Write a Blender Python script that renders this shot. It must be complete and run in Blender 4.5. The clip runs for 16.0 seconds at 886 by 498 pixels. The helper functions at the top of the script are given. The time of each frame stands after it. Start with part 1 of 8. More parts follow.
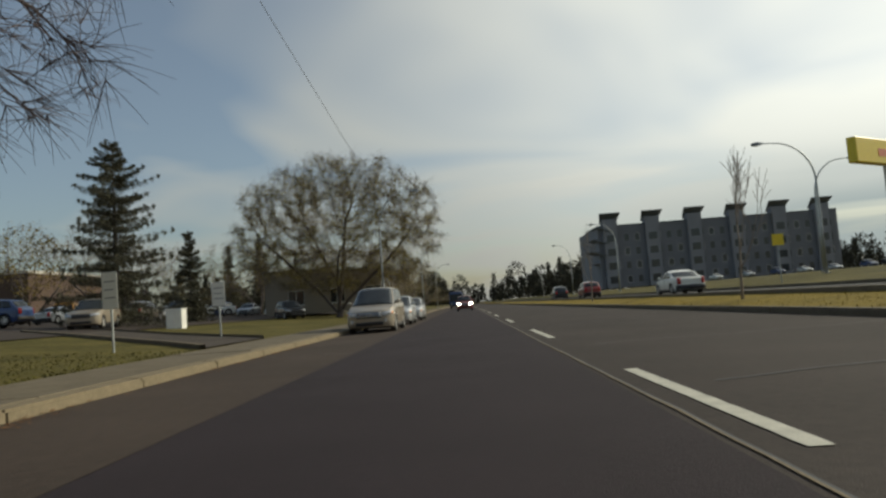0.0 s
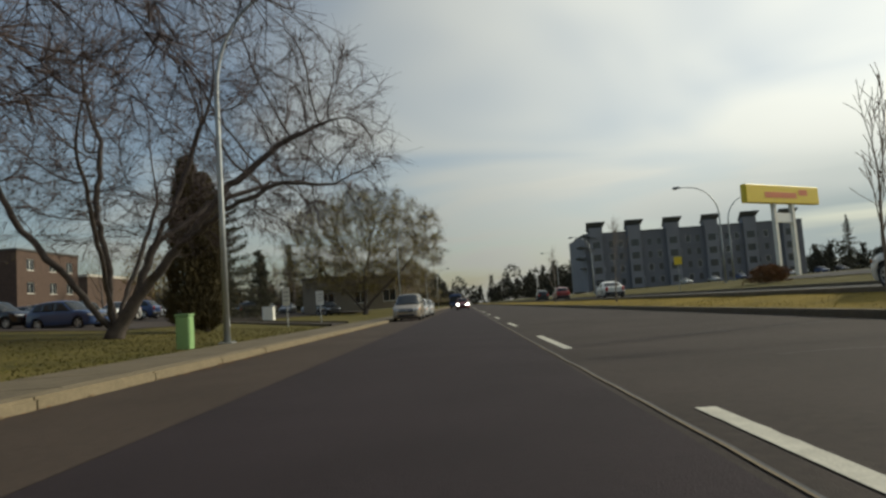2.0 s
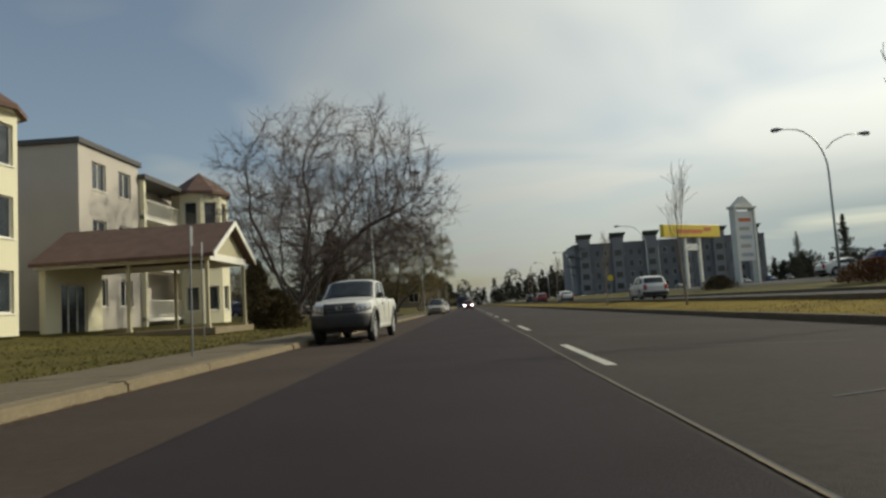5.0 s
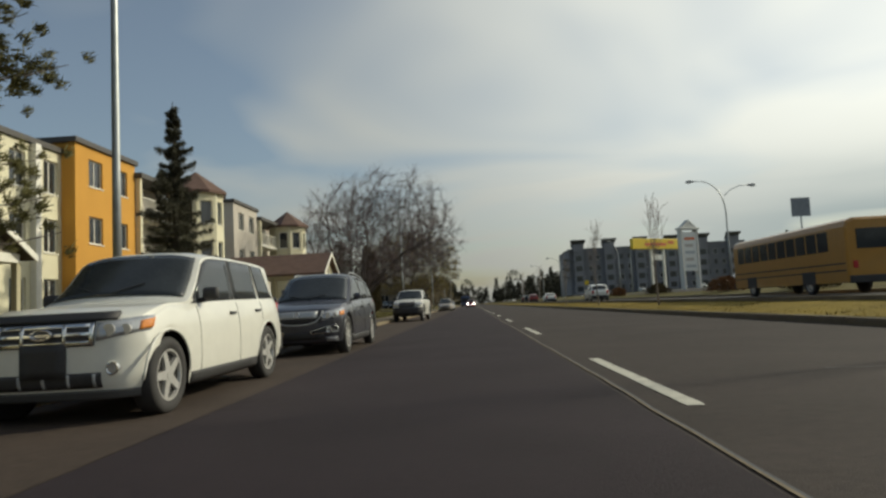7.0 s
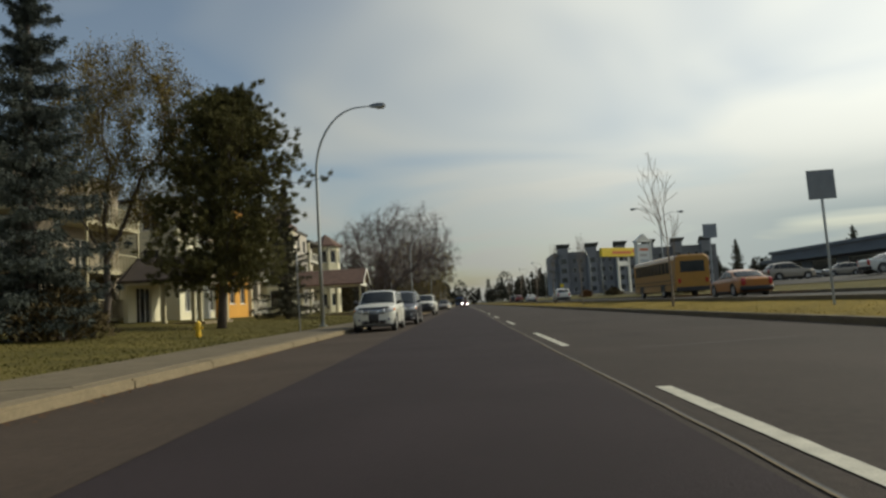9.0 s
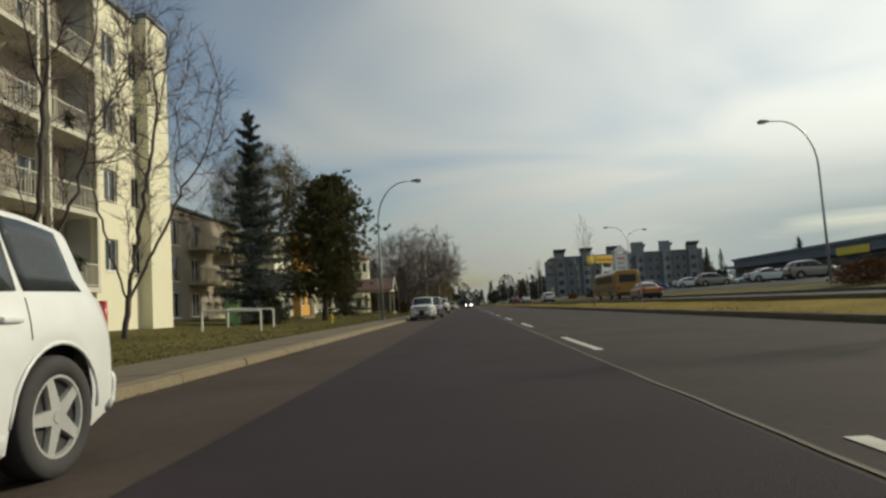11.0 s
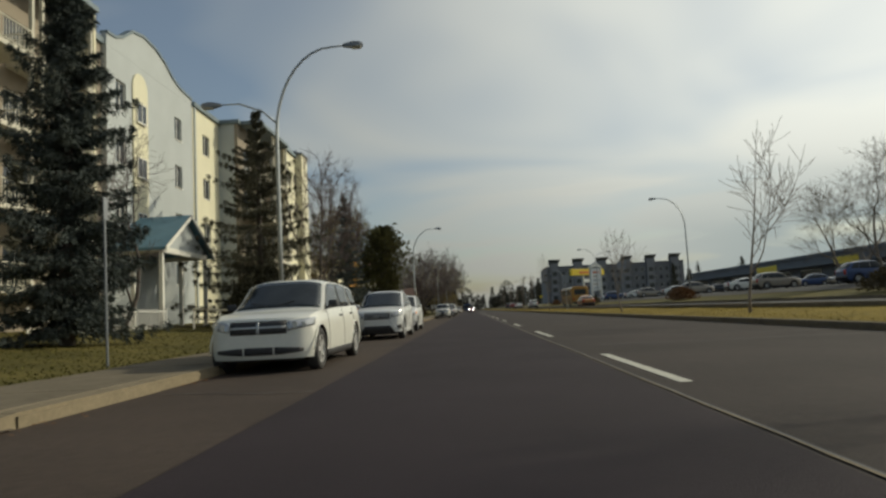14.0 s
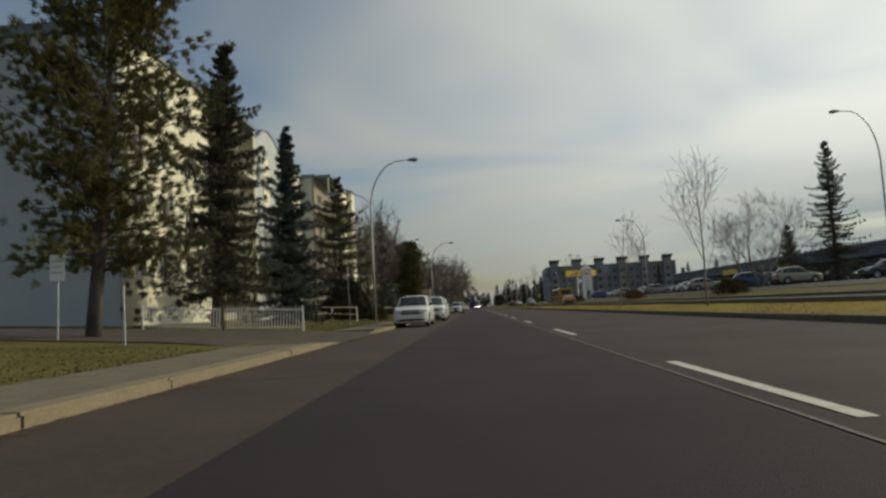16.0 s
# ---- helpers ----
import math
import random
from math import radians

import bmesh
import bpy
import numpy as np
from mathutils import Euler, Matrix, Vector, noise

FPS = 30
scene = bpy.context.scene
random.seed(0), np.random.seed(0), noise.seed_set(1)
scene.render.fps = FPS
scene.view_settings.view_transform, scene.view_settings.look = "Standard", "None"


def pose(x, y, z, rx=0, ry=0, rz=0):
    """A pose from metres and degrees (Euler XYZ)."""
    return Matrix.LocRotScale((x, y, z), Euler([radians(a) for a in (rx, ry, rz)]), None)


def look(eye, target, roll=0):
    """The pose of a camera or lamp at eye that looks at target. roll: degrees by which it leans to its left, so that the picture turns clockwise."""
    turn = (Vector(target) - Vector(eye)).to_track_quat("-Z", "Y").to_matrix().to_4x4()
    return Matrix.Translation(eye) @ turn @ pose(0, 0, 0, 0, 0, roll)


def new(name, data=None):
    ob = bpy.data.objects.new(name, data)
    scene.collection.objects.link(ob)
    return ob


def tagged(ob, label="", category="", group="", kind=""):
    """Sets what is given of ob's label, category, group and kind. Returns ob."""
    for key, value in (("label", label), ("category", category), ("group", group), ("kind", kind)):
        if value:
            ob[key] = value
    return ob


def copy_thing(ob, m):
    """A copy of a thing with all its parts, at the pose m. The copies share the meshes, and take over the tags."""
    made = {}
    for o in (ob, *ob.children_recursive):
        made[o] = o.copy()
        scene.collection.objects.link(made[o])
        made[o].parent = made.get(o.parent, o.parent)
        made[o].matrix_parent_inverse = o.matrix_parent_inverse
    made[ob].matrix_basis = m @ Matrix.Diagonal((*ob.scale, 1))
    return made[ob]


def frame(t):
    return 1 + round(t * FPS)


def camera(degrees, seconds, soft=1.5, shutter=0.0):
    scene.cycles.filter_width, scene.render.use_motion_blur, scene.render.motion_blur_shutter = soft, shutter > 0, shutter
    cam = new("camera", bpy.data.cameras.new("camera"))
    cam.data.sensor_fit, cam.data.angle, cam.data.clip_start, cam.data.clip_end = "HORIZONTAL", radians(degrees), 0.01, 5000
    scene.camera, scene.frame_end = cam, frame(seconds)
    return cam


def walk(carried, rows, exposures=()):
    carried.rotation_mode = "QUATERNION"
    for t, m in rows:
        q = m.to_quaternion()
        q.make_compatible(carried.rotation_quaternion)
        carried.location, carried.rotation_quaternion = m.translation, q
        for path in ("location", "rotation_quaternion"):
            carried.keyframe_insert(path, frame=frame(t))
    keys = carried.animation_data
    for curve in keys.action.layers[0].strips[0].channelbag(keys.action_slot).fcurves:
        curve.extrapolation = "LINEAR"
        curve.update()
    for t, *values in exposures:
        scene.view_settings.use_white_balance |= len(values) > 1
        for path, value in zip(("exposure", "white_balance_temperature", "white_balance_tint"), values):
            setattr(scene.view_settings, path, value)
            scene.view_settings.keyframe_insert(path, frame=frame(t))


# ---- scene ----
cam = camera(66.32, 16.0, soft=2.6)
# seconds, x, y, z, yaw, pitch, roll
ROWS = [
    (0.0, 0.175, -0.000, 0.891, 1.89, 4.70, 4.25),
    (0.5, 0.248, -4.680, 0.907, 2.03, 4.65, 4.19),
    (1.0, 0.300, -9.382, 0.900, 2.08, 4.56, 3.53),
    (1.5, 0.324, -13.946, 0.883, 1.81, 4.70, 3.85),
    (2.0, 0.316, -18.754, 0.868, 1.79, 4.75, 4.05),
    (2.5, 0.303, -23.869, 0.901, 1.83, 4.61, 3.79),
    (3.0, 0.233, -28.842, 0.917, 1.46, 4.76, 3.79),
    (3.5, 0.179, -33.901, 0.922, 1.58, 4.80, 4.05),
    (4.0, 0.134, -39.343, 0.931, 1.70, 4.93, 4.30),
    (4.5, 0.133, -44.850, 0.924, 2.08, 4.83, 3.84),
    (5.0, 0.157, -50.414, 0.917, 2.15, 4.83, 3.57),
    (5.5, 0.193, -55.926, 0.913, 2.19, 4.83, 3.52),
    (6.0, 0.230, -61.288, 0.909, 2.27, 4.82, 3.51),
    (6.5, 0.254, -66.400, 0.910, 2.30, 4.78, 3.41),
    (7.0, 0.256, -71.458, 0.900, 2.40, 4.72, 3.01),
    (7.5, 0.296, -76.552, 0.905, 2.12, 4.78, 2.71),
    (8.0, 0.245, -81.759, 0.916, 1.78, 4.72, 3.28),
    (8.5, 0.152, -87.127, 0.928, 1.90, 4.77, 3.35),
    (9.0, 0.077, -92.592, 0.935, 1.80, 4.70, 3.29),
    (9.5, -0.003, -98.112, 0.925, 2.04, 4.83, 3.44),
    (10.0, -0.109, -103.587, 0.917, 2.12, 4.83, 3.49),
    (10.5, -0.204, -109.000, 0.918, 2.12, 4.83, 3.51),
    (11.0, -0.252, -114.339, 0.924, 2.06, 4.84, 3.54),
    (11.5, -0.217, -119.589, 0.917, 2.11, 4.90, 3.98),
    (12.0, -0.131, -124.870, 0.908, 2.68, 5.00, 3.63),
    (12.5, -0.109, -130.179, 0.913, 2.74, 4.99, 3.34),
    (13.0, -0.153, -135.569, 0.914, 2.41, 4.96, 2.76),
    (13.5, -0.243, -140.869, 0.915, 2.22, 5.15, 3.00),
    (14.0, -0.315, -146.377, 0.912, 2.26, 5.19, 2.96),
    (14.5, -0.355, -152.289, 0.903, 2.16, 5.03, 2.93),
    (15.0, -0.381, -158.149, 0.897, 2.19, 5.09, 3.52),
    (15.5, -0.479, -164.088, 0.898, 2.52, 5.03, 3.49),
    (16.0, -0.544, -170.004, 0.868, 2.71, 5.04, 3.18),
]
walk(cam, [(t, pose(x, y, z, 90 + pitch, roll, yaw)) for t, x, y, z, yaw, pitch, roll in ROWS],
     exposures=[(0.0, 0.05, 6550, 3), (9.0, 0.03, 6550, 3), (12.0, 0.01, 6550, 3), (16.0, -0.15, 6550, 3)])

# ---- light ----
SUN_AZ, SUN_EL = 66.0, 28.0  # degrees right of the road's line ahead, and above the horizon
world = bpy.data.worlds.new("overcast_sky")
scene.world = world
world.use_nodes = True
wn, wl = world.node_tree.nodes, world.node_tree.links
wn.clear()
sky = wn.new("ShaderNodeTexSky")
sky.sky_type = "NISHITA"
sky.sun_disc = False
sky.sun_elevation = radians(SUN_EL)
sky.sun_rotation = radians(SUN_AZ)
sky.dust_density = 2.0
tc = wn.new("ShaderNodeTexCoord")
sep = wn.new("ShaderNodeSeparateXYZ")
wl.new(tc.outputs["Generated"], sep.inputs[0])


def wmath(op, a, b=None):
    n = wn.new("ShaderNodeMath")
    n.operation = op
    for i, v in enumerate((a, b)):
        if v is None:
            continue
        if isinstance(v, (int, float)):
            n.inputs[i].default_value = v
        else:
            wl.new(v, n.inputs[i])
    return n.outputs[0]


# cloud sheet at one height: direction divided by its rise
rise = wmath("MAXIMUM", wmath("ADD", sep.outputs["Z"], 0.10), 0.02)
comb = wn.new("ShaderNodeCombineXYZ")
wl.new(wmath("DIVIDE", sep.outputs["X"], rise), comb.inputs[0])
wl.new(wmath("DIVIDE", sep.outputs["Y"], rise), comb.inputs[1])
cl = wn.new("ShaderNodeTexNoise")
cl.inputs["Scale"].default_value = 0.75
cl.inputs["Detail"].default_value = 2.6
cl.inputs["Roughness"].default_value = 0.5
cl.inputs["Distortion"].default_value = 0.6
wl.new(comb.outputs[0], cl.inputs["Vector"])
cover = wn.new("ShaderNodeMapRange")
cover.inputs["From Min"].default_value = 0.30
cover.inputs["From Max"].default_value = 0.62
cover.inputs["To Min"].default_value = 0.12
cover.inputs["To Max"].default_value = 0.97
# the veil thickens towards the sun
tosun = wn.new("ShaderNodeVectorMath")
tosun.operation = "DOT_PRODUCT"
wl.new(tc.outputs["Generated"], tosun.inputs[0])
tosun.inputs[1].default_value = (math.sin(radians(SUN_AZ)), math.cos(radians(SUN_AZ)), -0.35)
wl.new(wmath("ADD", cl.outputs["Fac"], wmath("MULTIPLY", wmath("SUBTRACT", tosun.outputs["Value"], 0.35), 0.38)), cover.inputs["Value"])
# cloud brightness: brighter round the sun
sd = Vector((math.sin(radians(SUN_AZ)) * math.cos(radians(SUN_EL)), math.cos(radians(SUN_AZ)) * math.cos(radians(SUN_EL)), math.sin(radians(SUN_EL))))
dot = wn.new("ShaderNodeVectorMath")
dot.operation = "DOT_PRODUCT"
wl.new(tc.outputs["Generated"], dot.inputs[0])
dot.inputs[1].default_value = sd
glow = wn.new("ShaderNodeMapRange")
glow.interpolation_type = "SMOOTHSTEP"
glow.inputs["From Min"].default_value = 0.25
glow.inputs["From Max"].default_value = 1.0
glow.inputs["To Min"].default_value = 7.2
glow.inputs["To Max"].default_value = 15.0
wl.new(dot.outputs["Value"], glow.inputs["Value"])
shade = wn.new("ShaderNodeMapRange")
shade.inputs["From Min"].default_value = 0.35
shade.inputs["From Max"].default_value = 0.7
shade.inputs["To Min"].default_value = 1.03
shade.inputs["To Max"].default_value = 0.96
wl.new(cl.outputs["Fac"], shade.inputs["Value"])
# the cloud base greys towards the horizon
low = wn.new("ShaderNodeMapRange")
low.interpolation_type = "SMOOTHSTEP"
low.inputs["From Min"].default_value = 0.0
low.inputs["From Max"].default_value = 0.26
low.inputs["To Min"].default_value = 0.70
low.inputs["To Max"].default_value = 1.0
wl.new(sep.outputs["Z"], low.inputs["Value"])
bright = wmath("MULTIPLY", wmath("MULTIPLY", glow.outputs[0], shade.outputs[0]), low.outputs[0])
# a blue-grey bank of cloud lies low over the shops
bank_dir = wn.new("ShaderNodeVectorMath")
bank_dir.operation = "DOT_PRODUCT"
wl.new(tc.outputs["Generated"], bank_dir.inputs[0])
bank_dir.inputs[1].default_value = (math.sin(radians(44)), math.cos(radians(44)), 0)
bank_side = wn.new("ShaderNodeMapRange")
bank_side.interpolation_type = "SMOOTHSTEP"
bank_side.inputs["From Min"].default_value, bank_side.inputs["From Max"].default_value = 0.80, 0.985
wl.new(bank_dir.outputs["Value"], bank_side.inputs["Value"])
bank_low = wn.new("ShaderNodeMapRange")
bank_low.interpolation_type = "SMOOTHSTEP"
bank_low.inputs["From Min"].default_value, bank_low.inputs["From Max"].default_value = 0.08, 0.21
bank_low.inputs["To Min"].default_value, bank_low.inputs["To Max"].default_value = 1.0, 0.0
wl.new(wmath("ADD", sep.outputs["Z"], wmath("MULTIPLY", wmath("SUBTRACT", cl.outputs["Fac"], 0.5), 0.12)), bank_low.inputs["Value"])
bank = wmath("MULTIPLY", bank_side.outputs[0], bank_low.outputs[0])
ccol = wn.new("ShaderNodeVectorMath")
ccol.operation = "SCALE"
ccol.inputs[0].default_value = (1.0, 0.985, 0.93)
wl.new(bright, ccol.inputs["Scale"])
mixs = wn.new("ShaderNodeMix")
mixs.data_type = "RGBA"
wl.new(cover.outputs[0], mixs.inputs["Factor"])
lift = wn.new("ShaderNodeVectorMath")
lift.operation = "SCALE"
lift.inputs["Scale"].default_value = 1.35
wl.new(sky.outputs["Color"], lift.inputs[0])
wl.new(lift.outputs[0], mixs.inputs["A"])
bank_mix = wn.new("ShaderNodeMix")
bank_mix.data_type = "RGBA"
bank_mix.inputs["B"].default_value = (4.3, 5.1, 5.4, 1)
wl.new(wmath("MULTIPLY", bank, 0.85), bank_mix.inputs["Factor"])
wl.new(ccol.outputs[0], bank_mix.inputs["A"])
wl.new(bank_mix.outputs["Result"], mixs.inputs["B"])
bg = wn.new("ShaderNodeBackground")
bg.inputs["Strength"].default_value = 0.07
wl.new(mixs.outputs["Result"], bg.inputs["Color"])
wo = wn.new("ShaderNodeOutputWorld")
wl.new(bg.outputs[0], wo.inputs["Surface"])

sun = new("sun", bpy.data.lights.new("sun", "SUN"))
sun.data.energy = 2.75
sun.data.angle = radians(1.5)
sun.data.color = (1.0, 0.90, 0.72)
sun.matrix_world = look(sd * 300, (0, 0, 0))
scene.view_settings.exposure = 0.0


# ---- materials ----
def mat(name, base, rough=0.8, metal=0.0, var=0.15, scale=3.0, fine=40.0, bump=0.0, bump_scale=60.0, coat=0.0, emit=0.0, rand=0.0, spec=0.5, alt=None):
    """A node material: base colour varied at two scales, roughness varied, fine relief."""
    m = bpy.data.materials.new(name)
    m.use_nodes = True
    n, l = m.node_tree.nodes, m.node_tree.links
    p = n["Principled BSDF"]
    p.inputs["Metallic"].default_value = metal
    p.inputs["Specular IOR Level"].default_value = spec
    p.inputs["Coat Weight"].default_value = coat
    p.inputs["Coat Roughness"].default_value = 0.06
    co = n.new("ShaderNodeTexCoord")
    a, b = n.new("ShaderNodeTexNoise"), n.new("ShaderNodeTexNoise")
    for q, s in ((a, scale), (b, fine)):
        q.inputs["Scale"].default_value = s
        q.inputs["Detail"].default_value = 4.0
        l.new(co.outputs["Object"], q.inputs["Vector"])
    mx = n.new("ShaderNodeMath")
    mx.operation = "ADD"
    l.new(a.outputs["Fac"], mx.inputs[0])
    l.new(b.outputs["Fac"], mx.inputs[1])
    rm = n.new("ShaderNodeMapRange")
    rm.inputs["From Min"].default_value, rm.inputs["From Max"].default_value = 0.7, 1.3
    l.new(mx.outputs[0], rm.inputs["Value"])
    cr = n.new("ShaderNodeMix")
    cr.data_type = "RGBA"
    lo = [c * (1 - var) for c in base]
    hi = [min(1, c * (1 + var)) for c in (alt or base)]
    cr.inputs["A"].default_value = (*lo, 1)
    cr.inputs["B"].default_value = (*hi, 1)
    l.new(rm.outputs[0], cr.inputs["Factor"])
    out = cr.outputs["Result"]
    if rand:
        oi = n.new("ShaderNodeObjectInfo")
        hs = n.new("ShaderNodeHueSaturation")
        rr = n.new("ShaderNodeMapRange")
        rr.inputs["To Min"].default_value, rr.inputs["To Max"].default_value = 1 - rand, 1 + rand
        l.new(oi.outputs["Random"], rr.inputs["Value"])
        l.new(rr.outputs[0], hs.inputs["Value"])
        l.new(out, hs.inputs["Color"])
        out = hs.outputs["Color"]
    l.new(out, p.inputs["Base Color"])
    ro = n.new("ShaderNodeMapRange")
    ro.inputs["To Min"].default_value, ro.inputs["To Max"].default_value = max(0.02, rough - 0.08), min(1, rough + 0.08)
    l.new(b.outputs["Fac"], ro.inputs["Value"])
    l.new(ro.outputs[0], p.inputs["Roughness"])
    if bump:
        bn = n.new("ShaderNodeTexNoise")
        bn.inputs["Scale"].default_value = bump_scale
        bn.inputs["Detail"].default_value = 3.0
        l.new(co.outputs["Object"], bn.inputs["Vector"])
        bp = n.new("ShaderNodeBump")
        bp.inputs["Strength"].default_value = bump
        bp.inputs["Distance"].default_value = 0.02
        l.new(bn.outputs["Fac"], bp.inputs["Height"])
        l.new(bp.outputs["Normal"], p.inputs["Normal"])
    if emit:
        p.inputs["Emission Color"].default_value = (*base, 1)
        p.inputs["Emission Strength"].default_value = emit
    return m


M = {}
M["asphalt"] = mat("asphalt", (0.049, 0.039, 0.034), 0.9, var=0.28, scale=0.35, fine=9, bump=0.35, bump_scale=90, spec=0.22)
M["asphalt_brown"] = mat("asphalt_brown", (0.064, 0.048, 0.038), 0.9, var=0.25, scale=0.4, fine=9, bump=0.35, bump_scale=90, spec=0.22)
M["asphalt_lot"] = mat("asphalt_lot", (0.060, 0.047, 0.039), 0.9, var=0.25, scale=0.3, fine=7, bump=0.2, spec=0.22)
M["asphalt_drive"] = mat("asphalt_drive", (0.078, 0.064, 0.052), 0.9, var=0.25, scale=0.4, fine=8, bump=0.3, spec=0.22)
M["asphalt_new"] = mat("asphalt_new", (0.029, 0.0215, 0.025), 0.9, var=0.25, scale=0.5, fine=12, bump=0.3, bump_scale=90, spec=0.22)
M["asphalt_far"] = mat("asphalt_far", (0.062, 0.058, 0.053), 0.85, var=0.2, scale=0.3, fine=7, bump=0.2, spec=0.22)
M["tar"] = mat("tar", (0.018, 0.017, 0.018), 0.5, var=0.3, scale=6)
M["road_white"] = mat("road_white", (0.52, 0.50, 0.42), 0.8, var=0.24, scale=5, fine=60)
M["concrete"] = mat("concrete", (0.225, 0.184, 0.120), 0.9, var=0.18, scale=1.2, fine=14, bump=0.25, spec=0.22)
M["concrete_dark"] = mat("concrete_dark", (0.165, 0.138, 0.096), 0.9, var=0.22, scale=1.5, fine=14, bump=0.25, spec=0.22)
M["lawn"] = mat("lawn", (0.080, 0.078, 0.022), 0.95, var=0.35, scale=0.35, fine=5, bump=0.6, bump_scale=30, alt=(0.118, 0.096, 0.030), spec=0.12)
M["lawn_dry"] = mat("lawn_dry", (0.235, 0.168, 0.028), 0.95, var=0.3, scale=0.5, fine=6, bump=0.6, bump_scale=30, spec=0.12)
M["blade_dry"] = mat("dry_grass_blade", (0.225, 0.16, 0.03), 0.9, var=0.35, scale=0.6, fine=5, spec=0.12)
M["blade"] = mat("grass_blade", (0.100, 0.092, 0.026), 0.9, var=0.5, scale=0.6, fine=5, spec=0.12)
M["leaf_litter"] = mat("leaf_litter", (0.19, 0.10, 0.048), 0.9, var=0.5, scale=8, spec=0.12)
M["bark"] = mat("bark", (0.112, 0.095, 0.086), 0.95, var=0.35, scale=2, fine=20, bump=0.5, bump_scale=25, spec=0.12)
M["twig"] = mat("twig", (0.12, 0.094, 0.09), 0.95, var=0.3, scale=1.5, spec=0.12)
M["twig_pale"] = mat("twig_pale", (0.27, 0.225, 0.18), 0.95, var=0.3, scale=1.5, spec=0.12)
M["willow_leaf"] = mat("willow_leaf", (0.27, 0.215, 0.07), 0.8, var=0.4, scale=0.8, spec=0.12)
M["poplar_leaf"] = mat("poplar_leaf", (0.16, 0.12, 0.035), 0.8, var=0.4, scale=0.8, spec=0.12)
M["pine"] = mat("pine_needle", (0.120, 0.112, 0.046), 0.85, var=0.45, scale=0.9, fine=6, spec=0.12)
M["spruce"] = mat("spruce_needle", (0.086, 0.082, 0.056), 0.85, var=0.45, scale=0.9, fine=6, spec=0.12)
M["spruce_blue"] = mat("spruce_blue_needle", (0.074, 0.086, 0.078), 0.85, var=0.4, scale=0.9, fine=6, spec=0.12)
M["cedar"] = mat("cedar_needle", (0.105, 0.088, 0.050), 0.9, var=0.45, scale=1.2, fine=8, spec=0.12)
M["woods"] = mat("far_woods", (0.055, 0.052, 0.038), 0.95, var=0.5, scale=0.05, fine=0.6, spec=0.12)
M["thicket"] = mat("thicket_needle", (0.052, 0.050, 0.032), 0.9, var=0.4, scale=1.2, fine=8, spec=0.12)
M["shrub"] = mat("shrub_leaf", (0.10, 0.078, 0.04), 0.9, var=0.5, scale=1.2, fine=8, spec=0.12)
M["steel"] = mat("galvanised_steel", (0.40, 0.42, 0.42), 0.45, metal=0.7, var=0.12, scale=4)
M["lamp_grey"] = mat("lamp_head_grey", (0.22, 0.23, 0.24), 0.5, metal=0.3, var=0.1)
M["lamp_lens"] = mat("lamp_lens", (0.55, 0.53, 0.45), 0.2, var=0.1)
M["green_box"] = mat("green_box_paint", (0.25, 0.42, 0.17), 0.5, var=0.12, scale=4)
M["white_paint"] = mat("white_paint", (0.78, 0.77, 0.72), 0.5, var=0.08, scale=3)
M["sign_white"] = mat("sign_white", (0.75, 0.75, 0.70), 0.45, var=0.06)
M["ink"] = mat("sign_ink", (0.07, 0.07, 0.07), 0.6, var=0.1)
M["sign_yellow"] = mat("sign_yellow", (0.80, 0.58, 0.03), 0.4, var=0.06)
M["sign_red"] = mat("sign_red", (0.65, 0.16, 0.04), 0.4, var=0.06)
M["dark_panel"] = mat("dark_panel", (0.24, 0.26, 0.28), 0.5, var=0.2)
M["hydrant"] = mat("hydrant_yellow", (0.70, 0.46, 0.03), 0.5, var=0.15)
M["stucco_cream"] = mat("stucco_cream", (0.71, 0.67, 0.49), 0.95, var=0.06, scale=0.5, fine=18, bump=0.3, bump_scale=50)
# grey stucco of the bay; also gives end and return walls their shade
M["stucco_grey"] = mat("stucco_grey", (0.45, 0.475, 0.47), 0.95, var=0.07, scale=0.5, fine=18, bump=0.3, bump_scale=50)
M["stucco_beige"] = mat("stucco_beige", (0.50, 0.46, 0.40), 0.95, var=0.08, scale=0.5, fine=18, bump=0.3, bump_scale=50)
# brown stucco of the hall; elsewhere a darkened stucco with shade in its colour
M["stucco_brown"] = mat("stucco_brown", (0.30, 0.255, 0.195), 0.95, var=0.1, scale=0.5, fine=18, bump=0.3, bump_scale=50)
M["balcony_beige"] = mat("balcony_beige", (0.55, 0.52, 0.42), 0.85, var=0.1, scale=1.5, fine=15)
M["stucco_orange"] = mat("stucco_orange", (0.58, 0.30, 0.055), 0.95, var=0.08, scale=0.5, fine=18, bump=0.3, bump_scale=50)
M["brick"] = mat("brick_brown", (0.25, 0.145, 0.062), 0.9, var=0.2, scale=1.5, fine=20, bump=0.3, rand=0.18)
M["brick_dark"] = mat("brick_dark", (0.10, 0.064, 0.048), 0.9, var=0.22, scale=1.5, fine=20, bump=0.3, rand=0.15)
M["mortar"] = mat("mortar", (0.30, 0.25, 0.20), 0.95, var=0.15)
M["shingle"] = mat("shingle_brown", (0.14, 0.085, 0.065), 0.9, var=0.25, scale=2, fine=25, bump=0.4)
M["shingle_dark"] = mat("shingle_dark", (0.075, 0.058, 0.05), 0.9, var=0.25, scale=2, fine=25, bump=0.4)
M["roof_blue"] = mat("roof_blue", (0.10, 0.20, 0.26), 0.6, var=0.15, scale=1)
M["roof_edge"] = mat("roof_edge_metal", (0.15, 0.19, 0.21), 0.6, var=0.15, scale=1)
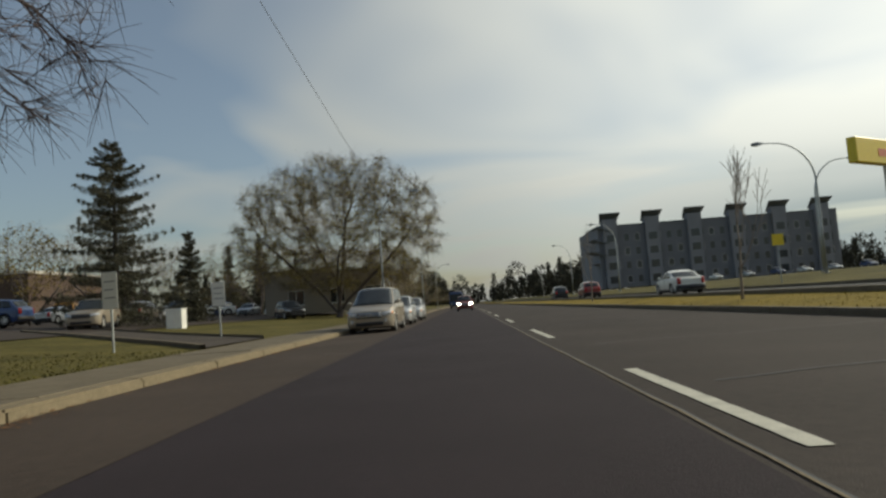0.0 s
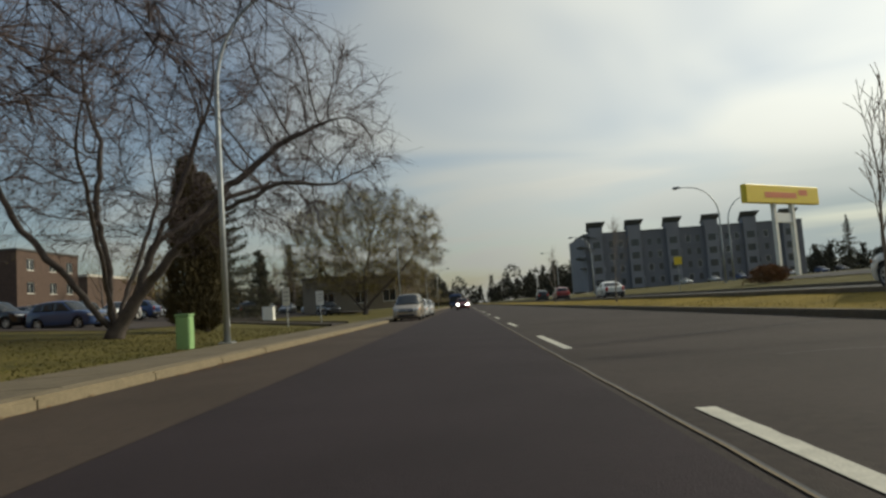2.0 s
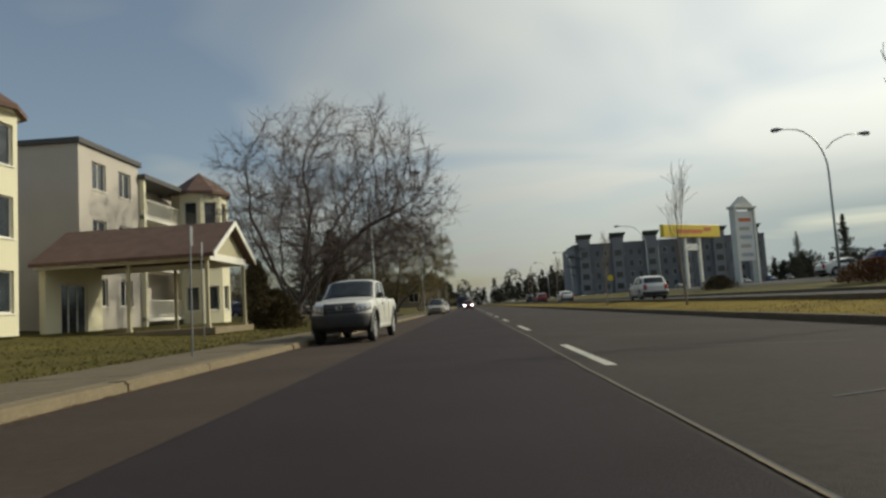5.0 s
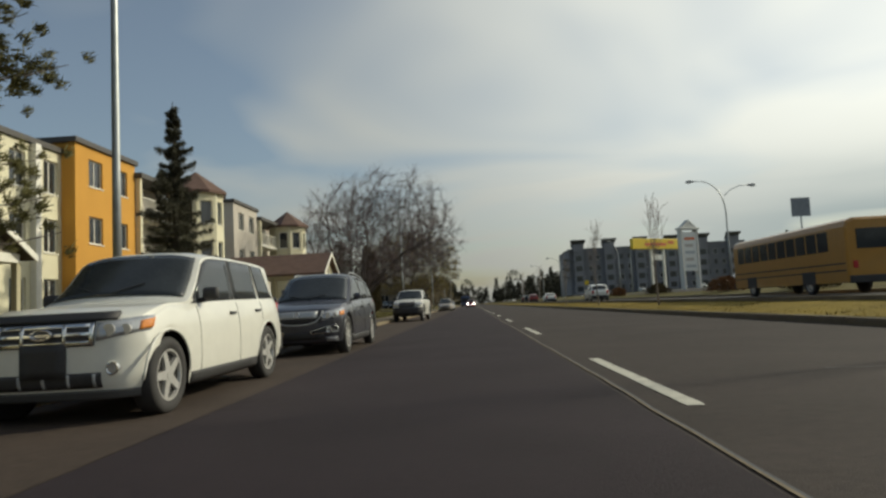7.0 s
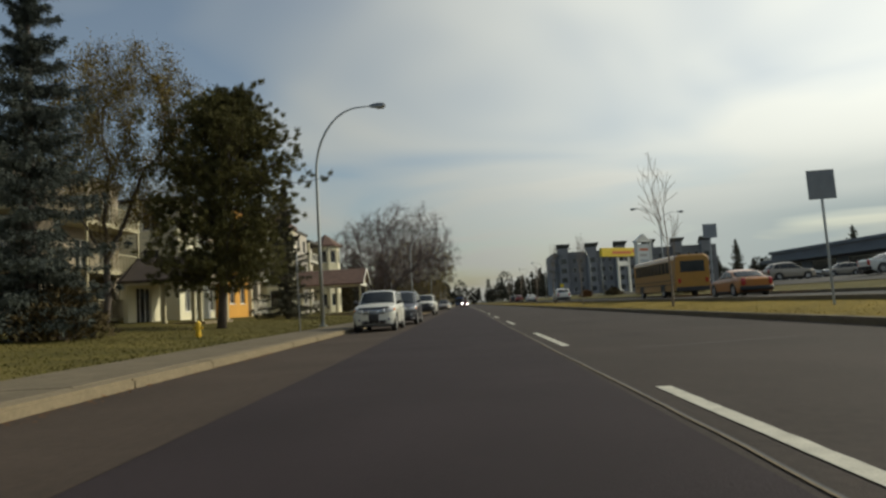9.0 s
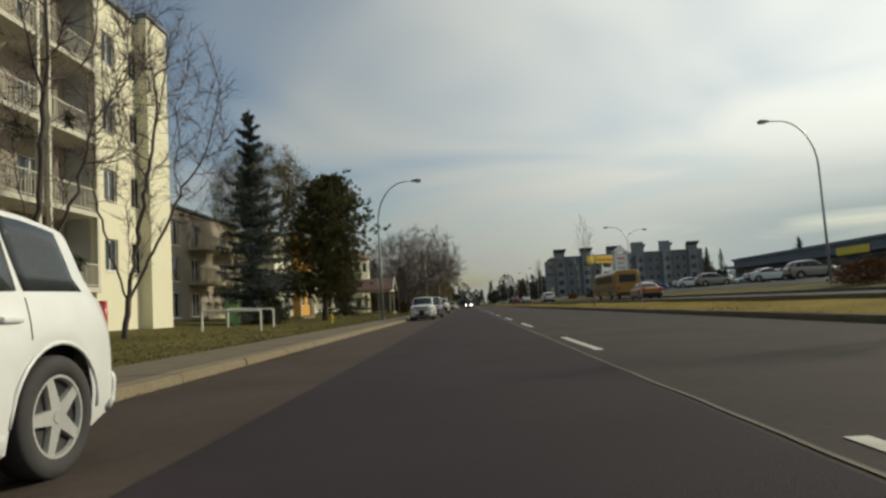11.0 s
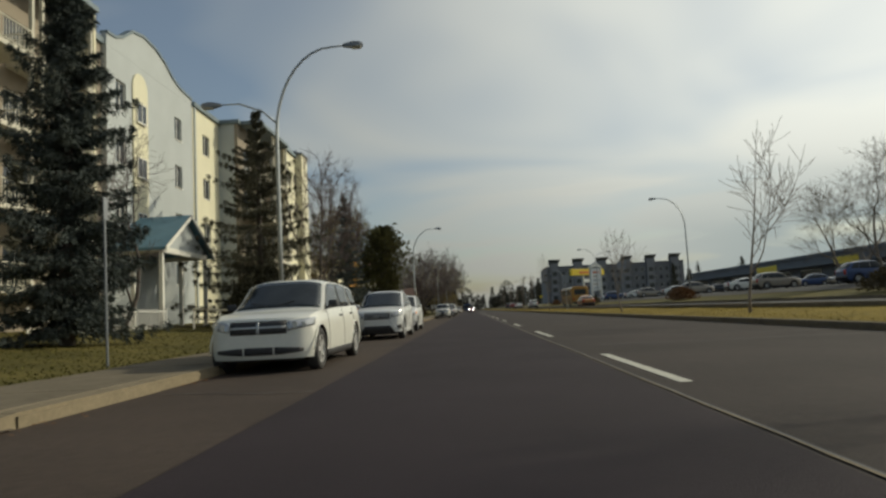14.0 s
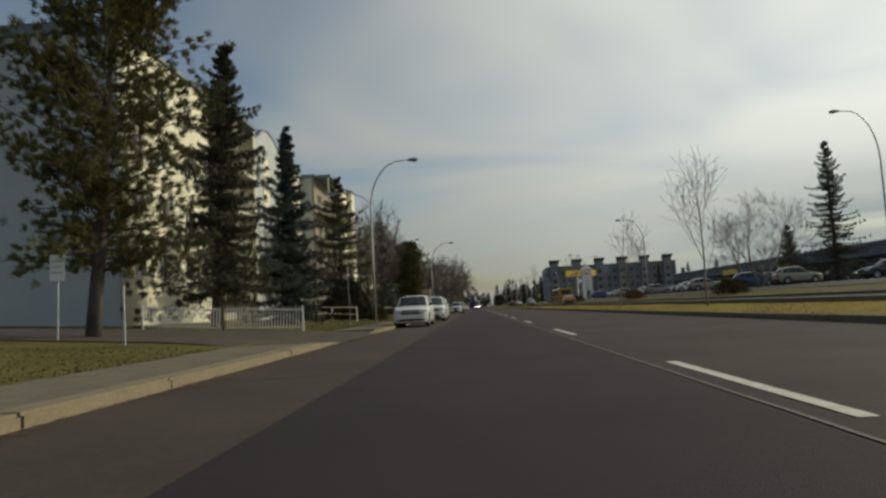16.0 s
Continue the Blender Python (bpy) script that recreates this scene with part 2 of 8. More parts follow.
M["porch_cream"] = mat("porch_cream", (0.44, 0.40, 0.27), 0.9, var=0.12, scale=0.8, fine=15)
M["roof_grey"] = mat("roof_grey", (0.16, 0.17, 0.18), 0.8, var=0.2)
M["trim_white"] = mat("trim_white", (0.76, 0.74, 0.66), 0.6, var=0.06)
M["trim_dark"] = mat("trim_dark", (0.07, 0.065, 0.06), 0.6, var=0.15)
M["pane"] = mat("window_pane", (0.030, 0.036, 0.042), 0.08, var=0.3, scale=0.4, spec=0.7)
M["blind"] = mat("window_blind", (0.40, 0.40, 0.37), 0.7, var=0.1)
M["grey_wall"] = mat("grey_cladding", (0.175, 0.175, 0.19), 0.8, var=0.15, scale=0.3)
M["grey_wall2"] = mat("grey_cladding_light", (0.235, 0.235, 0.25), 0.8, var=0.12, scale=0.3)
M["mall_wall"] = mat("mall_wall", (0.16, 0.165, 0.175), 0.85, var=0.15, scale=0.3)
M["tower_wall"] = mat("tower_wall", (0.74, 0.72, 0.64), 0.85, var=0.1, scale=0.5)
M["tyre"] = mat("tyre_rubber", (0.040, 0.038, 0.037), 0.85, var=0.2, scale=6)
M["rim"] = mat("alloy_rim", (0.60, 0.59, 0.56), 0.35, metal=0.45, var=0.08)
M["plastic"] = mat("black_plastic", (0.036, 0.035, 0.036), 0.6, var=0.2)
M["grey_plastic"] = mat("grey_plastic", (0.085, 0.088, 0.09), 0.6, var=0.15)
M["chrome"] = mat("chrome", (0.75, 0.75, 0.74), 0.12, metal=1.0, var=0.05)
M["car_glass"] = mat("car_glass", (0.042, 0.047, 0.050), 0.05, var=0.2, spec=0.35)
M["headlamp"] = mat("headlamp_lens", (0.46, 0.47, 0.48), 0.06, metal=0.3, var=0.15, scale=8, coat=1.0)
M["headlamp_on"] = mat("headlamp_lit", (1.0, 0.95, 0.85), 0.2, var=0.0, emit=18.0)
M["amber"] = mat("amber_lens", (0.75, 0.25, 0.03), 0.15, var=0.1, coat=1.0)
M["red_lens"] = mat("red_lens", (0.45, 0.02, 0.02), 0.15, var=0.1, coat=1.0)
M["bus_yellow"] = mat("bus_yellow", (0.42, 0.21, 0.03), 0.4, var=0.08, coat=0.4)


def paint(name, rgb, metal=0.0, rough=0.35):
    return mat(name, rgb, rough, metal=metal, var=0.05, scale=1.2, fine=6, coat=0.6)


M["p_white"] = paint("paint_white", (0.75, 0.74, 0.665))
M["p_pearl"] = paint("paint_pearl", (0.72, 0.72, 0.69))
M["p_silver"] = paint("paint_silver", (0.46, 0.47, 0.47), 0.3)
M["p_grey"] = paint("paint_grey", (0.075, 0.075, 0.088), 0.4, 0.3)
M["p_gold"] = paint("paint_gold", (0.36, 0.31, 0.24), 0.3)
M["p_black"] = paint("paint_black", (0.02, 0.02, 0.022), 0.1, 0.2)
M["p_red"] = paint("paint_red", (0.24, 0.03, 0.025))
M["p_blue"] = paint("paint_blue", (0.03, 0.06, 0.16))
M["p_orange"] = paint("paint_orange", (0.45, 0.17, 0.03))


# ---- mesh helpers ----
def part(name, bm, material, parent=None, label="", m=None, smooth=False):
    me = bpy.data.meshes.new(name)
    bm.normal_update()
    bm.to_mesh(me)
    bm.free()
    me.materials.append(material)
    if smooth:
        me.polygons.foreach_set("use_smooth", [True] * len(me.polygons))
    ob = new(name, me)
    if m is not None:
        ob.matrix_basis = m
    ob.parent = parent
    if label:
        ob["label"] = label
    return ob


def share(name, src, parent, m):
    ob = new(name, src.data)
    ob.matrix_basis = m
    ob.parent = parent
    return ob


def raw(name, verts, faces, material, parent=None, label="", smooth=False, m=None):
    me = bpy.data.meshes.new(name)
    me.from_pydata(verts, [], faces)
    me.materials.append(material)
    if smooth:
        me.polygons.foreach_set("use_smooth", [True] * len(me.polygons))
    ob = new(name, me)
    if m is not None:
        ob.matrix_basis = m
    ob.parent = parent
    if label:
        ob["label"] = label
    return ob


def thing(name, label, category, m=None, group="", kind=""):
    e = new(name)
    e.empty_display_size = 0.3
    if m is not None:
        e.matrix_basis = m
    return tagged(e, label, category, group, kind)


def add_box(bm, x0, x1, y0, y1, z0, z1, bevel=0.0):
    r = bmesh.ops.create_cube(bm, size=1.0, matrix=Matrix.LocRotScale(((x0 + x1) / 2, (y0 + y1) / 2, (z0 + z1) / 2), None, (abs(x1 - x0), abs(y1 - y0), abs(z1 - z0))))
    if bevel:
        es = list({e for v in r["verts"] for e in v.link_edges})
        bmesh.ops.bevel(bm, geom=es, offset=bevel, segments=2, affect="EDGES", profile=0.5)
    return r["verts"]


def box(x0, x1, y0, y1, z0, z1, bevel=0.0):
    bm = bmesh.new()
    add_box(bm, x0, x1, y0, y1, z0, z1, bevel)
    return bm


def add_cyl(bm, p, q, r0, r1=None, seg=10):
    p, q = Vector(p), Vector(q)
    d = q - p
    m = Matrix.Translation((p + q) / 2) @ d.to_track_quat("Z", "Y").to_matrix().to_4x4()
    return bmesh.ops.create_cone(bm, cap_ends=True, segments=seg, radius1=r0, radius2=r0 if r1 is None else r1, depth=d.length, matrix=m)["verts"]


def cyl(p, q, r0, r1=None, seg=10):
    bm = bmesh.new()
    add_cyl(bm, p, q, r0, r1, seg)
    return bm


def tube(points, radii, seg=8):
    """Verts and faces of a tapered tube along points."""
    vs, fs = [], []
    pts = [Vector(p) for p in points]
    up = Vector((0.31, 0.95, 0.1))
    for i, p in enumerate(pts):
        d = (pts[min(i + 1, len(pts) - 1)] - pts[max(i - 1, 0)]).normalized()
        a = d.cross(up).normalized()
        b = d.cross(a)
        for k in range(seg):
            t = 2 * math.pi * k / seg
            vs.append(p + (a * math.cos(t) + b * math.sin(t)) * radii[i])
    for i in range(len(pts) - 1):
        for k in range(seg):
            fs.append((i * seg + k, i * seg + (k + 1) % seg, (i + 1) * seg + (k + 1) % seg, (i + 1) * seg + k))
    fs.append(tuple(range(seg))[::-1])
    fs.append(tuple(range((len(pts) - 1) * seg, len(pts) * seg)))
    return vs, fs


def prism(poly, thick):
    """A flat outline in x and z, given depth along y."""
    bm = bmesh.new()
    a = [bm.verts.new((x, 0, z)) for x, z in poly]
    b = [bm.verts.new((x, thick, z)) for x, z in poly]
    bm.faces.new(a)
    bm.faces.new(b[::-1])
    n = len(poly)
    for i in range(n):
        bm.faces.new((a[i], b[i], b[(i + 1) % n], a[(i + 1) % n]))
    bmesh.ops.recalc_face_normals(bm, faces=bm.faces)
    return bm


# ---- ground ----
LEFT = [(-600, 5.0), (-120, 3.4), (-60, 2.5), (-30, 1.5), (-20, 0.95), (-12, 0.42), (-7.05, 0.165)]
RIGHT = [(8.78, 0.17), (11.0, 0.42), (17.9, 0.44), (18.3, 0.62), (30, 1.3), (60, 1.9), (120, 2.4), (600, 5.0)]


def gz(x):
    """Height of the open ground at x."""
    for tab in (LEFT, RIGHT):
        for (a, za), (b, zb) in zip(tab, tab[1:]):
            if a <= x <= b:
                return za + (zb - za) * (x - a) / (b - a)
    return 0.16 if x < -4.6 else 0.0


def sheet(name, prof, y0, y1, material, ny=2, wob=0.0, parent=None):
    ys = [y0 + (y1 - y0) * i / (ny - 1) for i in range(ny)]
    vs = [(x, y, z + wob * noise.noise((x * 0.23, y * 0.23, 0))) for y in ys for x, z in prof]
    n = len(prof)
    fs = [(j * n + i, j * n + i + 1, (j + 1) * n + i + 1, (j + 1) * n + i) for j in range(ny - 1) for i in range(n - 1)]
    return raw(name, vs, fs, material, parent)


KX0, KX1 = -4.65, 8.5   # the kerbs' faces on either side of the roadway
prof = [(x, z - 0.012) for x, z in LEFT] + [(-6.9, -0.1), (8.6, -0.1)] + [(8.78, 0.158)] + [(x, z - 0.012) for x, z in RIGHT[1:]]
ground = tagged(sheet("ground", prof, -700, 2200, M["lawn"], 60), "wide lawn and open ground, patchy autumn grass", "ground", kind="structure")
road = tagged(sheet("road", [(KX0 - 0.05, 0.0), (-2.25, 0.0), (2.0, 0.012), (KX1 + 0.05, 0.0)], -260, 900, M["asphalt"], 40), "grey worn asphalt roadway with wheel tracks", "road", kind="structure")
lane = tagged(sheet("road_lane", [(-2.25, 0.004), (1.55, 0.016)], -260, 900, M["asphalt_new"], 40), "darker resurfaced asphalt lane with tar edge", "road", kind="structure")
strip = tagged(sheet("road_parking_strip", [(KX0 - 0.04, 0.005), (-2.26, 0.005)], -260, 900, M["asphalt_brown"], 40), "brownish worn asphalt of the parking strip", "road", kind="structure")
road2 = tagged(sheet("road_opposite", [(11.2, 0.46), (14.5, 0.49), (17.9, 0.46)], -260, 900, M["asphalt_far"], 30), "pale asphalt carriageway past the grass median", "road", kind="structure")
median = tagged(sheet("median_grass", [(8.78, 0.172), (9.5, 0.27), (10.3, 0.36), (11.0, 0.42)], -260, 900, M["lawn_dry"], 300, 0.03), "dry yellowed grass strip of the median", "ground", kind="structure")

# kerbs and walk: pieces with joints
random.seed(11)
kerb = thing("kerb", "weathered concrete kerb along the road's edge", "kerb", kind="structure")
DRIVES = [(-152.6, -139.4)]


def in_drive(y):
    return any(a < y < b for a, b in DRIVES)


def kerb_mesh(name, h, length=2.96):
    bm = bmesh.new()
    add_box(bm, -0.3, 0.0, 0, length, -0.12, h)
    es = [e for e in bm.edges if all(v.co.z > 0 and v.co.x > -0.01 for v in e.verts)]
    bmesh.ops.bevel(bm, geom=es, offset=0.035, segments=2, affect="EDGES")
    return bm


first = {}
y = -200.0
while y < 120:
    if in_drive(y + 1.5):
        y += 3.0
        continue
    key = "full"
    m = pose(KX0 + random.uniform(-0.012, 0.012), y, random.uniform(-0.006, 0.006), 0, 0, random.uniform(-0.15, 0.15))
    if key not in first:
        first[key] = part("kerb_stone", kerb_mesh("kerb_stone", 0.15), M["concrete"], kerb, "", m)
    else:
        share("kerb_stone", first[key], kerb, m)
    y += 3.0
for ya, yb in ((-151.999, -149.6), (-139.999, -142.4)):
    vs = [(KX0, ya, -0.1), (KX0, yb, -0.1), (KX0 - 0.3, yb, -0.1), (KX0 - 0.3, ya, -0.1), (KX0 - 0.02, ya, 0.15), (KX0 - 0.02, yb, 0.03), (KX0 - 0.3, yb, 0.055), (KX0 - 0.3, ya, 0.15)]
    ends = [(0, 1, 5, 4), (1, 2, 6, 5), (2, 3, 7, 6), (3, 0, 4, 7), (4, 5, 6, 7)]
    raw("ramp_stone", vs, ends if yb > ya else [f[::-1] for f in ends], M["concrete"], kerb)
kerb_far = tagged(part("kerb_far", box(KX0 - 0.3, KX0, 120, 900, -0.1, 0.15), M["concrete"]), "concrete kerb further down the road", "kerb", kind="structure")

walkway = thing("pavement", "concrete pavement slabs beside the kerb", "pavement", kind="structure")
slab = None
y = -200.0
while y < 120:
    m = pose(-7.05, y, random.uniform(-0.006, 0.006), random.uniform(-0.1, 0.1), random.uniform(-0.1, 0.1), 0)
    if in_drive(y + 1.0):
        y += 2.0
        continue
    if slab is None:
        bm = box(0, 2.09, 0, 1.985, 0.0, 0.16)
        es = [e for e in bm.edges if all(v.co.z > 0.1 for v in e.verts)]
        bmesh.ops.bevel(bm, geom=es, offset=0.012, segments=1, affect="EDGES")
        slab = part("slab", bm, M["concrete_dark"], walkway, "", m)
    else:
        share("slab", slab, walkway, m)
    y += 2.0
walk_far = tagged(part("pavement_far", box(-7.05, -4.96, 120, 900, 0.0, 0.155), M["concrete_dark"]), "concrete pavement further down the road", "pavement", kind="structure")

mkerb = thing("median_kerb", "dark weathered concrete kerb of the grass median", "kerb", kind="structure")
mk = None
y = -200.0
while y < 160:
    m = pose(KX1, y, random.uniform(-0.01, 0.005), 0, 0, 180 + random.uniform(-0.2, 0.2)) @ pose(0, -2.96, 0)
    if mk is None:
        mk = part("kerb_stone", kerb_mesh("kerb_stone", 0.17), M["concrete_dark"], mkerb, "", m)
    else:
        share("kerb_stone", mk, mkerb, m)
    y += 3.0
for nm, xa, xb, z0, z1 in (("median_kerb_far", 8.5, 8.78, -0.1, 0.17), ("median_kerb_back", 11.0, 11.22, 0.2, 0.56), ("verge_kerb", 17.9, 18.2, 0.3, 0.62)):
    tagged(part(nm, box(xa, xb, 160 if "far" in nm else -260, 900, z0, z1), M["concrete_dark"]), "weathered concrete kerb edging the grass", "kerb", kind="structure")

# lane dashes and the tar seam beside them
DASHES = [-173.2, -160.9, -147.8, -134.4, -122.3, -110.2, -98.0, -85.8, -73.75, -61.5, -49.2, -36.9, -24.8, -13.8, -3.0, 7.8, 19.15, 31.0]
DASHES += [43.2 + 12.2 * k for k in range(22)]
DLEN, DX = 4.5, 1.97
bm0 = None
marks = thing("lane_marking", "worn white dashed lane line on the asphalt", "road marking", kind="structure")
for yb in DASHES:
    if bm0 is None:
        vs, fs = [], []
        n = 26
        for i in range(n + 1):
            jl, jr = 0.012 * noise.noise((i * 0.9, 1, 0)), 0.012 * noise.noise((i * 0.9, 7, 0))
            vs += [(-0.075 + jl, -DLEN * i / n, 0.0), (0.075 + jr, -DLEN * i / n, 0.0)]
        fs = [(2 * i, 2 * i + 1, 2 * i + 3, 2 * i + 2) for i in range(n)]
        bm0 = raw("dash", vs, fs, M["road_white"], marks, m=pose(DX, yb, 0.019))
    else:
        share("dash", bm0, marks, pose(DX, yb, 0.019) @ Matrix.Diagonal((1, {7.8: 0.92, -73.75: 1.27}.get(yb, 1.0), 1, 1)))
vs, fs = [], []
for i in range(1160):
    y = -230 + i * 0.5
    c = 1.62 + 0.05 * noise.noise((y * 0.11, 3, 0)) + 0.02 * noise.noise((y * 0.9, 5, 0))
    w = 0.009 + 0.009 * abs(noise.noise((y * 0.5, 9, 0)))
    vs += [(c - w, y, 0.0195), (c + w, y, 0.0195)]
fs = [(2 * i, 2 * i + 1, 2 * i + 3, 2 * i + 2) for i in range(1159)]
seam = tagged(raw("lane_seam", vs, fs, M["concrete"]), "pale paving seam running beside the lane line", "road marking", kind="structure")
vs = [(v[0] + (0.022 if i % 2 else 0.010), v[1], 0.0186) for i, v in enumerate(vs)]
seam2 = tagged(raw("tar_seam", vs, fs, M["tar"]), "black tar bead along the paving seam", "road marking", kind="structure")

# tar patches and cross cracks
random.seed(5)
cr_v, cr_f = [], []
for i in range(60):
    yy = -190 + i * 4.7 + random.uniform(-2, 2)
    xa, xb = random.choice([(2.4, 8.3), (-4.4, -2.3), (3.0, 6.0), (4.0, 8.4)])
    n, w, ph = 14, random.uniform(0.008, 0.02), random.uniform(0, 50)
    b = len(cr_v)
    sl = random.uniform(-0.35, 0.35)
    for j in range(n + 1):
        x = xa + (xb - xa) * j / n
        y = yy + sl * (x - xa) + 0.25 * noise.noise((x * 0.8, ph, 0))
        cr_v += [(x, y - w, 0.0175), (x, y + w, 0.0175)]
    cr_f += [(b + 2 * j, b + 2 * j + 2, b + 2 * j + 3, b + 2 * j + 1) for j in range(n)]
tagged(raw("tar_cracks", cr_v, cr_f, M["tar"]), "tar-filled cracks across the roadway", "road marking", kind="structure")

# driveways and the car park
# the drive's near edge swings out towards the road
drive = [(-4.60, 0.022, -151.9, -140.1), (-4.97, 0.045, -151.9, -140.1), (-5.6, 0.085, -151.95, -140.05), (-7.04, 0.145, -151.95, -140.05), (-8.4, gz(-8.4) + 0.02, -150.9, -139.8), (-10.0, gz(-10) + 0.02, -149.9, -139.6), (-12.0, gz(-12) + 0.02, -149.4, -139.5)]
drive += [(x, gz(x) + 0.02, -149.2, -139.5) for x in (-20.0, -30.0, -60.0)]
vs = [(x, y0 + (y1 - y0) * k / 4, z) for x, z, y0, y1 in drive for k in range(5)]
fs = [(5 * i + k, 5 * i + k + 1, 5 * i + k + 6, 5 * i + k + 5) for i in range(len(drive) - 1) for k in range(4)]
tagged(raw("driveway", vs, [f[::-1] for f in fs], M["asphalt_drive"]), "brown-grey asphalt driveway sloping down to the road", "driveway", kind="structure")
lotp = [(-75, gz(-75) + 0.03), (-60, gz(-60) + 0.03), (-30, gz(-30) + 0.03), (-20, gz(-20) + 0.03), (-17.0, gz(-17.0) + 0.03)]
tagged(sheet("car_park", lotp, 29, 110, M["asphalt_lot"], 10), "asphalt car park behind the lawn", "car park", kind="structure")
tagged(sheet("car_park", lotp, 14.5, 28.99, M["asphalt_lot"], 4), "narrow asphalt lane joining the car park", "car park", kind="structure")
# the car park's drive, turning in from the road between two grass islands
near_e, far_e = [(-7.05, 18.6), (-9.0, 21.0), (-12.0, 24.2), (-16.0, 28.0), (-22.0, 33.5)], [(-7.05, 24.0), (-9.0, 25.6), (-12.0, 28.4), (-16.0, 32.2), (-22.0, 38.0)]
vs = [(x, y, gz(x) + 0.036) for pair in zip(near_e, far_e) for x, y in pair]
tagged(raw("car_park_drive", vs, [(2 * i, 2 * i + 1, 2 * i + 3, 2 * i + 2) for i in range(4)], M["asphalt_drive"]), "worn asphalt drive turning into the car park", "driveway", kind="structure")
for edge, sgn in ((near_e, -1), (far_e, 1)):
    vs, fs = [], []
    for x, y in edge:
        z = gz(x)
        b = len(vs)
        vs += [(x, y, z - 0.1), (x, y, z + 0.13), (x - 0.11, y + sgn * 0.13, z + 0.13), (x - 0.11, y + sgn * 0.13, z - 0.1)]
        if b:
            fs += [(b - 4 + k, b - 4 + (k + 1) % 4, b + (k + 1) % 4, b + k) for k in range(4)]
    tagged(raw("drive_kerb", vs, fs, M["concrete_dark"]), "weathered concrete kerb edging the car park's drive", "kerb", kind="structure")
rlot = [(24, gz(24) + 0.03), (30, gz(30) + 0.03), (60, gz(60) + 0.03), (90, gz(90) + 0.03)]
tagged(sheet("shopping_car_park", rlot, -200, 40, M["asphalt_far"], 10), "asphalt car park in front of the shops", "car park", kind="structure")

# dry leaves lying in the gutter
random.seed(21)
lv, lf = [], []
for i in range(9000):
    y = random.uniform(-176, 20)
    if noise.noise((y * 0.25, 2, 0)) < random.uniform(-0.5, 0.5):
        continue
    x = KX0 + abs(random.gauss(0, 0.16)) + 0.01
    a, s = random.uniform(0, 6.28), random.uniform(0.02, 0.045)
    b = len(lv)
    z = 0.012 + random.uniform(0, 0.012)
    for k in range(4):
        t = a + k * math.pi / 2
        lv.append((x + s * math.cos(t) * (1 if k % 2 else 0.6), y + s * math.sin(t) * (1 if k % 2 else 0.6), z + random.uniform(0, 0.012)))
    lf.append((b, b + 1, b + 2, b + 3))
tagged(raw("fallen_leaves", lv, lf, M["leaf_litter"]), "dry brown leaves gathered in the gutter", "leaves", kind="stuff")

# grass blades on the verge nearest the road and on the median
random.seed(22)
gv, gf, mv, mf = [], [], [], []
for i in range(64000):
    if i % 3:
        x, y = -7.07 - random.random() ** 1.6 * 9, random.uniform(-172, 18)
        h = random.uniform(0.012, 0.035)
    else:
        x, y = random.uniform(8.8, 10.95), random.uniform(-176, 40)
        h = random.uniform(0.02, 0.05)
    if in_drive(y) and x < 0:
        continue
    z, a = gz(x), random.uniform(0, 3.14)
    w = random.uniform(0.012, 0.03)
    vv, ff = (gv, gf) if i % 3 else (mv, mf)
    b = len(vv)
    vv += [(x - w * math.cos(a), y - w * math.sin(a), z - 0.01), (x + w * math.cos(a), y + w * math.sin(a), z - 0.01), (x + random.uniform(-0.03, 0.03), y + random.uniform(-0.03, 0.03), z + h)]
    ff.append((b, b + 1, b + 2))
tagged(raw("median_tufts", mv, mf, M["blade_dry"]), "short dry yellow grass tufts of the median", "grass", kind="stuff")
tagged(raw("grass", gv, gf, M["blade"]), "short tufts of fading autumn grass", "grass", kind="stuff")


# ---- vehicles: the nose points to -y, wheels stand on z = 0 ----
WHEELS = {}


def lathe(profile, seg=28):
    """Turns (radius, x) pairs round the x axis."""
    bm = bmesh.new()
    rings = []
    for r, x in profile:
        rings.append([bm.verts.new((x, r * math.cos(2 * math.pi * k / seg), r * math.sin(2 * math.pi * k / seg))) for k in range(seg)])
    for a, b in zip(rings, rings[1:]):
        for k in range(seg):
            bm.faces.new((a[k], a[(k + 1) % seg], b[(k + 1) % seg], b[k]))
    bm.faces.new(rings[0])
    bm.faces.new(rings[-1][::-1])
    bmesh.ops.recalc_face_normals(bm, faces=bm.faces)
    return bm


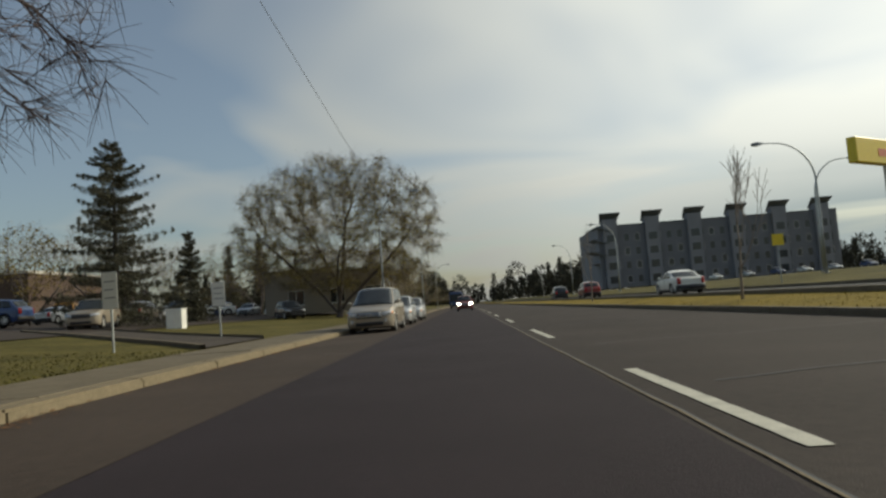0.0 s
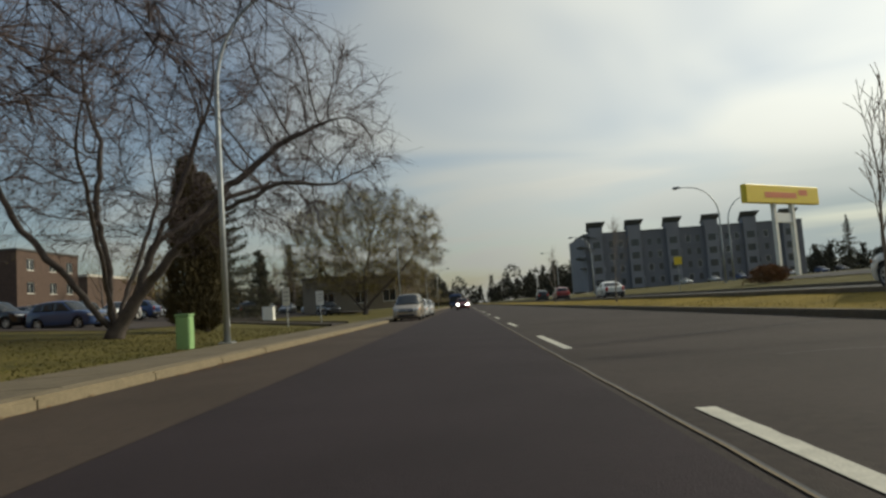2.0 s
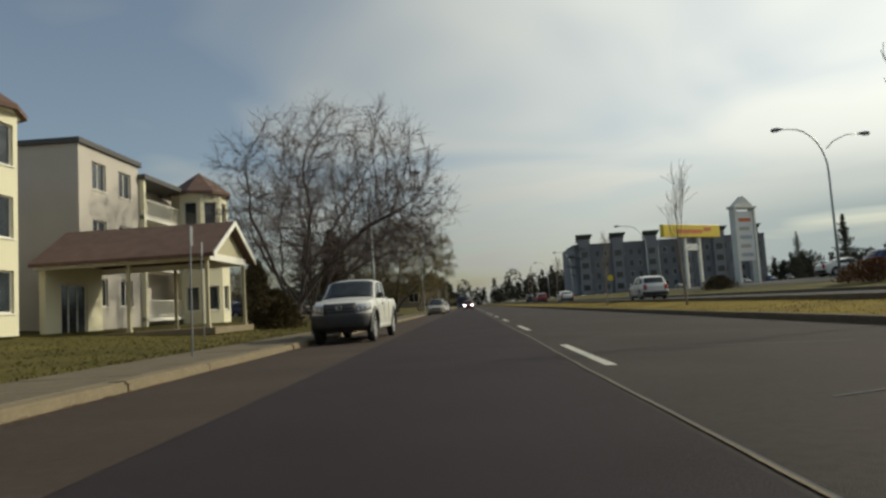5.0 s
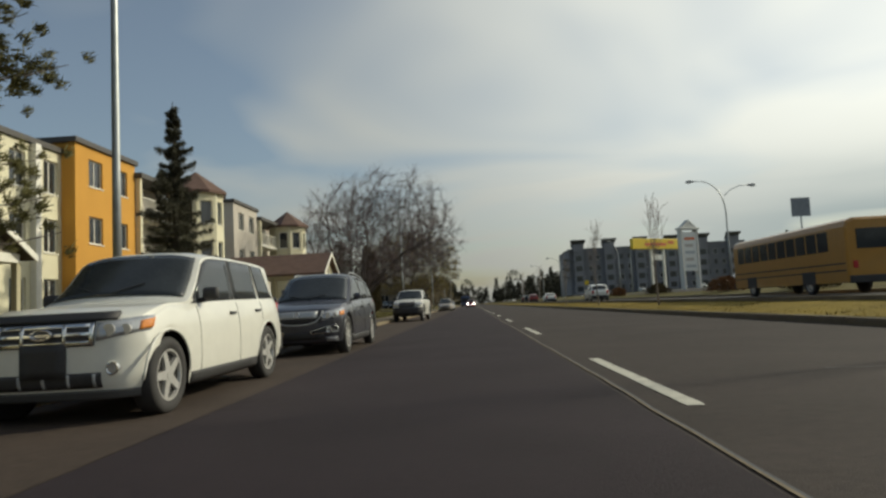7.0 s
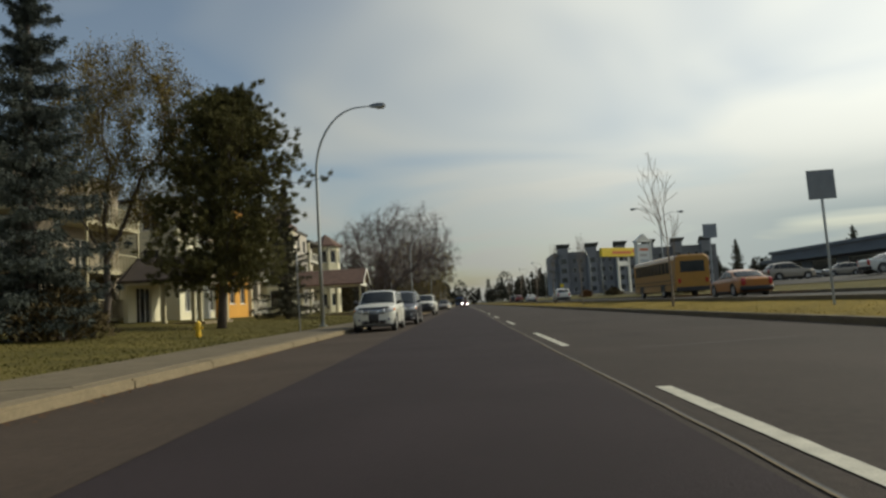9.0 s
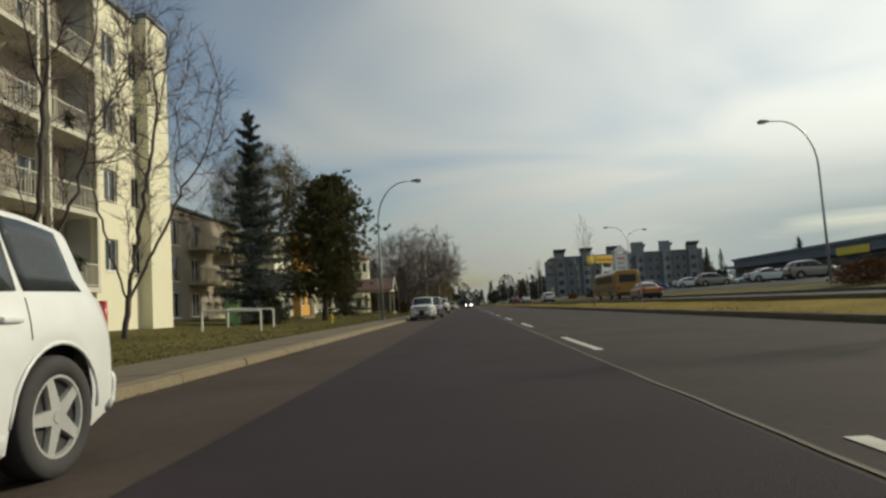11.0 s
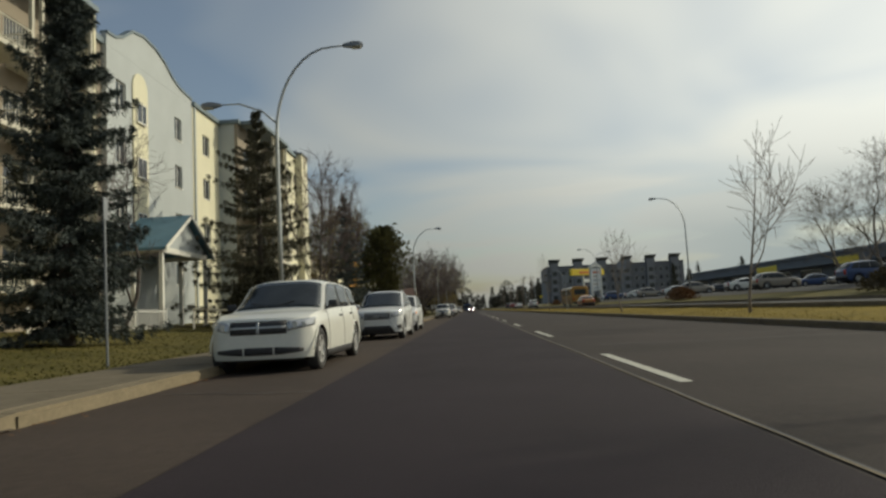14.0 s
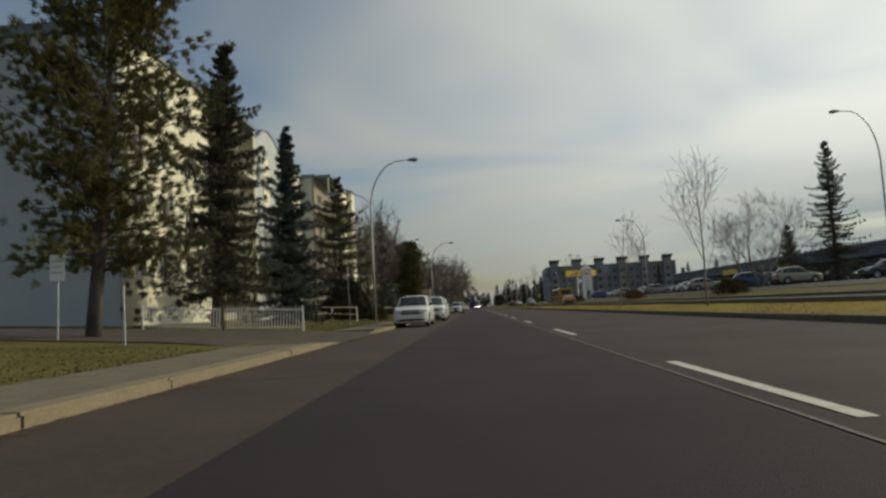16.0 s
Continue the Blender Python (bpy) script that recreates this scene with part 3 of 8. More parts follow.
def wheel(parent, x, y, r, side, spokes=5, key="a"):
    """A wheel with its outer side to +x when side is 1."""
    w = 0.11
    rr = r * 0.68
    m = pose(x, y, r, 0, 0, 0 if side > 0 else 180)
    kk = (round(r, 3), spokes, key)
    if kk not in WHEELS:
        hub = part("wheel", lathe([(rr * 0.95, -w * 0.5), (rr * 0.95, w * 0.45), (rr * 0.3, w * 0.5)], 20), M["plastic"], parent, "", m)
        ty = part("tyre", lathe([(rr, -w), (r * 0.93, -w), (r, -w * 0.75), (r, w * 0.75), (r * 0.96, w * 0.95), (r * 0.85, w * 1.05), (rr, w * 0.95), (rr * 0.97, w * 0.5)], 32), M["tyre"], hub, smooth=True)
        bm = lathe([(rr * 1.0, w * 0.55), (rr * 1.0, w * 0.93), (rr * 0.93, w * 0.93), (rr * 0.90, w * 0.62)], 30)
        bmesh.ops.delete(bm, geom=[f for f in bm.faces if len(f.verts) > 4], context="FACES")
        for s in range(spokes):
            a = 2 * math.pi * s / spokes + math.pi / 2
            tw = rr * (0.20 if spokes <= 6 else 0.10)
            vs = add_box(bm, w * 0.55, w * 0.90, -tw, tw, rr * 0.12, rr * 0.95)
            for v in vs:
                if v.co.z > rr * 0.5:
                    v.co.y *= 0.62
                    v.co.x -= 0.004
            bmesh.ops.rotate(bm, verts=vs, cent=(0, 0, 0), matrix=Matrix.Rotation(a, 3, "X"))
        add_cyl(bm, (w * 0.55, 0, 0), (w * 0.95, 0, 0), rr * 0.24, rr * 0.18, 14)
        part("rim", bm, M["rim"], hub, "alloy spoked rim")
        WHEELS[kk] = hub
        return hub
    src = WHEELS[kk]
    hub = share("wheel", src, parent, m)
    for c in src.children:
        share(c.name.split(".")[0], c, hub, Matrix())
    return hub


def loft(polys):
    """Skins a row of outlines (lists of xyz with equal length) and closes the ends."""
    bm = bmesh.new()
    rows = [[bm.verts.new(p) for p in poly] for poly in polys]
    n = len(rows[0])
    for a, b in zip(rows, rows[1:]):
        for i in range(n):
            bm.faces.new((a[i], a[(i + 1) % n], b[(i + 1) % n], b[i]))
    bm.faces.new(rows[0])
    bm.faces.new(rows[-1][::-1])
    bmesh.ops.recalc_face_normals(bm, faces=bm.faces)
    return bm


def curve(points, soft=0.06):
    """A smoothed line through (y, value) pairs, as a function of y."""
    ys = np.array([p[0] for p in points], float)
    vs = np.array([p[1] for p in points], float)
    grid = np.arange(ys[0] - 0.5, ys[-1] + 0.5, 0.01)
    line = np.interp(grid, ys, vs)
    k = max(1, int(soft / 0.01))
    pad = np.concatenate([np.full(k, line[0]), line, np.full(k, line[-1])])
    ker = np.hanning(2 * k + 3)[1:-1]
    line = np.convolve(pad, ker / ker.sum(), "same")[k:-k]
    return lambda y: float(np.interp(y, grid, line))


def vehicle(name, label, colour, m, L=4.5, W=1.82, H=1.7, kind="suv", wb=2.65, foh=0.9, tr=0.36, gc=0.22, belt=1.02, nose=0.78, hood=1.0, hoodl=1.15,
            ws=0.62, rear=0.45, spokes=5, group="", lit=False, trim="plastic", rails=True, flare=False, accents=True, simple=False, cat="car", mirror=None, style="bars", boxy=False, wedge=0.05, fall=None):
    car = thing(name, label, cat, m, group)
    hw = W / 2
    trim_m = colour if trim == "body" else M[trim]
    fy, ry = foh, foh + wb
    ar = tr + (0.075 if not flare else 0.10)
    bed = kind == "pickup"
    if bed:
        wedge = 0.0
    tail = fall or (0.03 if bed or boxy else 0.085)
    base_y0 = hoodl - 0.02
    roof_y0 = hoodl + ws + 0.12
    if bed:
        roof_y1, base_y1 = L * 0.60 - 0.22, L * 0.60
    elif kind == "sedan":
        roof_y1, base_y1 = L - 1.45, L - 0.75
    else:
        roof_y1, base_y1 = L - rear - 0.10, L - 0.14
    rear_z = belt + wedge

    # lines along the car: crown of bonnet, screen and roof; shoulder; bottom edge
    top = [(0.0, nose + 0.01), (0.10, nose + 0.06), (0.30, nose + 0.115 * (hood - nose) / 0.2 + 0.01), (hoodl * 0.62, hood - 0.03), (hoodl, hood), (roof_y0 - 0.02, H - 0.055), (roof_y0 + 0.25, H - 0.012), (roof_y0 * 0.55 + roof_y1 * 0.45, H), (roof_y1 - 0.45, H - tail * 0.5), (roof_y1, H - tail - 0.02)]
    if bed:
        top += [(base_y1, belt + 0.02), (L - 0.02, belt + 0.03), (L, belt)]
    elif kind == "sedan":
        top += [(base_y1, belt + 0.06), (L - 0.12, belt + 0.04), (L, belt - 0.08)]
    else:
        top += [(base_y1, rear_z + 0.02), (L - 0.04, rear_z - 0.10), (L, rear_z - 0.20)]
    ztop = curve(top, 0.07)
    edge_front = hood - 0.055
    shoulder = curve([(0.0, nose - 0.075), (0.22, nose - 0.005), (hoodl * 0.6, edge_front - 0.02), (hoodl + 0.25, belt - 0.015), (L * 0.55, belt + wedge * 0.4), (L - 0.45, rear_z), (L - 0.1, rear_z - 0.03 if not bed else belt), (L, rear_z - 0.24 if not bed else belt - 0.02)], 0.16)
    plan = curve([(0.0, 0.955), (0.35, 0.985), (fy + 0.2, 1.0), (L * 0.5, 1.0), (ry, 1.0), (L - 0.4, 0.985), (L, 0.95)], 0.25)
    sill = curve([(0.0, gc + 0.05), (0.30, gc), (L - 0.35, gc + 0.01), (L, gc + 0.08)], 0.1)

    def zbot(y):
        z = sill(y)
        for yc in (fy, ry):
            d = abs(y - yc)
            if d < ar:
                z = max(z, tr + math.sqrt(ar * ar - d * d))
        return z

    def side(y, z):
        """Half-width of the body's side at y and z."""
        t = (z - gc) / max(0.2, shoulder(y) - gc)
        s = 0.950 + 0.050 * math.sin(math.pi * min(1.0, max(0.0, 0.10 + 0.80 * t)) ** 0.9) - 0.030 * max(0.0, t - 0.72) / 0.28 * min(1.0, max(0.0, t - 0.72) / 0.28)
        near = min(abs(y - fy), abs(y - ry))
        bulge = 0.016 * max(0.0, 1 - (near / (ar + 0.22)) ** 2) if 0.2 < t < 1.1 else 0.0
        return hw * s * plan(y) + bulge

    tumble = 0.25 if not boxy and not bed else 0.19

    def cabin_x(y, z):
        sh = shoulder(y)
        return side(y, sh) - 0.012 - tumble * max(0.0, z - sh)

    def crown_h(y):
        return min(0.078, max(0.02, 0.42 * (ztop(y) - shoulder(y))))

    def nose_y(x, z):
        """How far the front face stands back at x and z."""
        q = min(1.1, abs(x) / hw)
        f = 0.09 * q * q + 0.26 * q ** 6
        f += 0.10 * max(0.0, (z - nose + 0.16) / 0.2) ** 2 if z > nose - 0.16 else 0.0
        f += 0.10 * max(0.0, (gc + 0.16 - z) / 0.2)
        return f

    def tail_y(x, z):
        q = min(1.1, abs(x) / hw)
        return 0.05 * q * q + 0.16 * q ** 6 + (0.10 * max(0.0, (gc + 0.2 - z) / 0.2))

    def wrap(x, y, z):
        f = max(0.0, 1 - y / 0.66) ** 1.3
        g = max(0.0, 1 - (L - y) / 0.6) ** 1.3
        yy = y + nose_y(x, z) * f - tail_y(x, z) * g
        bow = max(0.0, 1 - abs(y - (base_y0 + roof_y0) / 2) / (ws * 0.95 + 0.25))
        if z > shoulder(y) + 0.03:
            q = min(1.0, abs(x) / hw)
            yy += 0.17 * bow * q ** 2.4
            if kind != "pickup":
                back = max(0.0, 1 - abs(y - (base_y1 + roof_y1) / 2) / 0.45)
                yy -= 0.09 * back * q ** 2.4
        return (x, yy, z)

    QS = (1.0, 0.985, 0.96, 0.92, 0.86, 0.76, 0.60, 0.32, 0.0)

    def ring(y):
        zb, sh, zt = zbot(y), shoulder(y), ztop(y)
        c = crown_h(y)
        ze = max(sh + 0.004, zt - c)
        half = []
        for k in range(8):
            t = k / 7
            z = zb + (sh - zb) * t
            half.append((side(y, z), z))
        half[0] = (half[0][0] - 0.012, half[0][1])
        for t in (0.08, 0.5, 0.94):
            z = sh + (ze - sh) * t
            half.append((cabin_x(y, z), z))
        we = cabin_x(y, ze)
        for q in QS:
            half.append((we * q, zt - (zt - ze) * q ** (3.6 if zt - sh > 0.3 else 3.0)))
        pts = [(x, y, z) for x, z in half] + [(-x, y, z) for x, z in half[-2::-1]]
        return [wrap(*p) for p in pts]

    n_st = 46 if simple else 84
    stations = {round(L * k / n_st, 3) for k in range(n_st + 1)}
    for yc in (fy, ry):
        for k in range(17):
            stations.add(round(yc + ar * math.cos(math.pi * k / 16), 3))
    stations = sorted(stations)
    keep = [stations[0]]
    for y in stations[1:]:
        if y - keep[-1] > 0.018 or y == stations[-1]:
            keep.append(y)
    bm = bmesh.new()
    rows = [[bm.verts.new(p) for p in ring(y)] for y in keep]
    nr = len(rows[0])
    for a, b in zip(rows, rows[1:]):
        for i in range(nr - 1):
            bm.faces.new((a[i], b[i], b[i + 1], a[i + 1]))
    # front and rear faces: rows from side to side between matching outline points
    for row, y, turn in ((rows[0], keep[0], 1), (rows[-1], keep[-1], -1)):
        h = nr // 2
        prev = None
        for i in range(h):
            a, b = row[i], row[nr - 1 - i]
            za = a.co.z
            xa = abs(a.co.x)
            line = [a] + [bm.verts.new(wrap(xa * f, y, za)) for f in (0.98, 0.955, 0.92, 0.87, 0.8, 0.7, 0.5, 0.25, 0, -0.25, -0.5, -0.7, -0.8, -0.87, -0.92, -0.955, -0.98)] + [b]
            if prev:
                for p, q, r, s in zip(prev, prev[1:], line[1:], line):
                    bm.faces.new((p, q, r, s) if turn > 0 else (s, r, q, p))
            prev = line
        cap = [row[i] for i in range(h - 1, nr - h + 1)]
        mid = prev[1:-1]
        ring_v = cap + mid[::-1]
        if len(ring_v) >= 3:
            bm.faces.new(ring_v if turn < 0 else ring_v[::-1])
    bmesh.ops.recalc_face_normals(bm, faces=bm.faces)
    body = part("body", bm, colour, car, smooth=True)
    body.data.set_sharp_from_angle(angle=radians(72))
    part("underbody", box(-hw * 0.80, hw * 0.80, 0.50, L - 0.40, gc - 0.02, belt * 0.8), M["plastic"], car)

    def sheet_part(nm, grid, material, lab="", thick=0.008, flip=None):
        bm = bmesh.new()
        vs = [[bm.verts.new(p) for p in r] for r in grid]
        for a, b in zip(vs, vs[1:]):
            for i in range(len(a) - 1):
                bm.faces.new((a[i], a[i + 1], b[i + 1], b[i]))
        bmesh.ops.recalc_face_normals(bm, faces=bm.faces)
        bm.normal_update()
        f = list(bm.faces)[len(bm.faces) // 2]
        if flip is not None and f.normal.dot(Vector(flip)) < 0:
            bmesh.ops.reverse_faces(bm, faces=bm.faces[:])
        bmesh.ops.solidify(bm, geom=bm.faces[:], thickness=thick)
        return part(nm, bm, material, car, lab, smooth=True)

    # screens lie 7 mm proud of the crown line
    def top_point(y, q, out_y, out_z):
        zt, sh = ztop(y), shoulder(y)
        ze = max(sh + 0.004, zt - crown_h(y))
        x = cabin_x(y, ze) * q
        p = wrap(x, y, zt - (zt - ze) * abs(q) ** 3.6)
        return (p[0], p[1] + out_y, p[2] + out_z)

    qs = [-0.925 + 1.85 * k / 14 for k in range(15)]
    ya, yb = base_y0 + 0.09, roof_y0 - 0.03
    sheet_part("windscreen", [[top_point(ya + (yb - ya) * k / 8, q, -0.005, 0.007) for q in qs] for k in range(9)], M["car_glass"], flip=(0, -1, 1), thick=0.004)
    if not simple:
        for s in (-1, 1):
            v, f = tube([top_point(ya + 0.02 + 0.03 * k, s * (0.10 + 0.10 * k) - (0.35 if s > 0 else 0.30) * 0.4, -0.012, 0.016) for k in range(5)], [0.008] * 5, 4)
            raw("wiper", v, f, M["plastic"], car)
    if not bed:
        ya, yb = roof_y1 + 0.05, base_y1 - 0.05
        sheet_part("rear_screen", [[top_point(ya + (yb - ya) * k / 6, q * 0.95, 0.006, 0.006) for q in qs] for k in range(7)], M["car_glass"], flip=(0, 1, 0.5), thick=0.004)

    # side glass
    g0 = base_y0 + 0.20
    g1 = base_y1 - (0.30 if kind == "suv" else 0.12 if bed else 0.20)
    span = g1 - g0
    lean_r = -0.50 * rear if kind == "suv" else -0.30 if kind == "sedan" else -0.16
    if boxy:
        lean_r = -0.30
    if bed:
        panes = [(0.0, 0.60, 0.0, -0.02), (0.655, 1.0, -0.02, lean_r * 0.6)]
    elif kind == "sedan":
        panes = [(0.0, 0.50, 0.0, -0.03), (0.52, 1.0, -0.03, lean_r)]
    else:
        panes = [(0.0, 0.44, 0.0, -0.03), (0.46, 0.735, -0.03, -0.06), (0.765, 1.0, -0.10, lean_r)]

    def glass_point(s, y, v, out, lo=0.028, hi=0.030):
        zl = shoulder(y) + lo
        zh = max(zl + 0.006, max(shoulder(y), ztop(y) - crown_h(y)) - hi)
        z = zl + (zh - zl) * v
        p = wrap(cabin_x(y, z) + out, y, z)
        return (s * p[0], p[1], p[2])

    def pane_grid(s, a, b, la, lb, out, lo, hi, n=8, nv=4):
        return [[glass_point(s, (g0 + a * span + la * k / nv) * (1 - i / n) + (g0 + b * span + lb * k / nv) * (i / n), k / nv, out, lo, hi) for i in range(n + 1)] for k in range(nv + 1)]

    for s in (-1, 1):
        if not bed:
            sheet_part("pillar_trim", pane_grid(s, -0.015, panes[1][1] + 0.01 if kind == "suv" else 1.0, 0.0, panes[1][3], 0.003, 0.016, 0.020, 14), M["plastic"], flip=(s, 0, 0), thick=0.002)
        for a, b, la, lb in panes:
            sheet_part("side_window", pane_grid(s, a, b, la, lb, 0.007, 0.028, 0.034), M["car_glass"], flip=(s, 0, 0), thick=0.003)

    # nose fittings follow the curved front
    def patch(nm, x0, x1, z0, z1, material, out=0.012, nx=6, z0b=None, z1b=None, lab=""):
        cols = []
        for k in range(5):
            row = []
            for i in range(nx + 1):
                t = i / nx
                x = x0 + (x1 - x0) * t
                za = z0 + ((z0b if z0b is not None else z0) - z0) * t
                zc = z1 + ((z1b if z1b is not None else z1) - z1) * t
                z = za + (zc - za) * k / 4
                row.append((x, nose_y(x, z) - out, z))
            cols.append(row)
        return sheet_part(nm, cols, material, lab, 0.03, flip=(0, -1, 0))

    def badge(z, rx=0.075, rz=0.05):
        ring_p = []
        for k in range(17):
            a = 2 * math.pi * k / 16
            x, zz = rx * math.cos(a), z + rz * math.sin(a)
            ring_p.append((x, nose_y(x, zz) - 0.036, zz))
        v, f = tube(ring_p, [0.012] * 17, 6)
        raw("badge", v, f, M["chrome"], car)

    def bead(nm, line, r, material):
        """A slim moulding laid along the front, from (x, z) pairs."""
        v, f = tube([(x, nose_y(x, z) - 0.016, z) for x, z in line], [r] * len(line), 6)
        raw(nm, v, f, material, car)

    lampm = M["headlamp_on"] if lit else M["headlamp"]
    for s in (-1, 1):
        deep = 0.05 if style == "truck" else 0.0
        sweep = 0.05 if style in ("spindle", "shield", "plain") else 0.02
        hl = patch("headlamp", s * hw * 0.54, s * hw * 0.975, nose - 0.21 - deep, nose - 0.045, lampm, 0.014, 10, nose - 0.13 - deep, nose - 0.015 + sweep)
        if not simple and not lit:
            for fx, r in ((0.66, 0.058), (0.80, 0.05)):
                xx = s * hw * fx
                zz = nose - 0.115 - deep * 0.4
                yy = nose_y(xx, zz)
                bm = bmesh.new()
                add_cyl(bm, (xx, yy - 0.024, zz), (xx, yy + 0.02, zz), r, r * 0.8, 16)
                part("lamp_bowl", bm, M["rim"], hl, "bright reflector bowl")
        if accents:
            patch("turn_lamp", s * hw * 0.90, s * hw * 0.985, nose - 0.13, nose - 0.045, M["amber"], 0.02, 4, nose - 0.11, nose - 0.02)
            z = gc + 0.27
            xx = s * hw * 0.69
            yy = nose_y(xx, z)
            bm = bmesh.new()
            add_cyl(bm, (xx, yy - 0.022, z), (xx, yy + 0.05, z), 0.050, 0.058, 18)
            fl = part("fog_lamp", bm, M["headlamp"], car)
            ring_p = [(xx + 0.054 * math.cos(2 * math.pi * k / 18), yy - 0.020, z + 0.054 * math.sin(2 * math.pi * k / 18)) for k in range(19)]
            v, f = tube(ring_p, [0.010] * 19, 5)
            raw("fog_trim", v, f, M["chrome"], fl)
        zr = rear_z - 0.03
        cols = [[(s * hw * q, L - tail_y(hw * q, z) + 0.012, z) for q in (0.66, 0.74, 0.81, 0.86, 0.89)] for z in (zr - 0.36, zr - 0.24, zr - 0.12, zr)]
        sheet_part("tail_lamp", cols, M["red_lens"], "", 0.03, flip=(0, 1, 0))
    if style == "truck":
        patch("front_bumper", -hw * 0.985, hw * 0.985, gc + 0.04, nose - 0.28, M["plastic"], 0.05, 18)
        patch("grille", -hw * 0.52, hw * 0.52, nose - 0.34, nose + 0.02, M["plastic"], 0.035, 10)
        for k in range(3):
            patch("grille_bar", -hw * 0.46, hw * 0.46, nose - 0.28 + k * 0.085, nose - 0.245 + k * 0.085, M["grey_plastic"], 0.045, 8)
        badge(nose - 0.10, 0.085, 0.06)
        patch("skid_plate", -hw * 0.5, hw * 0.5, gc - 0.04, gc + 0.07, M["plastic"], 0.02, 6)
    else:
        patch("grille", -hw * 0.52, hw * 0.52, nose - 0.25, nose - 0.03, M["plastic"], 0.008, 8)
    if style == "bars" and not simple:
        for k in range(3):
            z = nose - 0.205 + k * 0.065
            patch("grille_bar", -hw * 0.52 * 0.98, hw * 0.52 * 0.98, z, z + 0.022, M["chrome"], 0.02, 8)
        badge(nose - 0.13)
    if style == "deflector":
        for k in range(3):
            z = nose - 0.24 + k * 0.08
            patch("grille_bar", -hw * 0.52 * 0.98, hw * 0.52 * 0.98, z, z + 0.034, M["chrome"], 0.02, 8)
        for s in (-1, -0.45, 0.45, 1):
            patch("grille_bar", s * hw * 0.52 * 0.96 - 0.018, s * hw * 0.52 * 0.96 + 0.018, nose - 0.25, nose - 0.045, M["chrome"], 0.022, 2)
        badge(nose - 0.135, 0.10, 0.042)
        patch("bonnet_deflector", -hw * 0.72, hw * 0.72, nose - 0.015, nose + 0.055, M["plastic"], 0.03, 10)
        patch("plate_mount", -hw * 0.24, hw * 0.24, gc + 0.20, nose - 0.22, M["plastic"], 0.026, 4)
        patch("lower_valance", -hw * 0.95, hw * 0.95, gc - 0.01, gc + 0.075, M["grey_plastic"], 0.012, 14)
        for k in range(5):
            x = hw * (-0.52 + 0.26 * k)
            patch("intake_bar", x - 0.012, x + 0.012, gc + 0.11, gc + 0.23, M["p_silver"], 0.02, 2)
    if style == "plain":
        badge(nose - 0.13, 0.06, 0.055)
        patch("grille_bar", -hw * 0.52, hw * 0.52, nose - 0.265, nose - 0.243, M["chrome"], 0.02, 8)
        for s in (-1, 1):
            bead("bumper_trim", [(s * hw * q, gc + z) for q, z in ((0.50, 0.37), (0.62, 0.385), (0.74, 0.37), (0.82, 0.26), (0.87, 0.10))], 0.014, M["p_silver"])
    if style == "cross":
        patch("grille_bar", -hw * 0.52, hw * 0.52, nose - 0.155, nose - 0.12, M["p_silver"], 0.02, 8)
        patch("grille_bar", -0.025, 0.025, nose - 0.245, nose - 0.04, M["p_silver"], 0.022, 2)
        for s in (-1, 1):
            patch("lower_intake", s * hw * 0.30, s * hw * 0.80, gc + 0.12, gc + 0.25, M["plastic"], 0.010, 5, gc + 0.16, gc + 0.22)
    if style == "spindle":
        badge(nose - 0.12, 0.08, 0.058)
        for k in range(4):
            z = nose - 0.215 + k * 0.05
            patch("grille_bar", -hw * 0.52 * 0.97, hw * 0.52 * 0.97, z, z + 0.012, M["p_silver"], 0.016, 8)
        patch("lower_grille", -hw * 0.50, hw * 0.50, gc - 0.02, gc + 0.27, M["plastic"], 0.014, 10)
        for s in (-1, 1):
            patch("lower_grille", s * hw * 0.50, s * hw * 0.70, gc - 0.02, gc + 0.27, M["plastic"], 0.014, 5, gc - 0.02, gc + 0.03)
            bead("grille_frame", [(s * hw * q, nose - z) for q, z in ((0.55, 0.02), (0.50, 0.14), (0.46, 0.25), (0.51, 0.36), (0.63, 0.50), (0.72, 0.60))], 0.012, M["p_silver"])
            patch("corner_vent", s * hw * 0.76, s * hw * 0.93, gc + 0.19, gc + 0.27, M["plastic"], 0.010, 5, gc + 0.14, gc + 0.30)
    if style == "shield":
        bead("grille_frame", [(hw * q, nose - z) for q, z in ((-0.56, 0.02), (-0.52, 0.12), (-0.44, 0.22), (-0.25, 0.275), (0, 0.29), (0.25, 0.275), (0.44, 0.22), (0.52, 0.12), (0.56, 0.02))], 0.018, M["p_silver"])
        patch("grille_panel", -hw * 0.45, hw * 0.45, nose - 0.16, nose - 0.02, M["p_silver"], 0.02, 8)
        badge(nose - 0.09, 0.05, 0.045)
        for s in (-1, 1):
            bead("vent_trim", [(s * hw * q, gc + z) for q, z in ((0.30, 0.25), (0.60, 0.33), (0.80, 0.37), (0.88, 0.30), (0.84, 0.24), (0.60, 0.23), (0.30, 0.20), (0.30, 0.25))], 0.012, M["chrome"])
            patch("vent", s * hw * 0.32, s * hw * 0.84, gc + 0.21, gc + 0.25, M["plastic"], 0.008, 6, gc + 0.25, gc + 0.35)
            patch("fog_lamp", s * hw * 0.62, s * hw * 0.86, gc + 0.06, gc + 0.13, M["headlamp"], 0.012, 4)
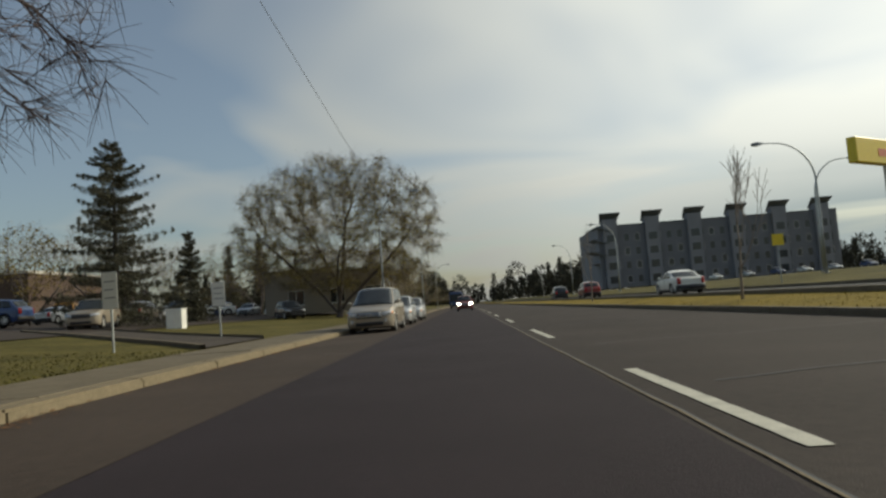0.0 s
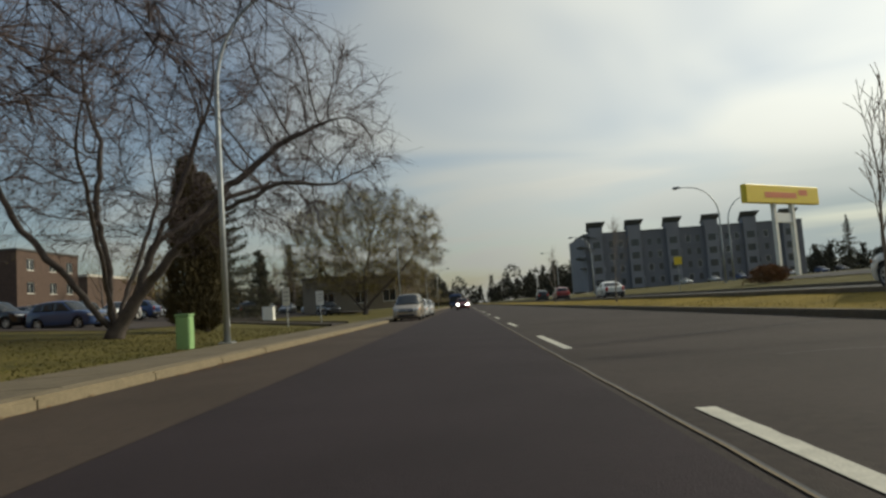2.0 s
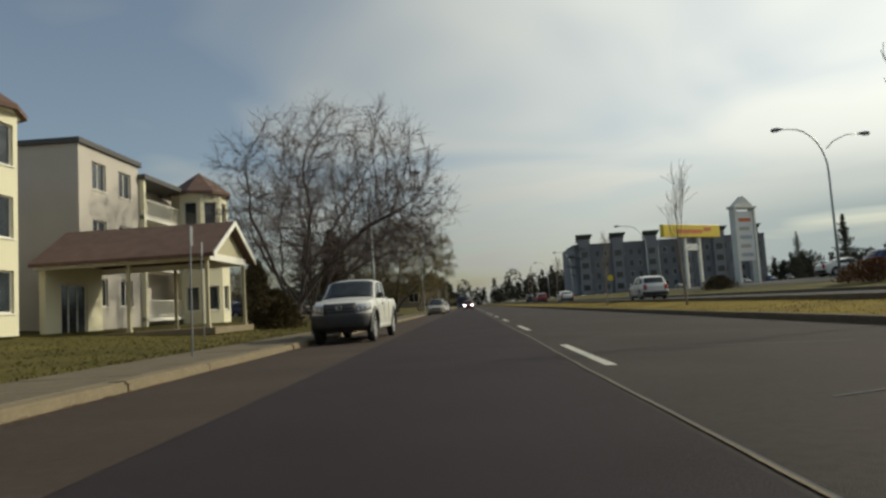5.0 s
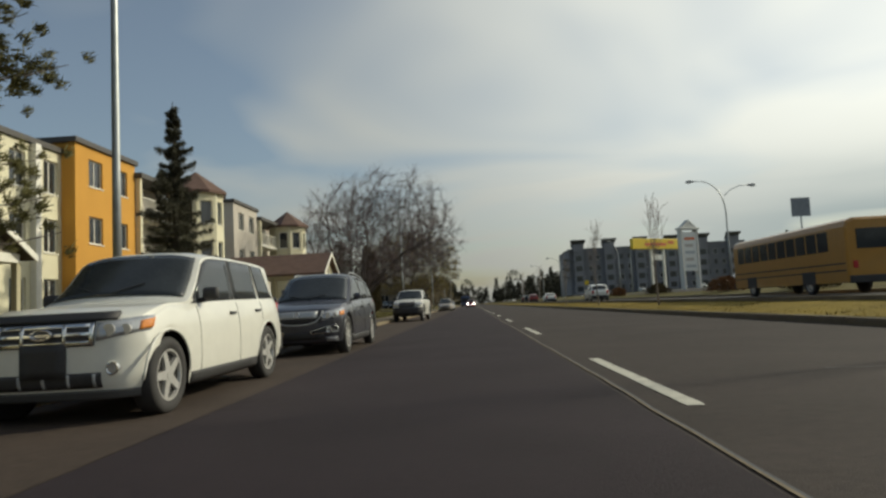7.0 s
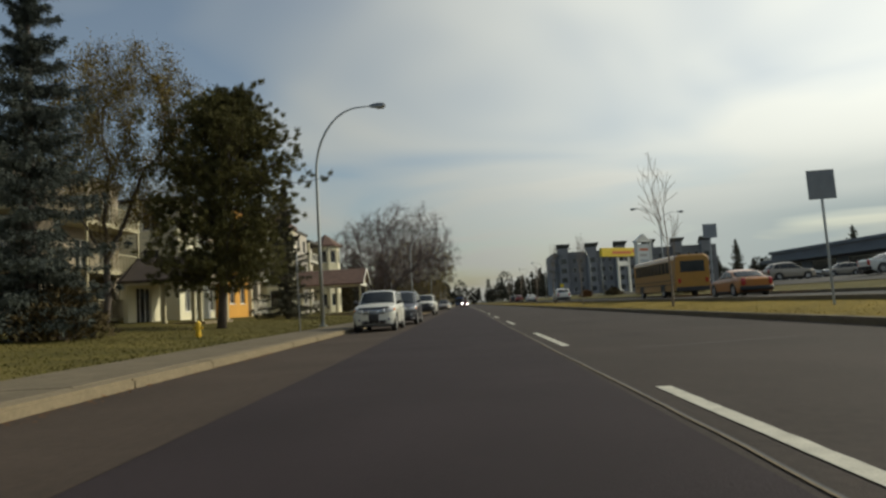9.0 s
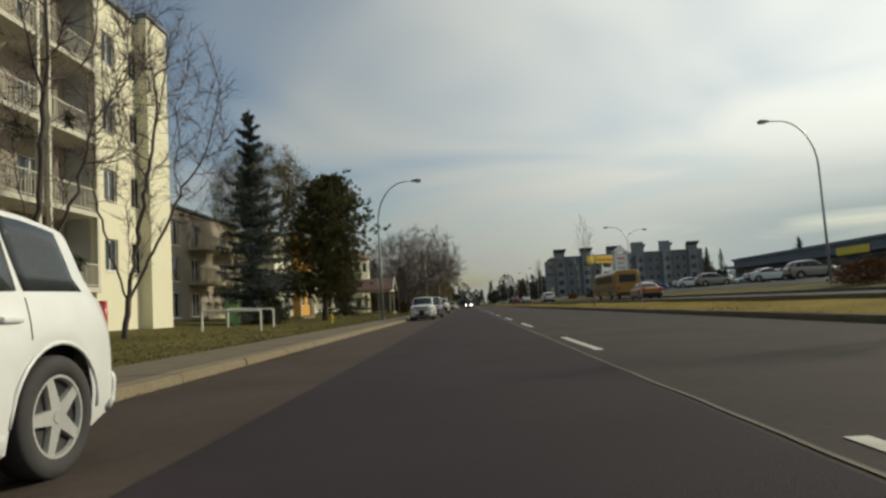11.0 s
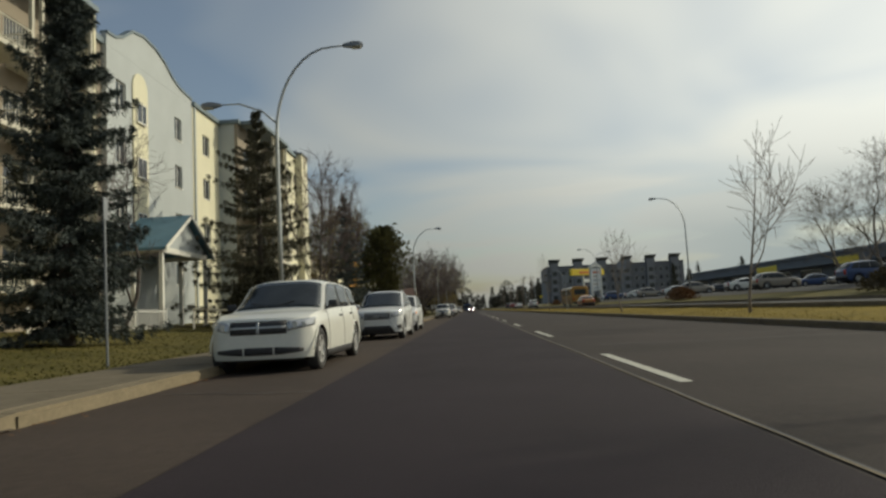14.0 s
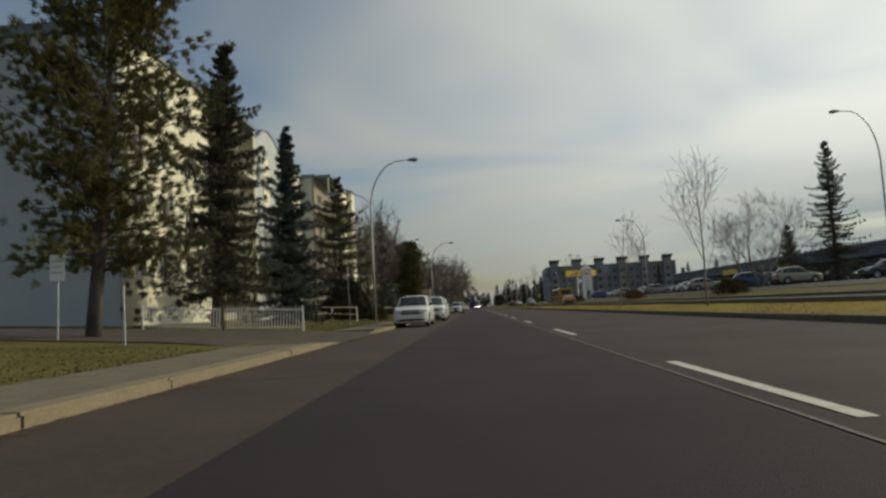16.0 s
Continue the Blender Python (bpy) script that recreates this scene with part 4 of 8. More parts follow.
    if style not in ("truck", "cross", "spindle"):
        iw = 0.42 if style == "plain" else 0.58
        patch("lower_intake", -hw * iw, hw * iw, gc + 0.10, gc + (0.24 if style != "plain" else 0.30), M["plastic"], 0.008, 8)
    elif style == "cross":
        patch("lower_intake", -hw * 0.26, hw * 0.26, gc + 0.12, gc + 0.25, M["plastic"], 0.008, 4)
    zb = gc + 0.30
    cols = [[(hw * q, L - tail_y(hw * q, z) + o, z) for q in (-0.97, -0.85, -0.5, 0, 0.5, 0.85, 0.97)] for z, o in ((gc + 0.10, 0.02), (gc + 0.16, 0.05), (zb, 0.05), (zb + 0.05, 0.015))]
    sheet_part("rear_bumper", cols, trim_m, "", 0.04, flip=(0, 1, 0))

    # bonnet shut lines, sills, door seams, handles, mirrors, arches
    if not simple:
        for s in (-1, 1):
            v, f = tube([wrap(s * (side(y, shoulder(y)) - 0.055), y, shoulder(y) + min(0.8, 0.055 / 0.12) * 0.030 + 0.002) for y in [0.20 + (hoodl - 0.24) * k / 8 for k in range(9)]], [0.005] * 9, 4)
            raw("bonnet_seam", v, f, M["plastic"], car)

    def zlow(yy):
        return tr + ar + 0.03 if abs(yy - ry) < ar + 0.1 or abs(yy - fy) < ar + 0.1 else gc + 0.10

    for s in (-1, 1):
        cols = [[(s * (side(y, z) + o), y, z) for y in [fy + ar + 0.03 + (wb - 2 * ar - 0.06) * k / 8 for k in range(9)]] for z, o in ((gc - 0.02, -0.03), (gc + 0.02, 0.008), (gc + 0.09, 0.008), (gc + 0.12, 0.001))]
        sheet_part("sill", cols, colour if bed else trim_m, "", 0.02, flip=(s, 0, 0))
        if simple:
            continue
        for yy in ([g0 + 0.10, g0 + 0.45 * span, g0 + 0.76 * span] if not bed else [g0 + 0.04, g0 + 0.63 * span, base_y1 + 0.03]):
            zl = zlow(yy)
            line = [(s * side(yy, z), yy, z) for z in [zl + (shoulder(yy) - 0.01 - zl) * k / 8 for k in range(9)]]
            v, f = tube(line, [0.0055] * 9, 4)
            raw("door_seam", v, f, M["plastic"], car)
        for yy in ([g0 + 0.35 * span, g0 + 0.67 * span] if not bed else [g0 + 0.50 * span]):
            zz = shoulder(yy) - 0.13
            xx = side(yy, zz)
            part("door_handle", box(s * (xx - 0.02), s * (xx + 0.032), yy, yy + 0.17, zz - 0.018, zz + 0.018, 0.012), colour if trim == "body" else M["plastic"], car)
        for yc in (fy, ry):
            if flare:
                bm = bmesh.new()
                n = 14
                rr_ = []
                for i in range(n + 1):
                    t = math.pi * (i / n * 1.12 - 0.06)
                    row = []
                    for rad, xo in ((ar - 0.01, -0.03), (ar - 0.01, 0.045), (ar + 0.08, 0.040), (ar + 0.11, 0.0)):
                        y, z = yc + rad * math.cos(t), tr + rad * math.sin(t) * 0.98
                        row.append(bm.verts.new((s * (side(y, max(gc, z)) + xo), y, z)))
                    rr_.append(row)
                for a, b in zip(rr_, rr_[1:]):
                    for j in range(3):
                        bm.faces.new((a[j], a[j + 1], b[j + 1], b[j]))
                bmesh.ops.recalc_face_normals(bm, faces=bm.faces)
                part("arch_flare", bm, M["grey_plastic"], car, smooth=True)
            else:
                line = []
                for i in range(17):
                    t = math.pi * i / 16
                    y, z = yc + ar * math.cos(t), max(gc + 0.02, tr + ar * math.sin(t))
                    line.append((s * (side(y, z) - 0.004), y, z))
                v, f = tube(line, [0.014] * 17, 6)
                raw("arch_lip", v, f, colour, car, smooth=True)
        my = g0 + 0.24
        mz = shoulder(my) + 0.035
        mx = side(my, shoulder(my))
        bm = bmesh.new()
        add_box(bm, s * (mx + 0.02), s * (mx + 0.21), my - 0.04, my + 0.055, mz + 0.015, mz + 0.155, 0.038)
        add_box(bm, s * (mx - 0.10), s * (mx + 0.06), my + 0.0, my + 0.05, mz + 0.0, mz + 0.04)
        wm = part("wing_mirror", bm, mirror or colour, car, smooth=True)
        wm.data.set_sharp_from_angle(angle=radians(50))
        if rails and kind == "suv":
            def rail_z(y, up):
                return ztop(y) - crown_h(y) * 0.62 + up
            ys_ = [roof_y0 + 0.18 + (roof_y1 - roof_y0 - 0.30) * k / 8 for k in range(9)]
            v, f = tube([(s * cabin_x(y, ztop(y) - 0.1) * 0.90, y, rail_z(y, 0.0 if k in (0, 8) else 0.05)) for k, y in enumerate(ys_)], [0.016] * 9, 6)
            raw("roof_rail", v, f, M["steel"], car)
    if bed:
        part("bed_floor", box(-hw * 0.84, hw * 0.84, base_y1 + 0.08, L - 0.12, belt - 0.03, belt + 0.038), M["plastic"], car)
    for s in (-1, 1):
        for yc in (fy, ry):
            wheel(car, s * (hw - 0.115), yc, tr, s, spokes)
    return car


RX = -2.62  # the parked row's kerbside-to-road line: outer wheel faces
pk = "vehicles parked along the kerb"


SX, SC, SZ = 0.95, 1.07, 1.05


def parked(front_wheel_y, W, foh, line=RX, tall=SZ, turn=0.0):
    return pose(line - SX * W / 2, front_wheel_y - SC * foh, 0, 0, 0, turn + random.uniform(-0.4, 0.4)) @ Matrix.Diagonal((SX, SC, tall, 1))


random.seed(3)
vehicle("pickup_truck", "white extended-cab pickup truck with grey arch flares, parked by the kerb", M["p_white"], parked(-29.85, 1.92, 0.78, -2.70, 1.07, -1.5), 5.62, 1.92, 1.84, "pickup", 3.70, 0.78, 0.40, 0.34, 1.21, 1.09, 1.24, 1.10, 0.66, 0.4, 5, pk, flare=True, trim="plastic", cat="pickup", mirror=M["plastic"], style="truck", accents=False)
vehicle("suv", "dark grey midsize SUV with chrome grille, parked by the kerb", M["p_grey"], parked(-57.0, 1.95, 0.68, -2.38), 5.0, 1.95, 1.72, "suv", 3.24, 0.68, 0.375, 0.22, 1.04, 0.89, 1.06, 1.12, 0.82, 0.78, 9, pk, trim="plastic", style="shield", wedge=0.08, fall=0.12)
vehicle("suv", "white boxy compact SUV with chrome grille, parked by the kerb", M["p_white"], parked(-64.9, 1.81, 0.60, -2.70, 0.99), 4.46, 1.81, 1.73, "suv", 2.98, 0.60, 0.37, 0.23, 1.07, 0.96, 1.12, 1.04, 0.52, 0.36, 5, pk, style="deflector", boxy=True, rails=False, mirror=M["plastic"])
vehicle("suv", "silver-white compact SUV with dark grille, parked by the kerb", M["p_pearl"], parked(-113.2, 1.81, 0.58, -2.86), 4.33, 1.81, 1.70, "suv", 2.93, 0.58, 0.365, 0.22, 1.05, 0.91, 1.09, 1.04, 0.55, 0.38, 5, pk, style="plain", rails=False, trim="body")
vehicle("suv", "pearl-white luxury crossover with spindle grille, parked by the kerb", M["p_pearl"], parked(-122.0, 1.88, 0.68, -2.67), 4.80, 1.88, 1.70, "suv", 3.20, 0.68, 0.375, 0.20, 1.05, 0.935, 1.075, 1.08, 0.92, 0.95, 10, pk, trim="body", style="spindle", wedge=0.09, fall=0.15, accents=False)
vehicle("suv", "white seven-seat crossover with crosshair grille, parked by the kerb", M["p_white"], parked(-134.35, 1.95, 0.66, -2.96, 1.0), 4.86, 1.95, 1.69, "suv", 3.24, 0.66, 0.36, 0.20, 1.05, 0.92, 1.07, 1.0, 0.66, 0.45, 5, pk, style="cross", accents=False, rails=False, mirror=M["plastic"], wedge=0.07, fall=0.11)
vehicle("minivan", "gold minivan with dark grille, parked by the kerb", M["p_gold"], parked(27.0, 1.95, 0.95), 5.09, 1.95, 1.75, "suv", 3.03, 0.95, 0.34, 0.18, 1.02, 0.80, 1.00, 0.98, 0.95, 0.35, 5, pk, rails=False, cat="minivan")
vehicle("hatchback", "pale blue-grey hatchback parked behind the minivan", M["p_silver"], parked(35.5, 1.75, 0.85), 4.2, 1.75, 1.48, "suv", 2.6, 0.85, 0.31, 0.17, 0.92, 0.70, 0.90, 1.05, 0.75, 0.55, 5, pk, rails=False)
vehicle("sedan", "silver sedan parked in the kerbside row", M["p_silver"], parked(44, 1.78, 0.9), 4.6, 1.78, 1.45, "sedan", 2.7, 0.9, 0.32, 0.17, 0.92, 0.70, 0.90, 1.15, 0.8, 0.6, 5, pk, rails=False)

vehicle("suv", "dark red SUV with headlamps lit, in the traffic lane", M["p_red"], pose(0.1, 78, 0.01), 4.7, 1.85, 1.75, "suv", 2.7, 0.95, 0.37, 0.24, 1.06, 0.9, 1.06, 1.2, 0.6, 0.45, 5, lit=True)
vehicle("suv", "white SUV driving on the far carriageway", M["p_white"], pose(13.2, 1.8, 0.48, 0, 0, 180), 4.6, 1.85, 1.70, "suv", 2.66, 0.95, 0.36, 0.22, 1.04, 0.86, 1.04, 1.2, 0.65, 0.5, 5, "vehicles on the far carriageway")
vehicle("sedan", "white sedan on the far carriageway", M["p_white"], pose(13.2, 44, 0.48, 0, 0, 180), 4.6, 1.78, 1.45, "sedan", 2.7, 0.9, 0.32, 0.17, 0.92, 0.70, 0.90, 1.15, 0.8, 0.6, 5, "vehicles on the far carriageway", rails=False)
vehicle("suv", "dark red compact SUV on the far carriageway", M["p_red"], pose(13.2, 74, 0.48, 0, 0, 180), 4.4, 1.8, 1.68, "suv", 2.62, 0.9, 0.35, 0.22, 1.03, 0.86, 1.03, 1.15, 0.6, 0.45, 5, "vehicles on the far carriageway", simple=True)
vehicle("suv", "black SUV on the far carriageway", M["p_black"], pose(13.4, 98, 0.48, 0, 0, 180), 4.6, 1.85, 1.72, "suv", 2.7, 0.95, 0.36, 0.22, 1.04, 0.86, 1.04, 1.2, 0.6, 0.45, 5, "vehicles on the far carriageway", simple=True)
vehicle("sedan", "tan-orange sedan on the far carriageway", M["p_orange"], pose(15.2, -52.5, 0.48, 0, 0, 180), 4.7, 1.8, 1.46, "sedan", 2.75, 0.9, 0.32, 0.17, 0.92, 0.70, 0.90, 1.2, 0.8, 0.6, 5, "vehicles on the far carriageway", rails=False, simple=True)

# car parks: rows of standing cars, built from a few and copied
stock = []
for colour, lab, kind in (("p_silver", "silver", "sedan"), ("p_black", "black", "suv"), ("p_white", "white", "sedan"), ("p_blue", "dark blue", "suv"), ("p_gold", "beige", "suv")):
    sd_ = kind == "sedan"
    stock.append(vehicle("sedan" if sd_ else "suv", lab + (" sedan" if sd_ else " SUV") + " standing in a car park", M[colour], pose(-26 - 3.2 * len(stock), 30, gz(-28) + 0.05), 4.5, 1.8, 1.45 if sd_ else 1.68, kind, 2.65, 0.9, 0.33, 0.18, 0.94 if sd_ else 1.02, 0.72 if sd_ else 0.84, 0.92 if sd_ else 1.02, 1.15, 0.75, 0.55, 5, "cars in the car parks", rails=False, simple=True, accents=False))
random.seed(8)
spots = []
for i in range(1, 9):
    spots.append((-24 - i * 4.2 + random.uniform(-0.6, 0.6), 42, 90 if i % 2 else -90))
for i in range(8):
    spots.append((-23 - i * 3.6, 58 + random.uniform(-1, 1), 180))
for i in range(6):
    spots.append((-22 - i * 3.4, 78 + random.uniform(-1, 1), 0))
for i in range(16):
    spots.append((33 + random.uniform(-0.5, 0.5), -110 + i * 8.3, 90 if i % 3 else -90))
for i in range(15):
    spots.append((45 + random.uniform(-0.5, 0.5), -104 + i * 8.9, -90))
for i in range(7):
    spots.append((56 + i * 6.5, 150 + random.uniform(-2, 2), 0))
for k, x, y, a in ((4, -20.3, 35.6, 12), (2, -31, 78, -70), (1, -14.6, 59.2, 30), (3, -20.3, 19.5, 80), (1, -24.9, 20.2, 82), (0, -37.5, 106, 60)):
    copy_thing(stock[k], pose(x, y, gz(x) + 0.045, 0, 0, a))
for i, (x, y, a) in enumerate(spots):
    copy_thing(stock[(i * 3 + i // 4) % 5], pose(x, y, gz(x) + 0.045, 0, 0, a + random.uniform(-2, 2)))


def bus(name, label, body_m, stripe_m, m, L, H, glass_from):
    b = thing(name, label, "bus", m)
    hw = 1.22
    sec = [(-hw, 0.45), (-hw, H - 0.35), (-hw * 0.93, H - 0.12), (-hw * 0.7, H), (hw * 0.7, H), (hw * 0.93, H - 0.12), (hw, H - 0.35), (hw, 0.45)]
    polys = []
    for y, s, dz in ((0.0, 0.96, -0.1), (0.12, 1.0, 0), (L - 0.12, 1.0, 0), (L, 0.96, -0.1)):
        polys.append([(x * s, y, z + (dz if z > 1 else 0)) for x, z in sec])
    part("body", loft(polys), body_m, b)
    for s in (-1, 1):
        for i in range(int((L - 1.4) / 0.95)):
            y0 = 0.7 + i * 0.95
            part("side_window", box(s * (hw - 0.03), s * (hw + 0.008), y0, y0 + 0.85, glass_from, H - 0.42, 0.01), M["car_glass"], b)
        for z in (0.9, 1.18):
            part("rub_rail", box(s * (hw - 0.02), s * (hw + 0.015), 0.2, L - 0.2, z, z + 0.06), stripe_m, b)
        for yc in (L * 0.2, L * 0.72):
            part("wheel_arch", box(s * (hw - 0.25), s * (hw + 0.006), yc - 0.62, yc + 0.62, 0.42, 1.02, 0.05), M["plastic"], b)
            wheel(b, s * (hw - 0.11), yc, 0.48, s, 6, "bus")
    part("windscreen", box(-hw * 0.9, hw * 0.9, -0.012, 0.05, 1.3, H - 0.4, 0.02), M["car_glass"], b)
    part("rear_window", box(-hw * 0.7, hw * 0.7, L - 0.05, L + 0.012, glass_from, H - 0.45, 0.02), M["car_glass"], b)
    part("front_bumper", box(-hw, hw, -0.12, 0.06, 0.42, 0.72, 0.04), M["plastic"], b)
    part("rear_bumper", box(-hw, hw, L - 0.06, L + 0.12, 0.42, 0.72, 0.04), M["plastic"], b)
    for s in (-1, 1):
        part("headlamp", box(s * 0.72, s * 1.02, -0.02, 0.05, 0.8, 1.0, 0.02), M["headlamp"], b)
        part("tail_lamp", box(s * 0.85, s * 1.05, L - 0.05, L + 0.02, 1.0, 1.3, 0.02), M["red_lens"], b)
    return b


bus("school_bus", "orange-yellow school bus with black rub rails, on the far carriageway", M["bus_yellow"], M["plastic"], pose(16.2, -33, 0.49, 0, 0, 180), 11.5, 3.0, 1.75)
bus("school_bus", "orange-yellow school bus standing in the car park", M["bus_yellow"], M["plastic"], pose(-58.0, 97, gz(-58) + 0.04, 0, 0, 25), 9.5, 2.9, 1.7)
bus("city_bus", "dark blue city bus further down the road", M["p_blue"], M["p_silver"], pose(-1.4, 122, 0.01), 12.0, 3.0, 1.3)


# ---- trees ----
def grow_bare(seed, height, spread, trunk_r, stems=1, levels=5, droop=0.0, lean=(0, 0), kids=4, first=0.22, twig_len=1.0, up=0.25, calm=1.0):
    """Lists of limbs (points, radii) of a leafless tree."""
    rnd = random.Random(seed)
    limbs = []

    def limb(p, d, length, r, lev):
        n = 5 if lev < 3 else 3
        pts, rad = [p.copy()], [r]
        q = p.copy()
        dd = d.copy()
        step = length / n
        end_r = r * (0.42 if lev < 2 else 0.35)
        for i in range(n):
            bend = (0.16 + 0.05 * lev) * calm
            dd = (dd + Vector((rnd.gauss(0, bend), rnd.gauss(0, bend), rnd.gauss(0, bend) + (up * 0.3 if lev < 3 else 0) - droop * (0.10 + 0.16 * lev)))).normalized()
            q = q + dd * step
            if q.z < 1.6:
                q.z = 1.6 if lev > 1 else q.z
            pts.append(q.copy())
            rad.append(r + (end_r - r) * (i + 1) / n)
        limbs.append((pts, rad, lev))
        if lev >= levels:
            return
        k = kids + (1 if lev >= 2 else 0)
        for j in range(k):
            t = first + (1 - first) * (j + rnd.uniform(0.2, 0.9)) / k if lev == 0 else 0.25 + 0.75 * (j + rnd.random()) / k
            t = min(t, 0.999)
            i = int(t * n)
            f = t * n - i
            pp = pts[i].lerp(pts[i + 1], f)
            rr = rad[i] + (rad[i + 1] - rad[i]) * f
            axis = (pts[i + 1] - pts[i]).normalized()
            side = axis.cross(Vector((rnd.gauss(0, 1), rnd.gauss(0, 1), rnd.gauss(0, 1)))).normalized()
            ang = rnd.uniform(0.45, 0.95) * spread
            nd = (axis * math.cos(ang) + side * math.sin(ang)).normalized()
            limb(pp, nd, length * rnd.uniform(0.50, 0.72) * (twig_len if lev >= 2 else 1), max(rr * rnd.uniform(0.42, 0.6), 0.005), lev + 1)
        limb(pts[-1], dd, length * 0.55, end_r, lev + 1)

    for s in range(stems):
        a = 2 * math.pi * s / max(stems, 1) + rnd.uniform(-0.4, 0.4)
        tilt = 0.0 if stems == 1 else rnd.uniform(0.35, 0.7)
        d = Vector((math.cos(a) * tilt + lean[0], math.sin(a) * tilt + lean[1], 1)).normalized()
        limb(Vector((0.12 * math.cos(a) * (stems > 1), 0.12 * math.sin(a) * (stems > 1), -0.15)), d, height * (0.42 if stems == 1 else 0.48), trunk_r * (1 if s == 0 else rnd.uniform(0.7, 0.95)), 0)
    top = max(p.z for pts, _, _ in limbs for p in pts)
    k = height / top
    limbs = [([Vector((p.x * k, p.y * k, p.z * k)) for p in pts], rad, lev) for pts, rad, lev in limbs]
    return limbs


def limbs_mesh(limbs, lo, hi, thick=1.0):
    vs, fs = [], []
    for pts, rad, lev in limbs:
        if not lo <= lev <= hi:
            continue
        seg = (10, 7, 5, 4, 3, 3, 3)[min(lev, 6)]
        v, f = tube(pts, [max(r * thick, 0.007) for r in rad], seg)
        b = len(vs)
        vs += v
        fs += [tuple(i + b for i in q) for q in f]
    return vs, fs


def bare_tree(label, seed, x, y, height, spread=1.0, trunk_r=0.25, leaf=None, leaf_n=0, twig="twig", hang=0.0, group="", wide=1.0, turn=0, **kw):
    limbs = grow_bare(seed, height, spread, trunk_r, **kw)
    t = thing("tree", label, "tree", pose(x, y, gz(x), 0, 0, turn) @ Matrix.Diagonal((wide, wide, 1, 1)), group)
    v, f = limbs_mesh(limbs, 0, 2)
    raw("trunk", v, f, M["bark"] if twig != "twig_pale" else M["twig_pale"], t, smooth=True)
    v, f = limbs_mesh(limbs, 3, 9)
    raw("crown", v, f, M[twig], t, "fine bare twigs")
    rnd = random.Random(seed + 99)
    if hang:
        vs, fs = [], []
        tips = [pts for pts, _, lev in limbs if lev >= 4]
        for i in range(int(hang)):
            pts = rnd.choice(tips)
            p = pts[rnd.randrange(1, len(pts))].copy()
            d = Vector((rnd.gauss(0, 0.5), rnd.gauss(0, 0.5), rnd.uniform(-0.1, 0.4)))
            line = [p]
            ln = rnd.uniform(0.25, 0.6)
            for k in range(4):
                d = (d + Vector((0, 0, -0.55))).normalized()
                line.append(line[-1] + d * ln * 0.5)
            vv, ff = tube(line, [0.009, 0.008, 0.007, 0.006, 0.005], 3)
            b = len(vs)
            vs += vv
            fs += [tuple(j + b for j in q) for q in ff]
        raw("twig_veil", vs, fs, M[twig], t)
    if leaf:
        vs, fs = [], []
        tips = [pts for pts, _, lev in limbs if lev >= 3]
        for i in range(leaf_n):
            pts = rnd.choice(tips)
            p = pts[rnd.randrange(1, len(pts))] + Vector((rnd.gauss(0, 0.22), rnd.gauss(0, 0.22), rnd.gauss(-0.05, 0.22)))
            a = Vector((rnd.gauss(0, 1), rnd.gauss(0, 1), rnd.gauss(0, 1))).normalized()
            c = a.cross(Vector((rnd.gauss(0, 1), rnd.gauss(0, 1), rnd.gauss(0, 1)))).normalized()
            s = rnd.uniform(0.05, 0.11)
            b = len(vs)
            vs += [p - a * s, p + c * s * 0.45, p + a * s, p - c * s * 0.45]
            fs.append((b, b + 1, b + 2, b + 3))
        raw("leaves", vs, fs, M[leaf], t, "thin remaining yellow-green leaves")
    return t


